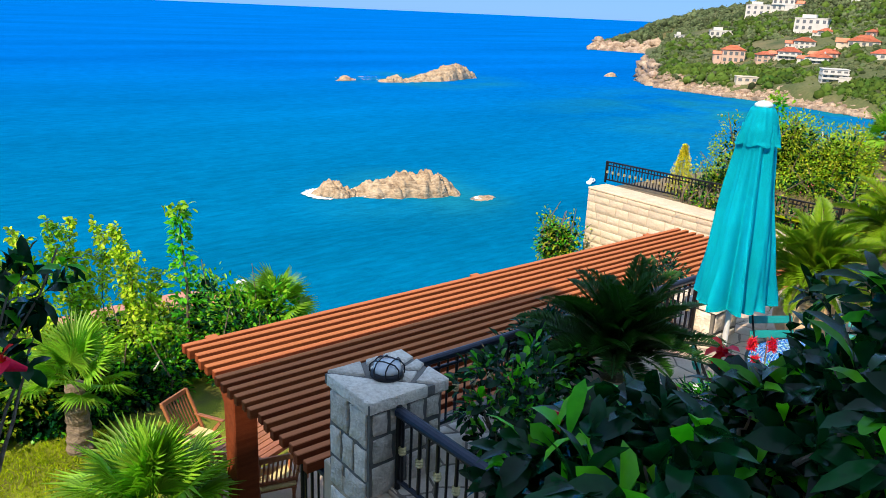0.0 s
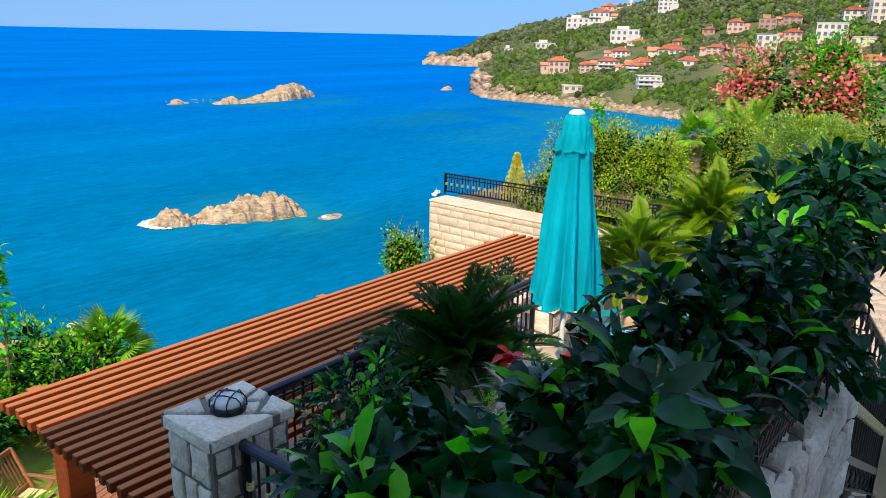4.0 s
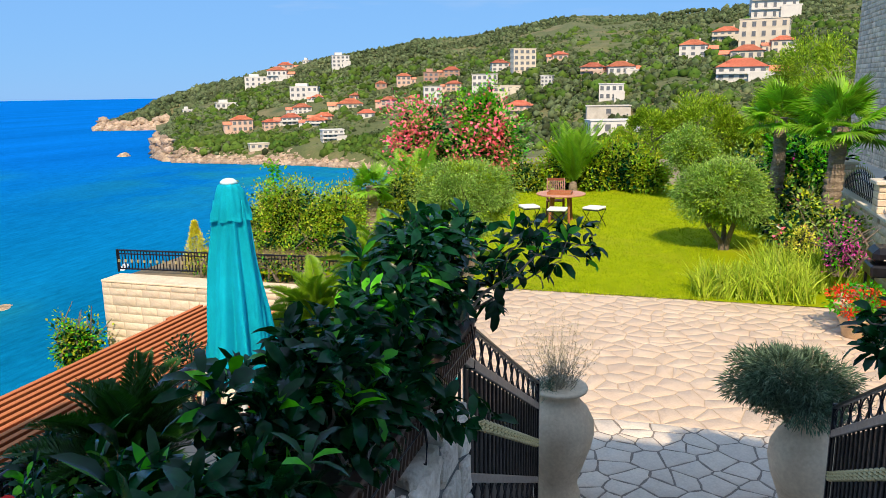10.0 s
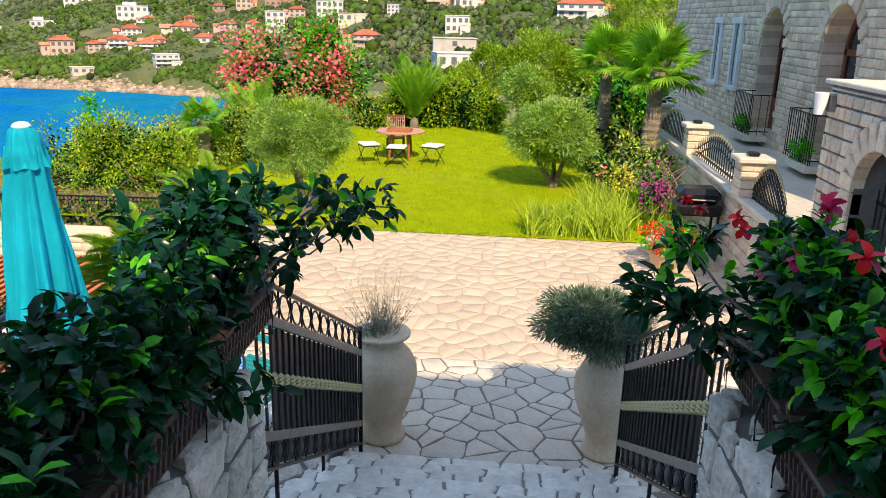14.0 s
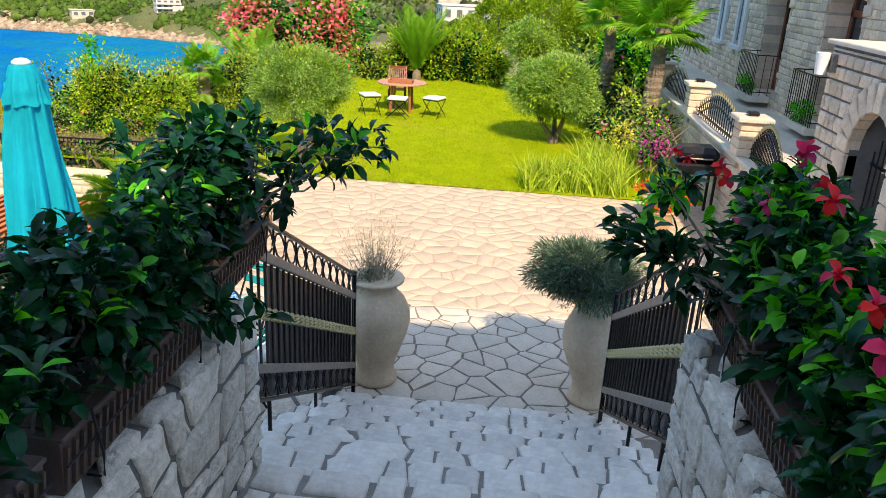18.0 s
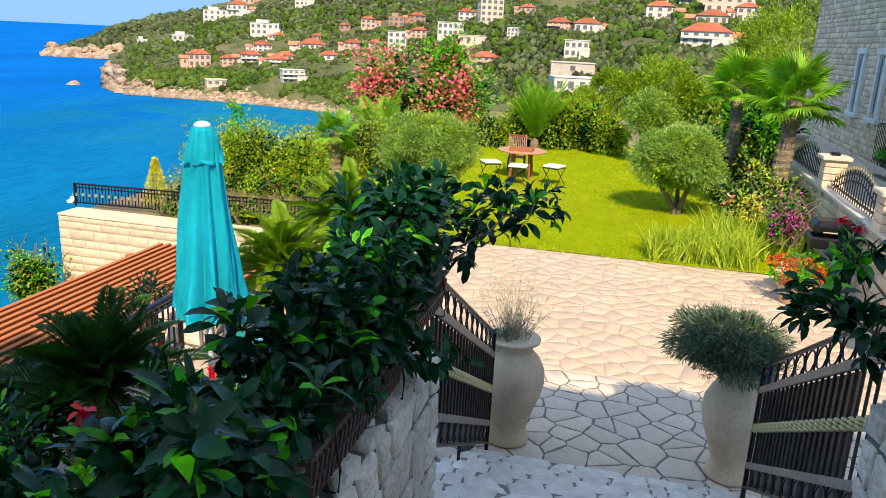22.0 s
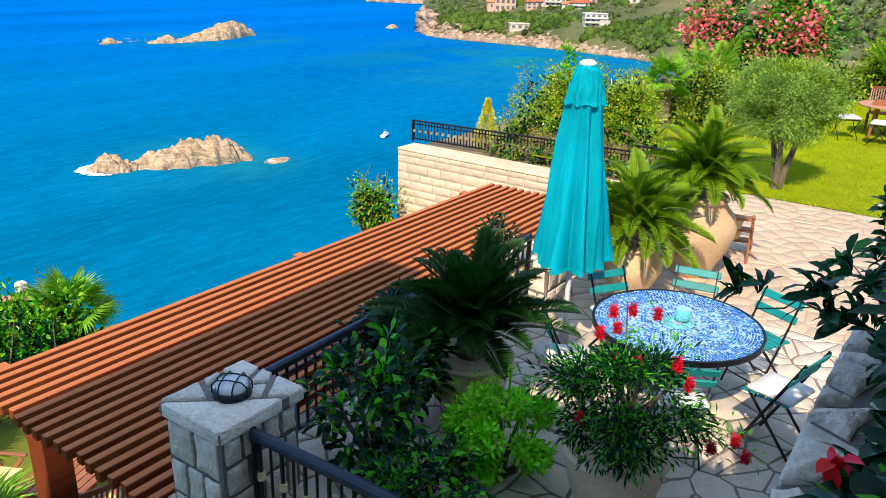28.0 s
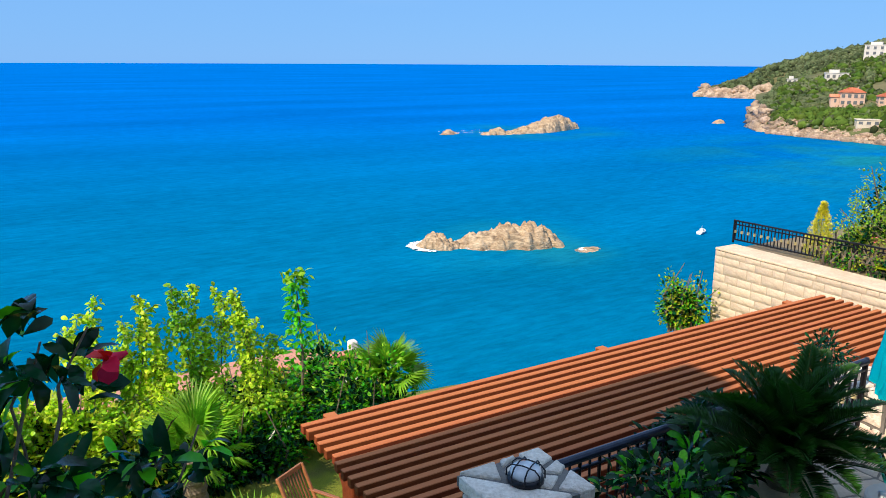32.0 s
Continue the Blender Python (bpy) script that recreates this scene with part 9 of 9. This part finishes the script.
leaf_part("blossom", leaves(P, D, 0.05, 0.03, r2, 0.2, 0.2, False), "petal_scarlet", rp)
for k in range(3):
    pot(12.2 + 0.5 * k, -2.9 - 0.15 * k, [(0.12, 0), (0.14, 0.02), (0.19, 0.24), (0.20, 0.26), (0.18, 0.26), (0.02, 0.24)], "terracotta_warm", "terracotta flower pot at the iris bed", "flower_pot")
for cx, w in DOORS:
    shrub("balcony_plant", "trailing green plant in the balcony planter", cx, FY + 0.40, FLOOR2, (0.5, 0.12, 0.2), 10, 380, 0.07, 0.03, "leaf_fresh", int(cx * 10), 4, True, "plant")

# ---- pines between garden and valley ----


def pine(x, y, z, h, r, seed, label="spreading pine with a bright green uneven crown"):
    r2 = np.random.default_rng(seed)
    t = thing("pine_tree", label, "tree", pose(x, y, z))
    part("trunk", tube([(0, 0, -0.5), (0.1, 0, h * 0.4), (0, 0.1, h * 0.85)], [0.22, 0.16, 0.06], 8), "bark", t)
    for k in range(9):
        a = k * 2.4
        part("limb", tube([(0, 0, h * (0.35 + 0.05 * k)), (0.5 * r * math.cos(a), 0.5 * r * math.sin(a), h * (0.45 + 0.05 * k)), (0.8 * r * math.cos(a), 0.8 * r * math.sin(a), h * (0.5 + 0.05 * k))], [0.08, 0.05, 0.02], 6), "bark", t)
    P, D = crown_points(r2, (0, 0, h * 0.66), (r, r, h * 0.36), 34, 15000, 0.24, 0.8)
    leaf_part("crown", leaves(P, unit(D + [0, 0, 0.3]), 0.20, 0.07, r2, 0.1, 0.1, False), "leaf_pine", t)


for k, (x, y, top, r) in enumerate(((50, 0.9, 2.3, 2.4), (50, -1.8, 2.9, 2.6), (49, -4.4, 2.0, 2.2), (55, -0.6, 1.6, 2.6), (47, -6.0, 3.4, 2.4), (52, -8.2, 6.4, 3.2), (45, -8.6, 5.4, 2.8), (56, -12.0, 7.4, 3.8), (46, -11.8, 6.0, 3.0), (57, 3.6, 0.6, 2.2))):
    az, rad = math.degrees(math.atan2(y, x)), math.hypot(x, y)
    z = float(land(az, rad))
    pine(x, y, z, top - z, r, 301 + k)
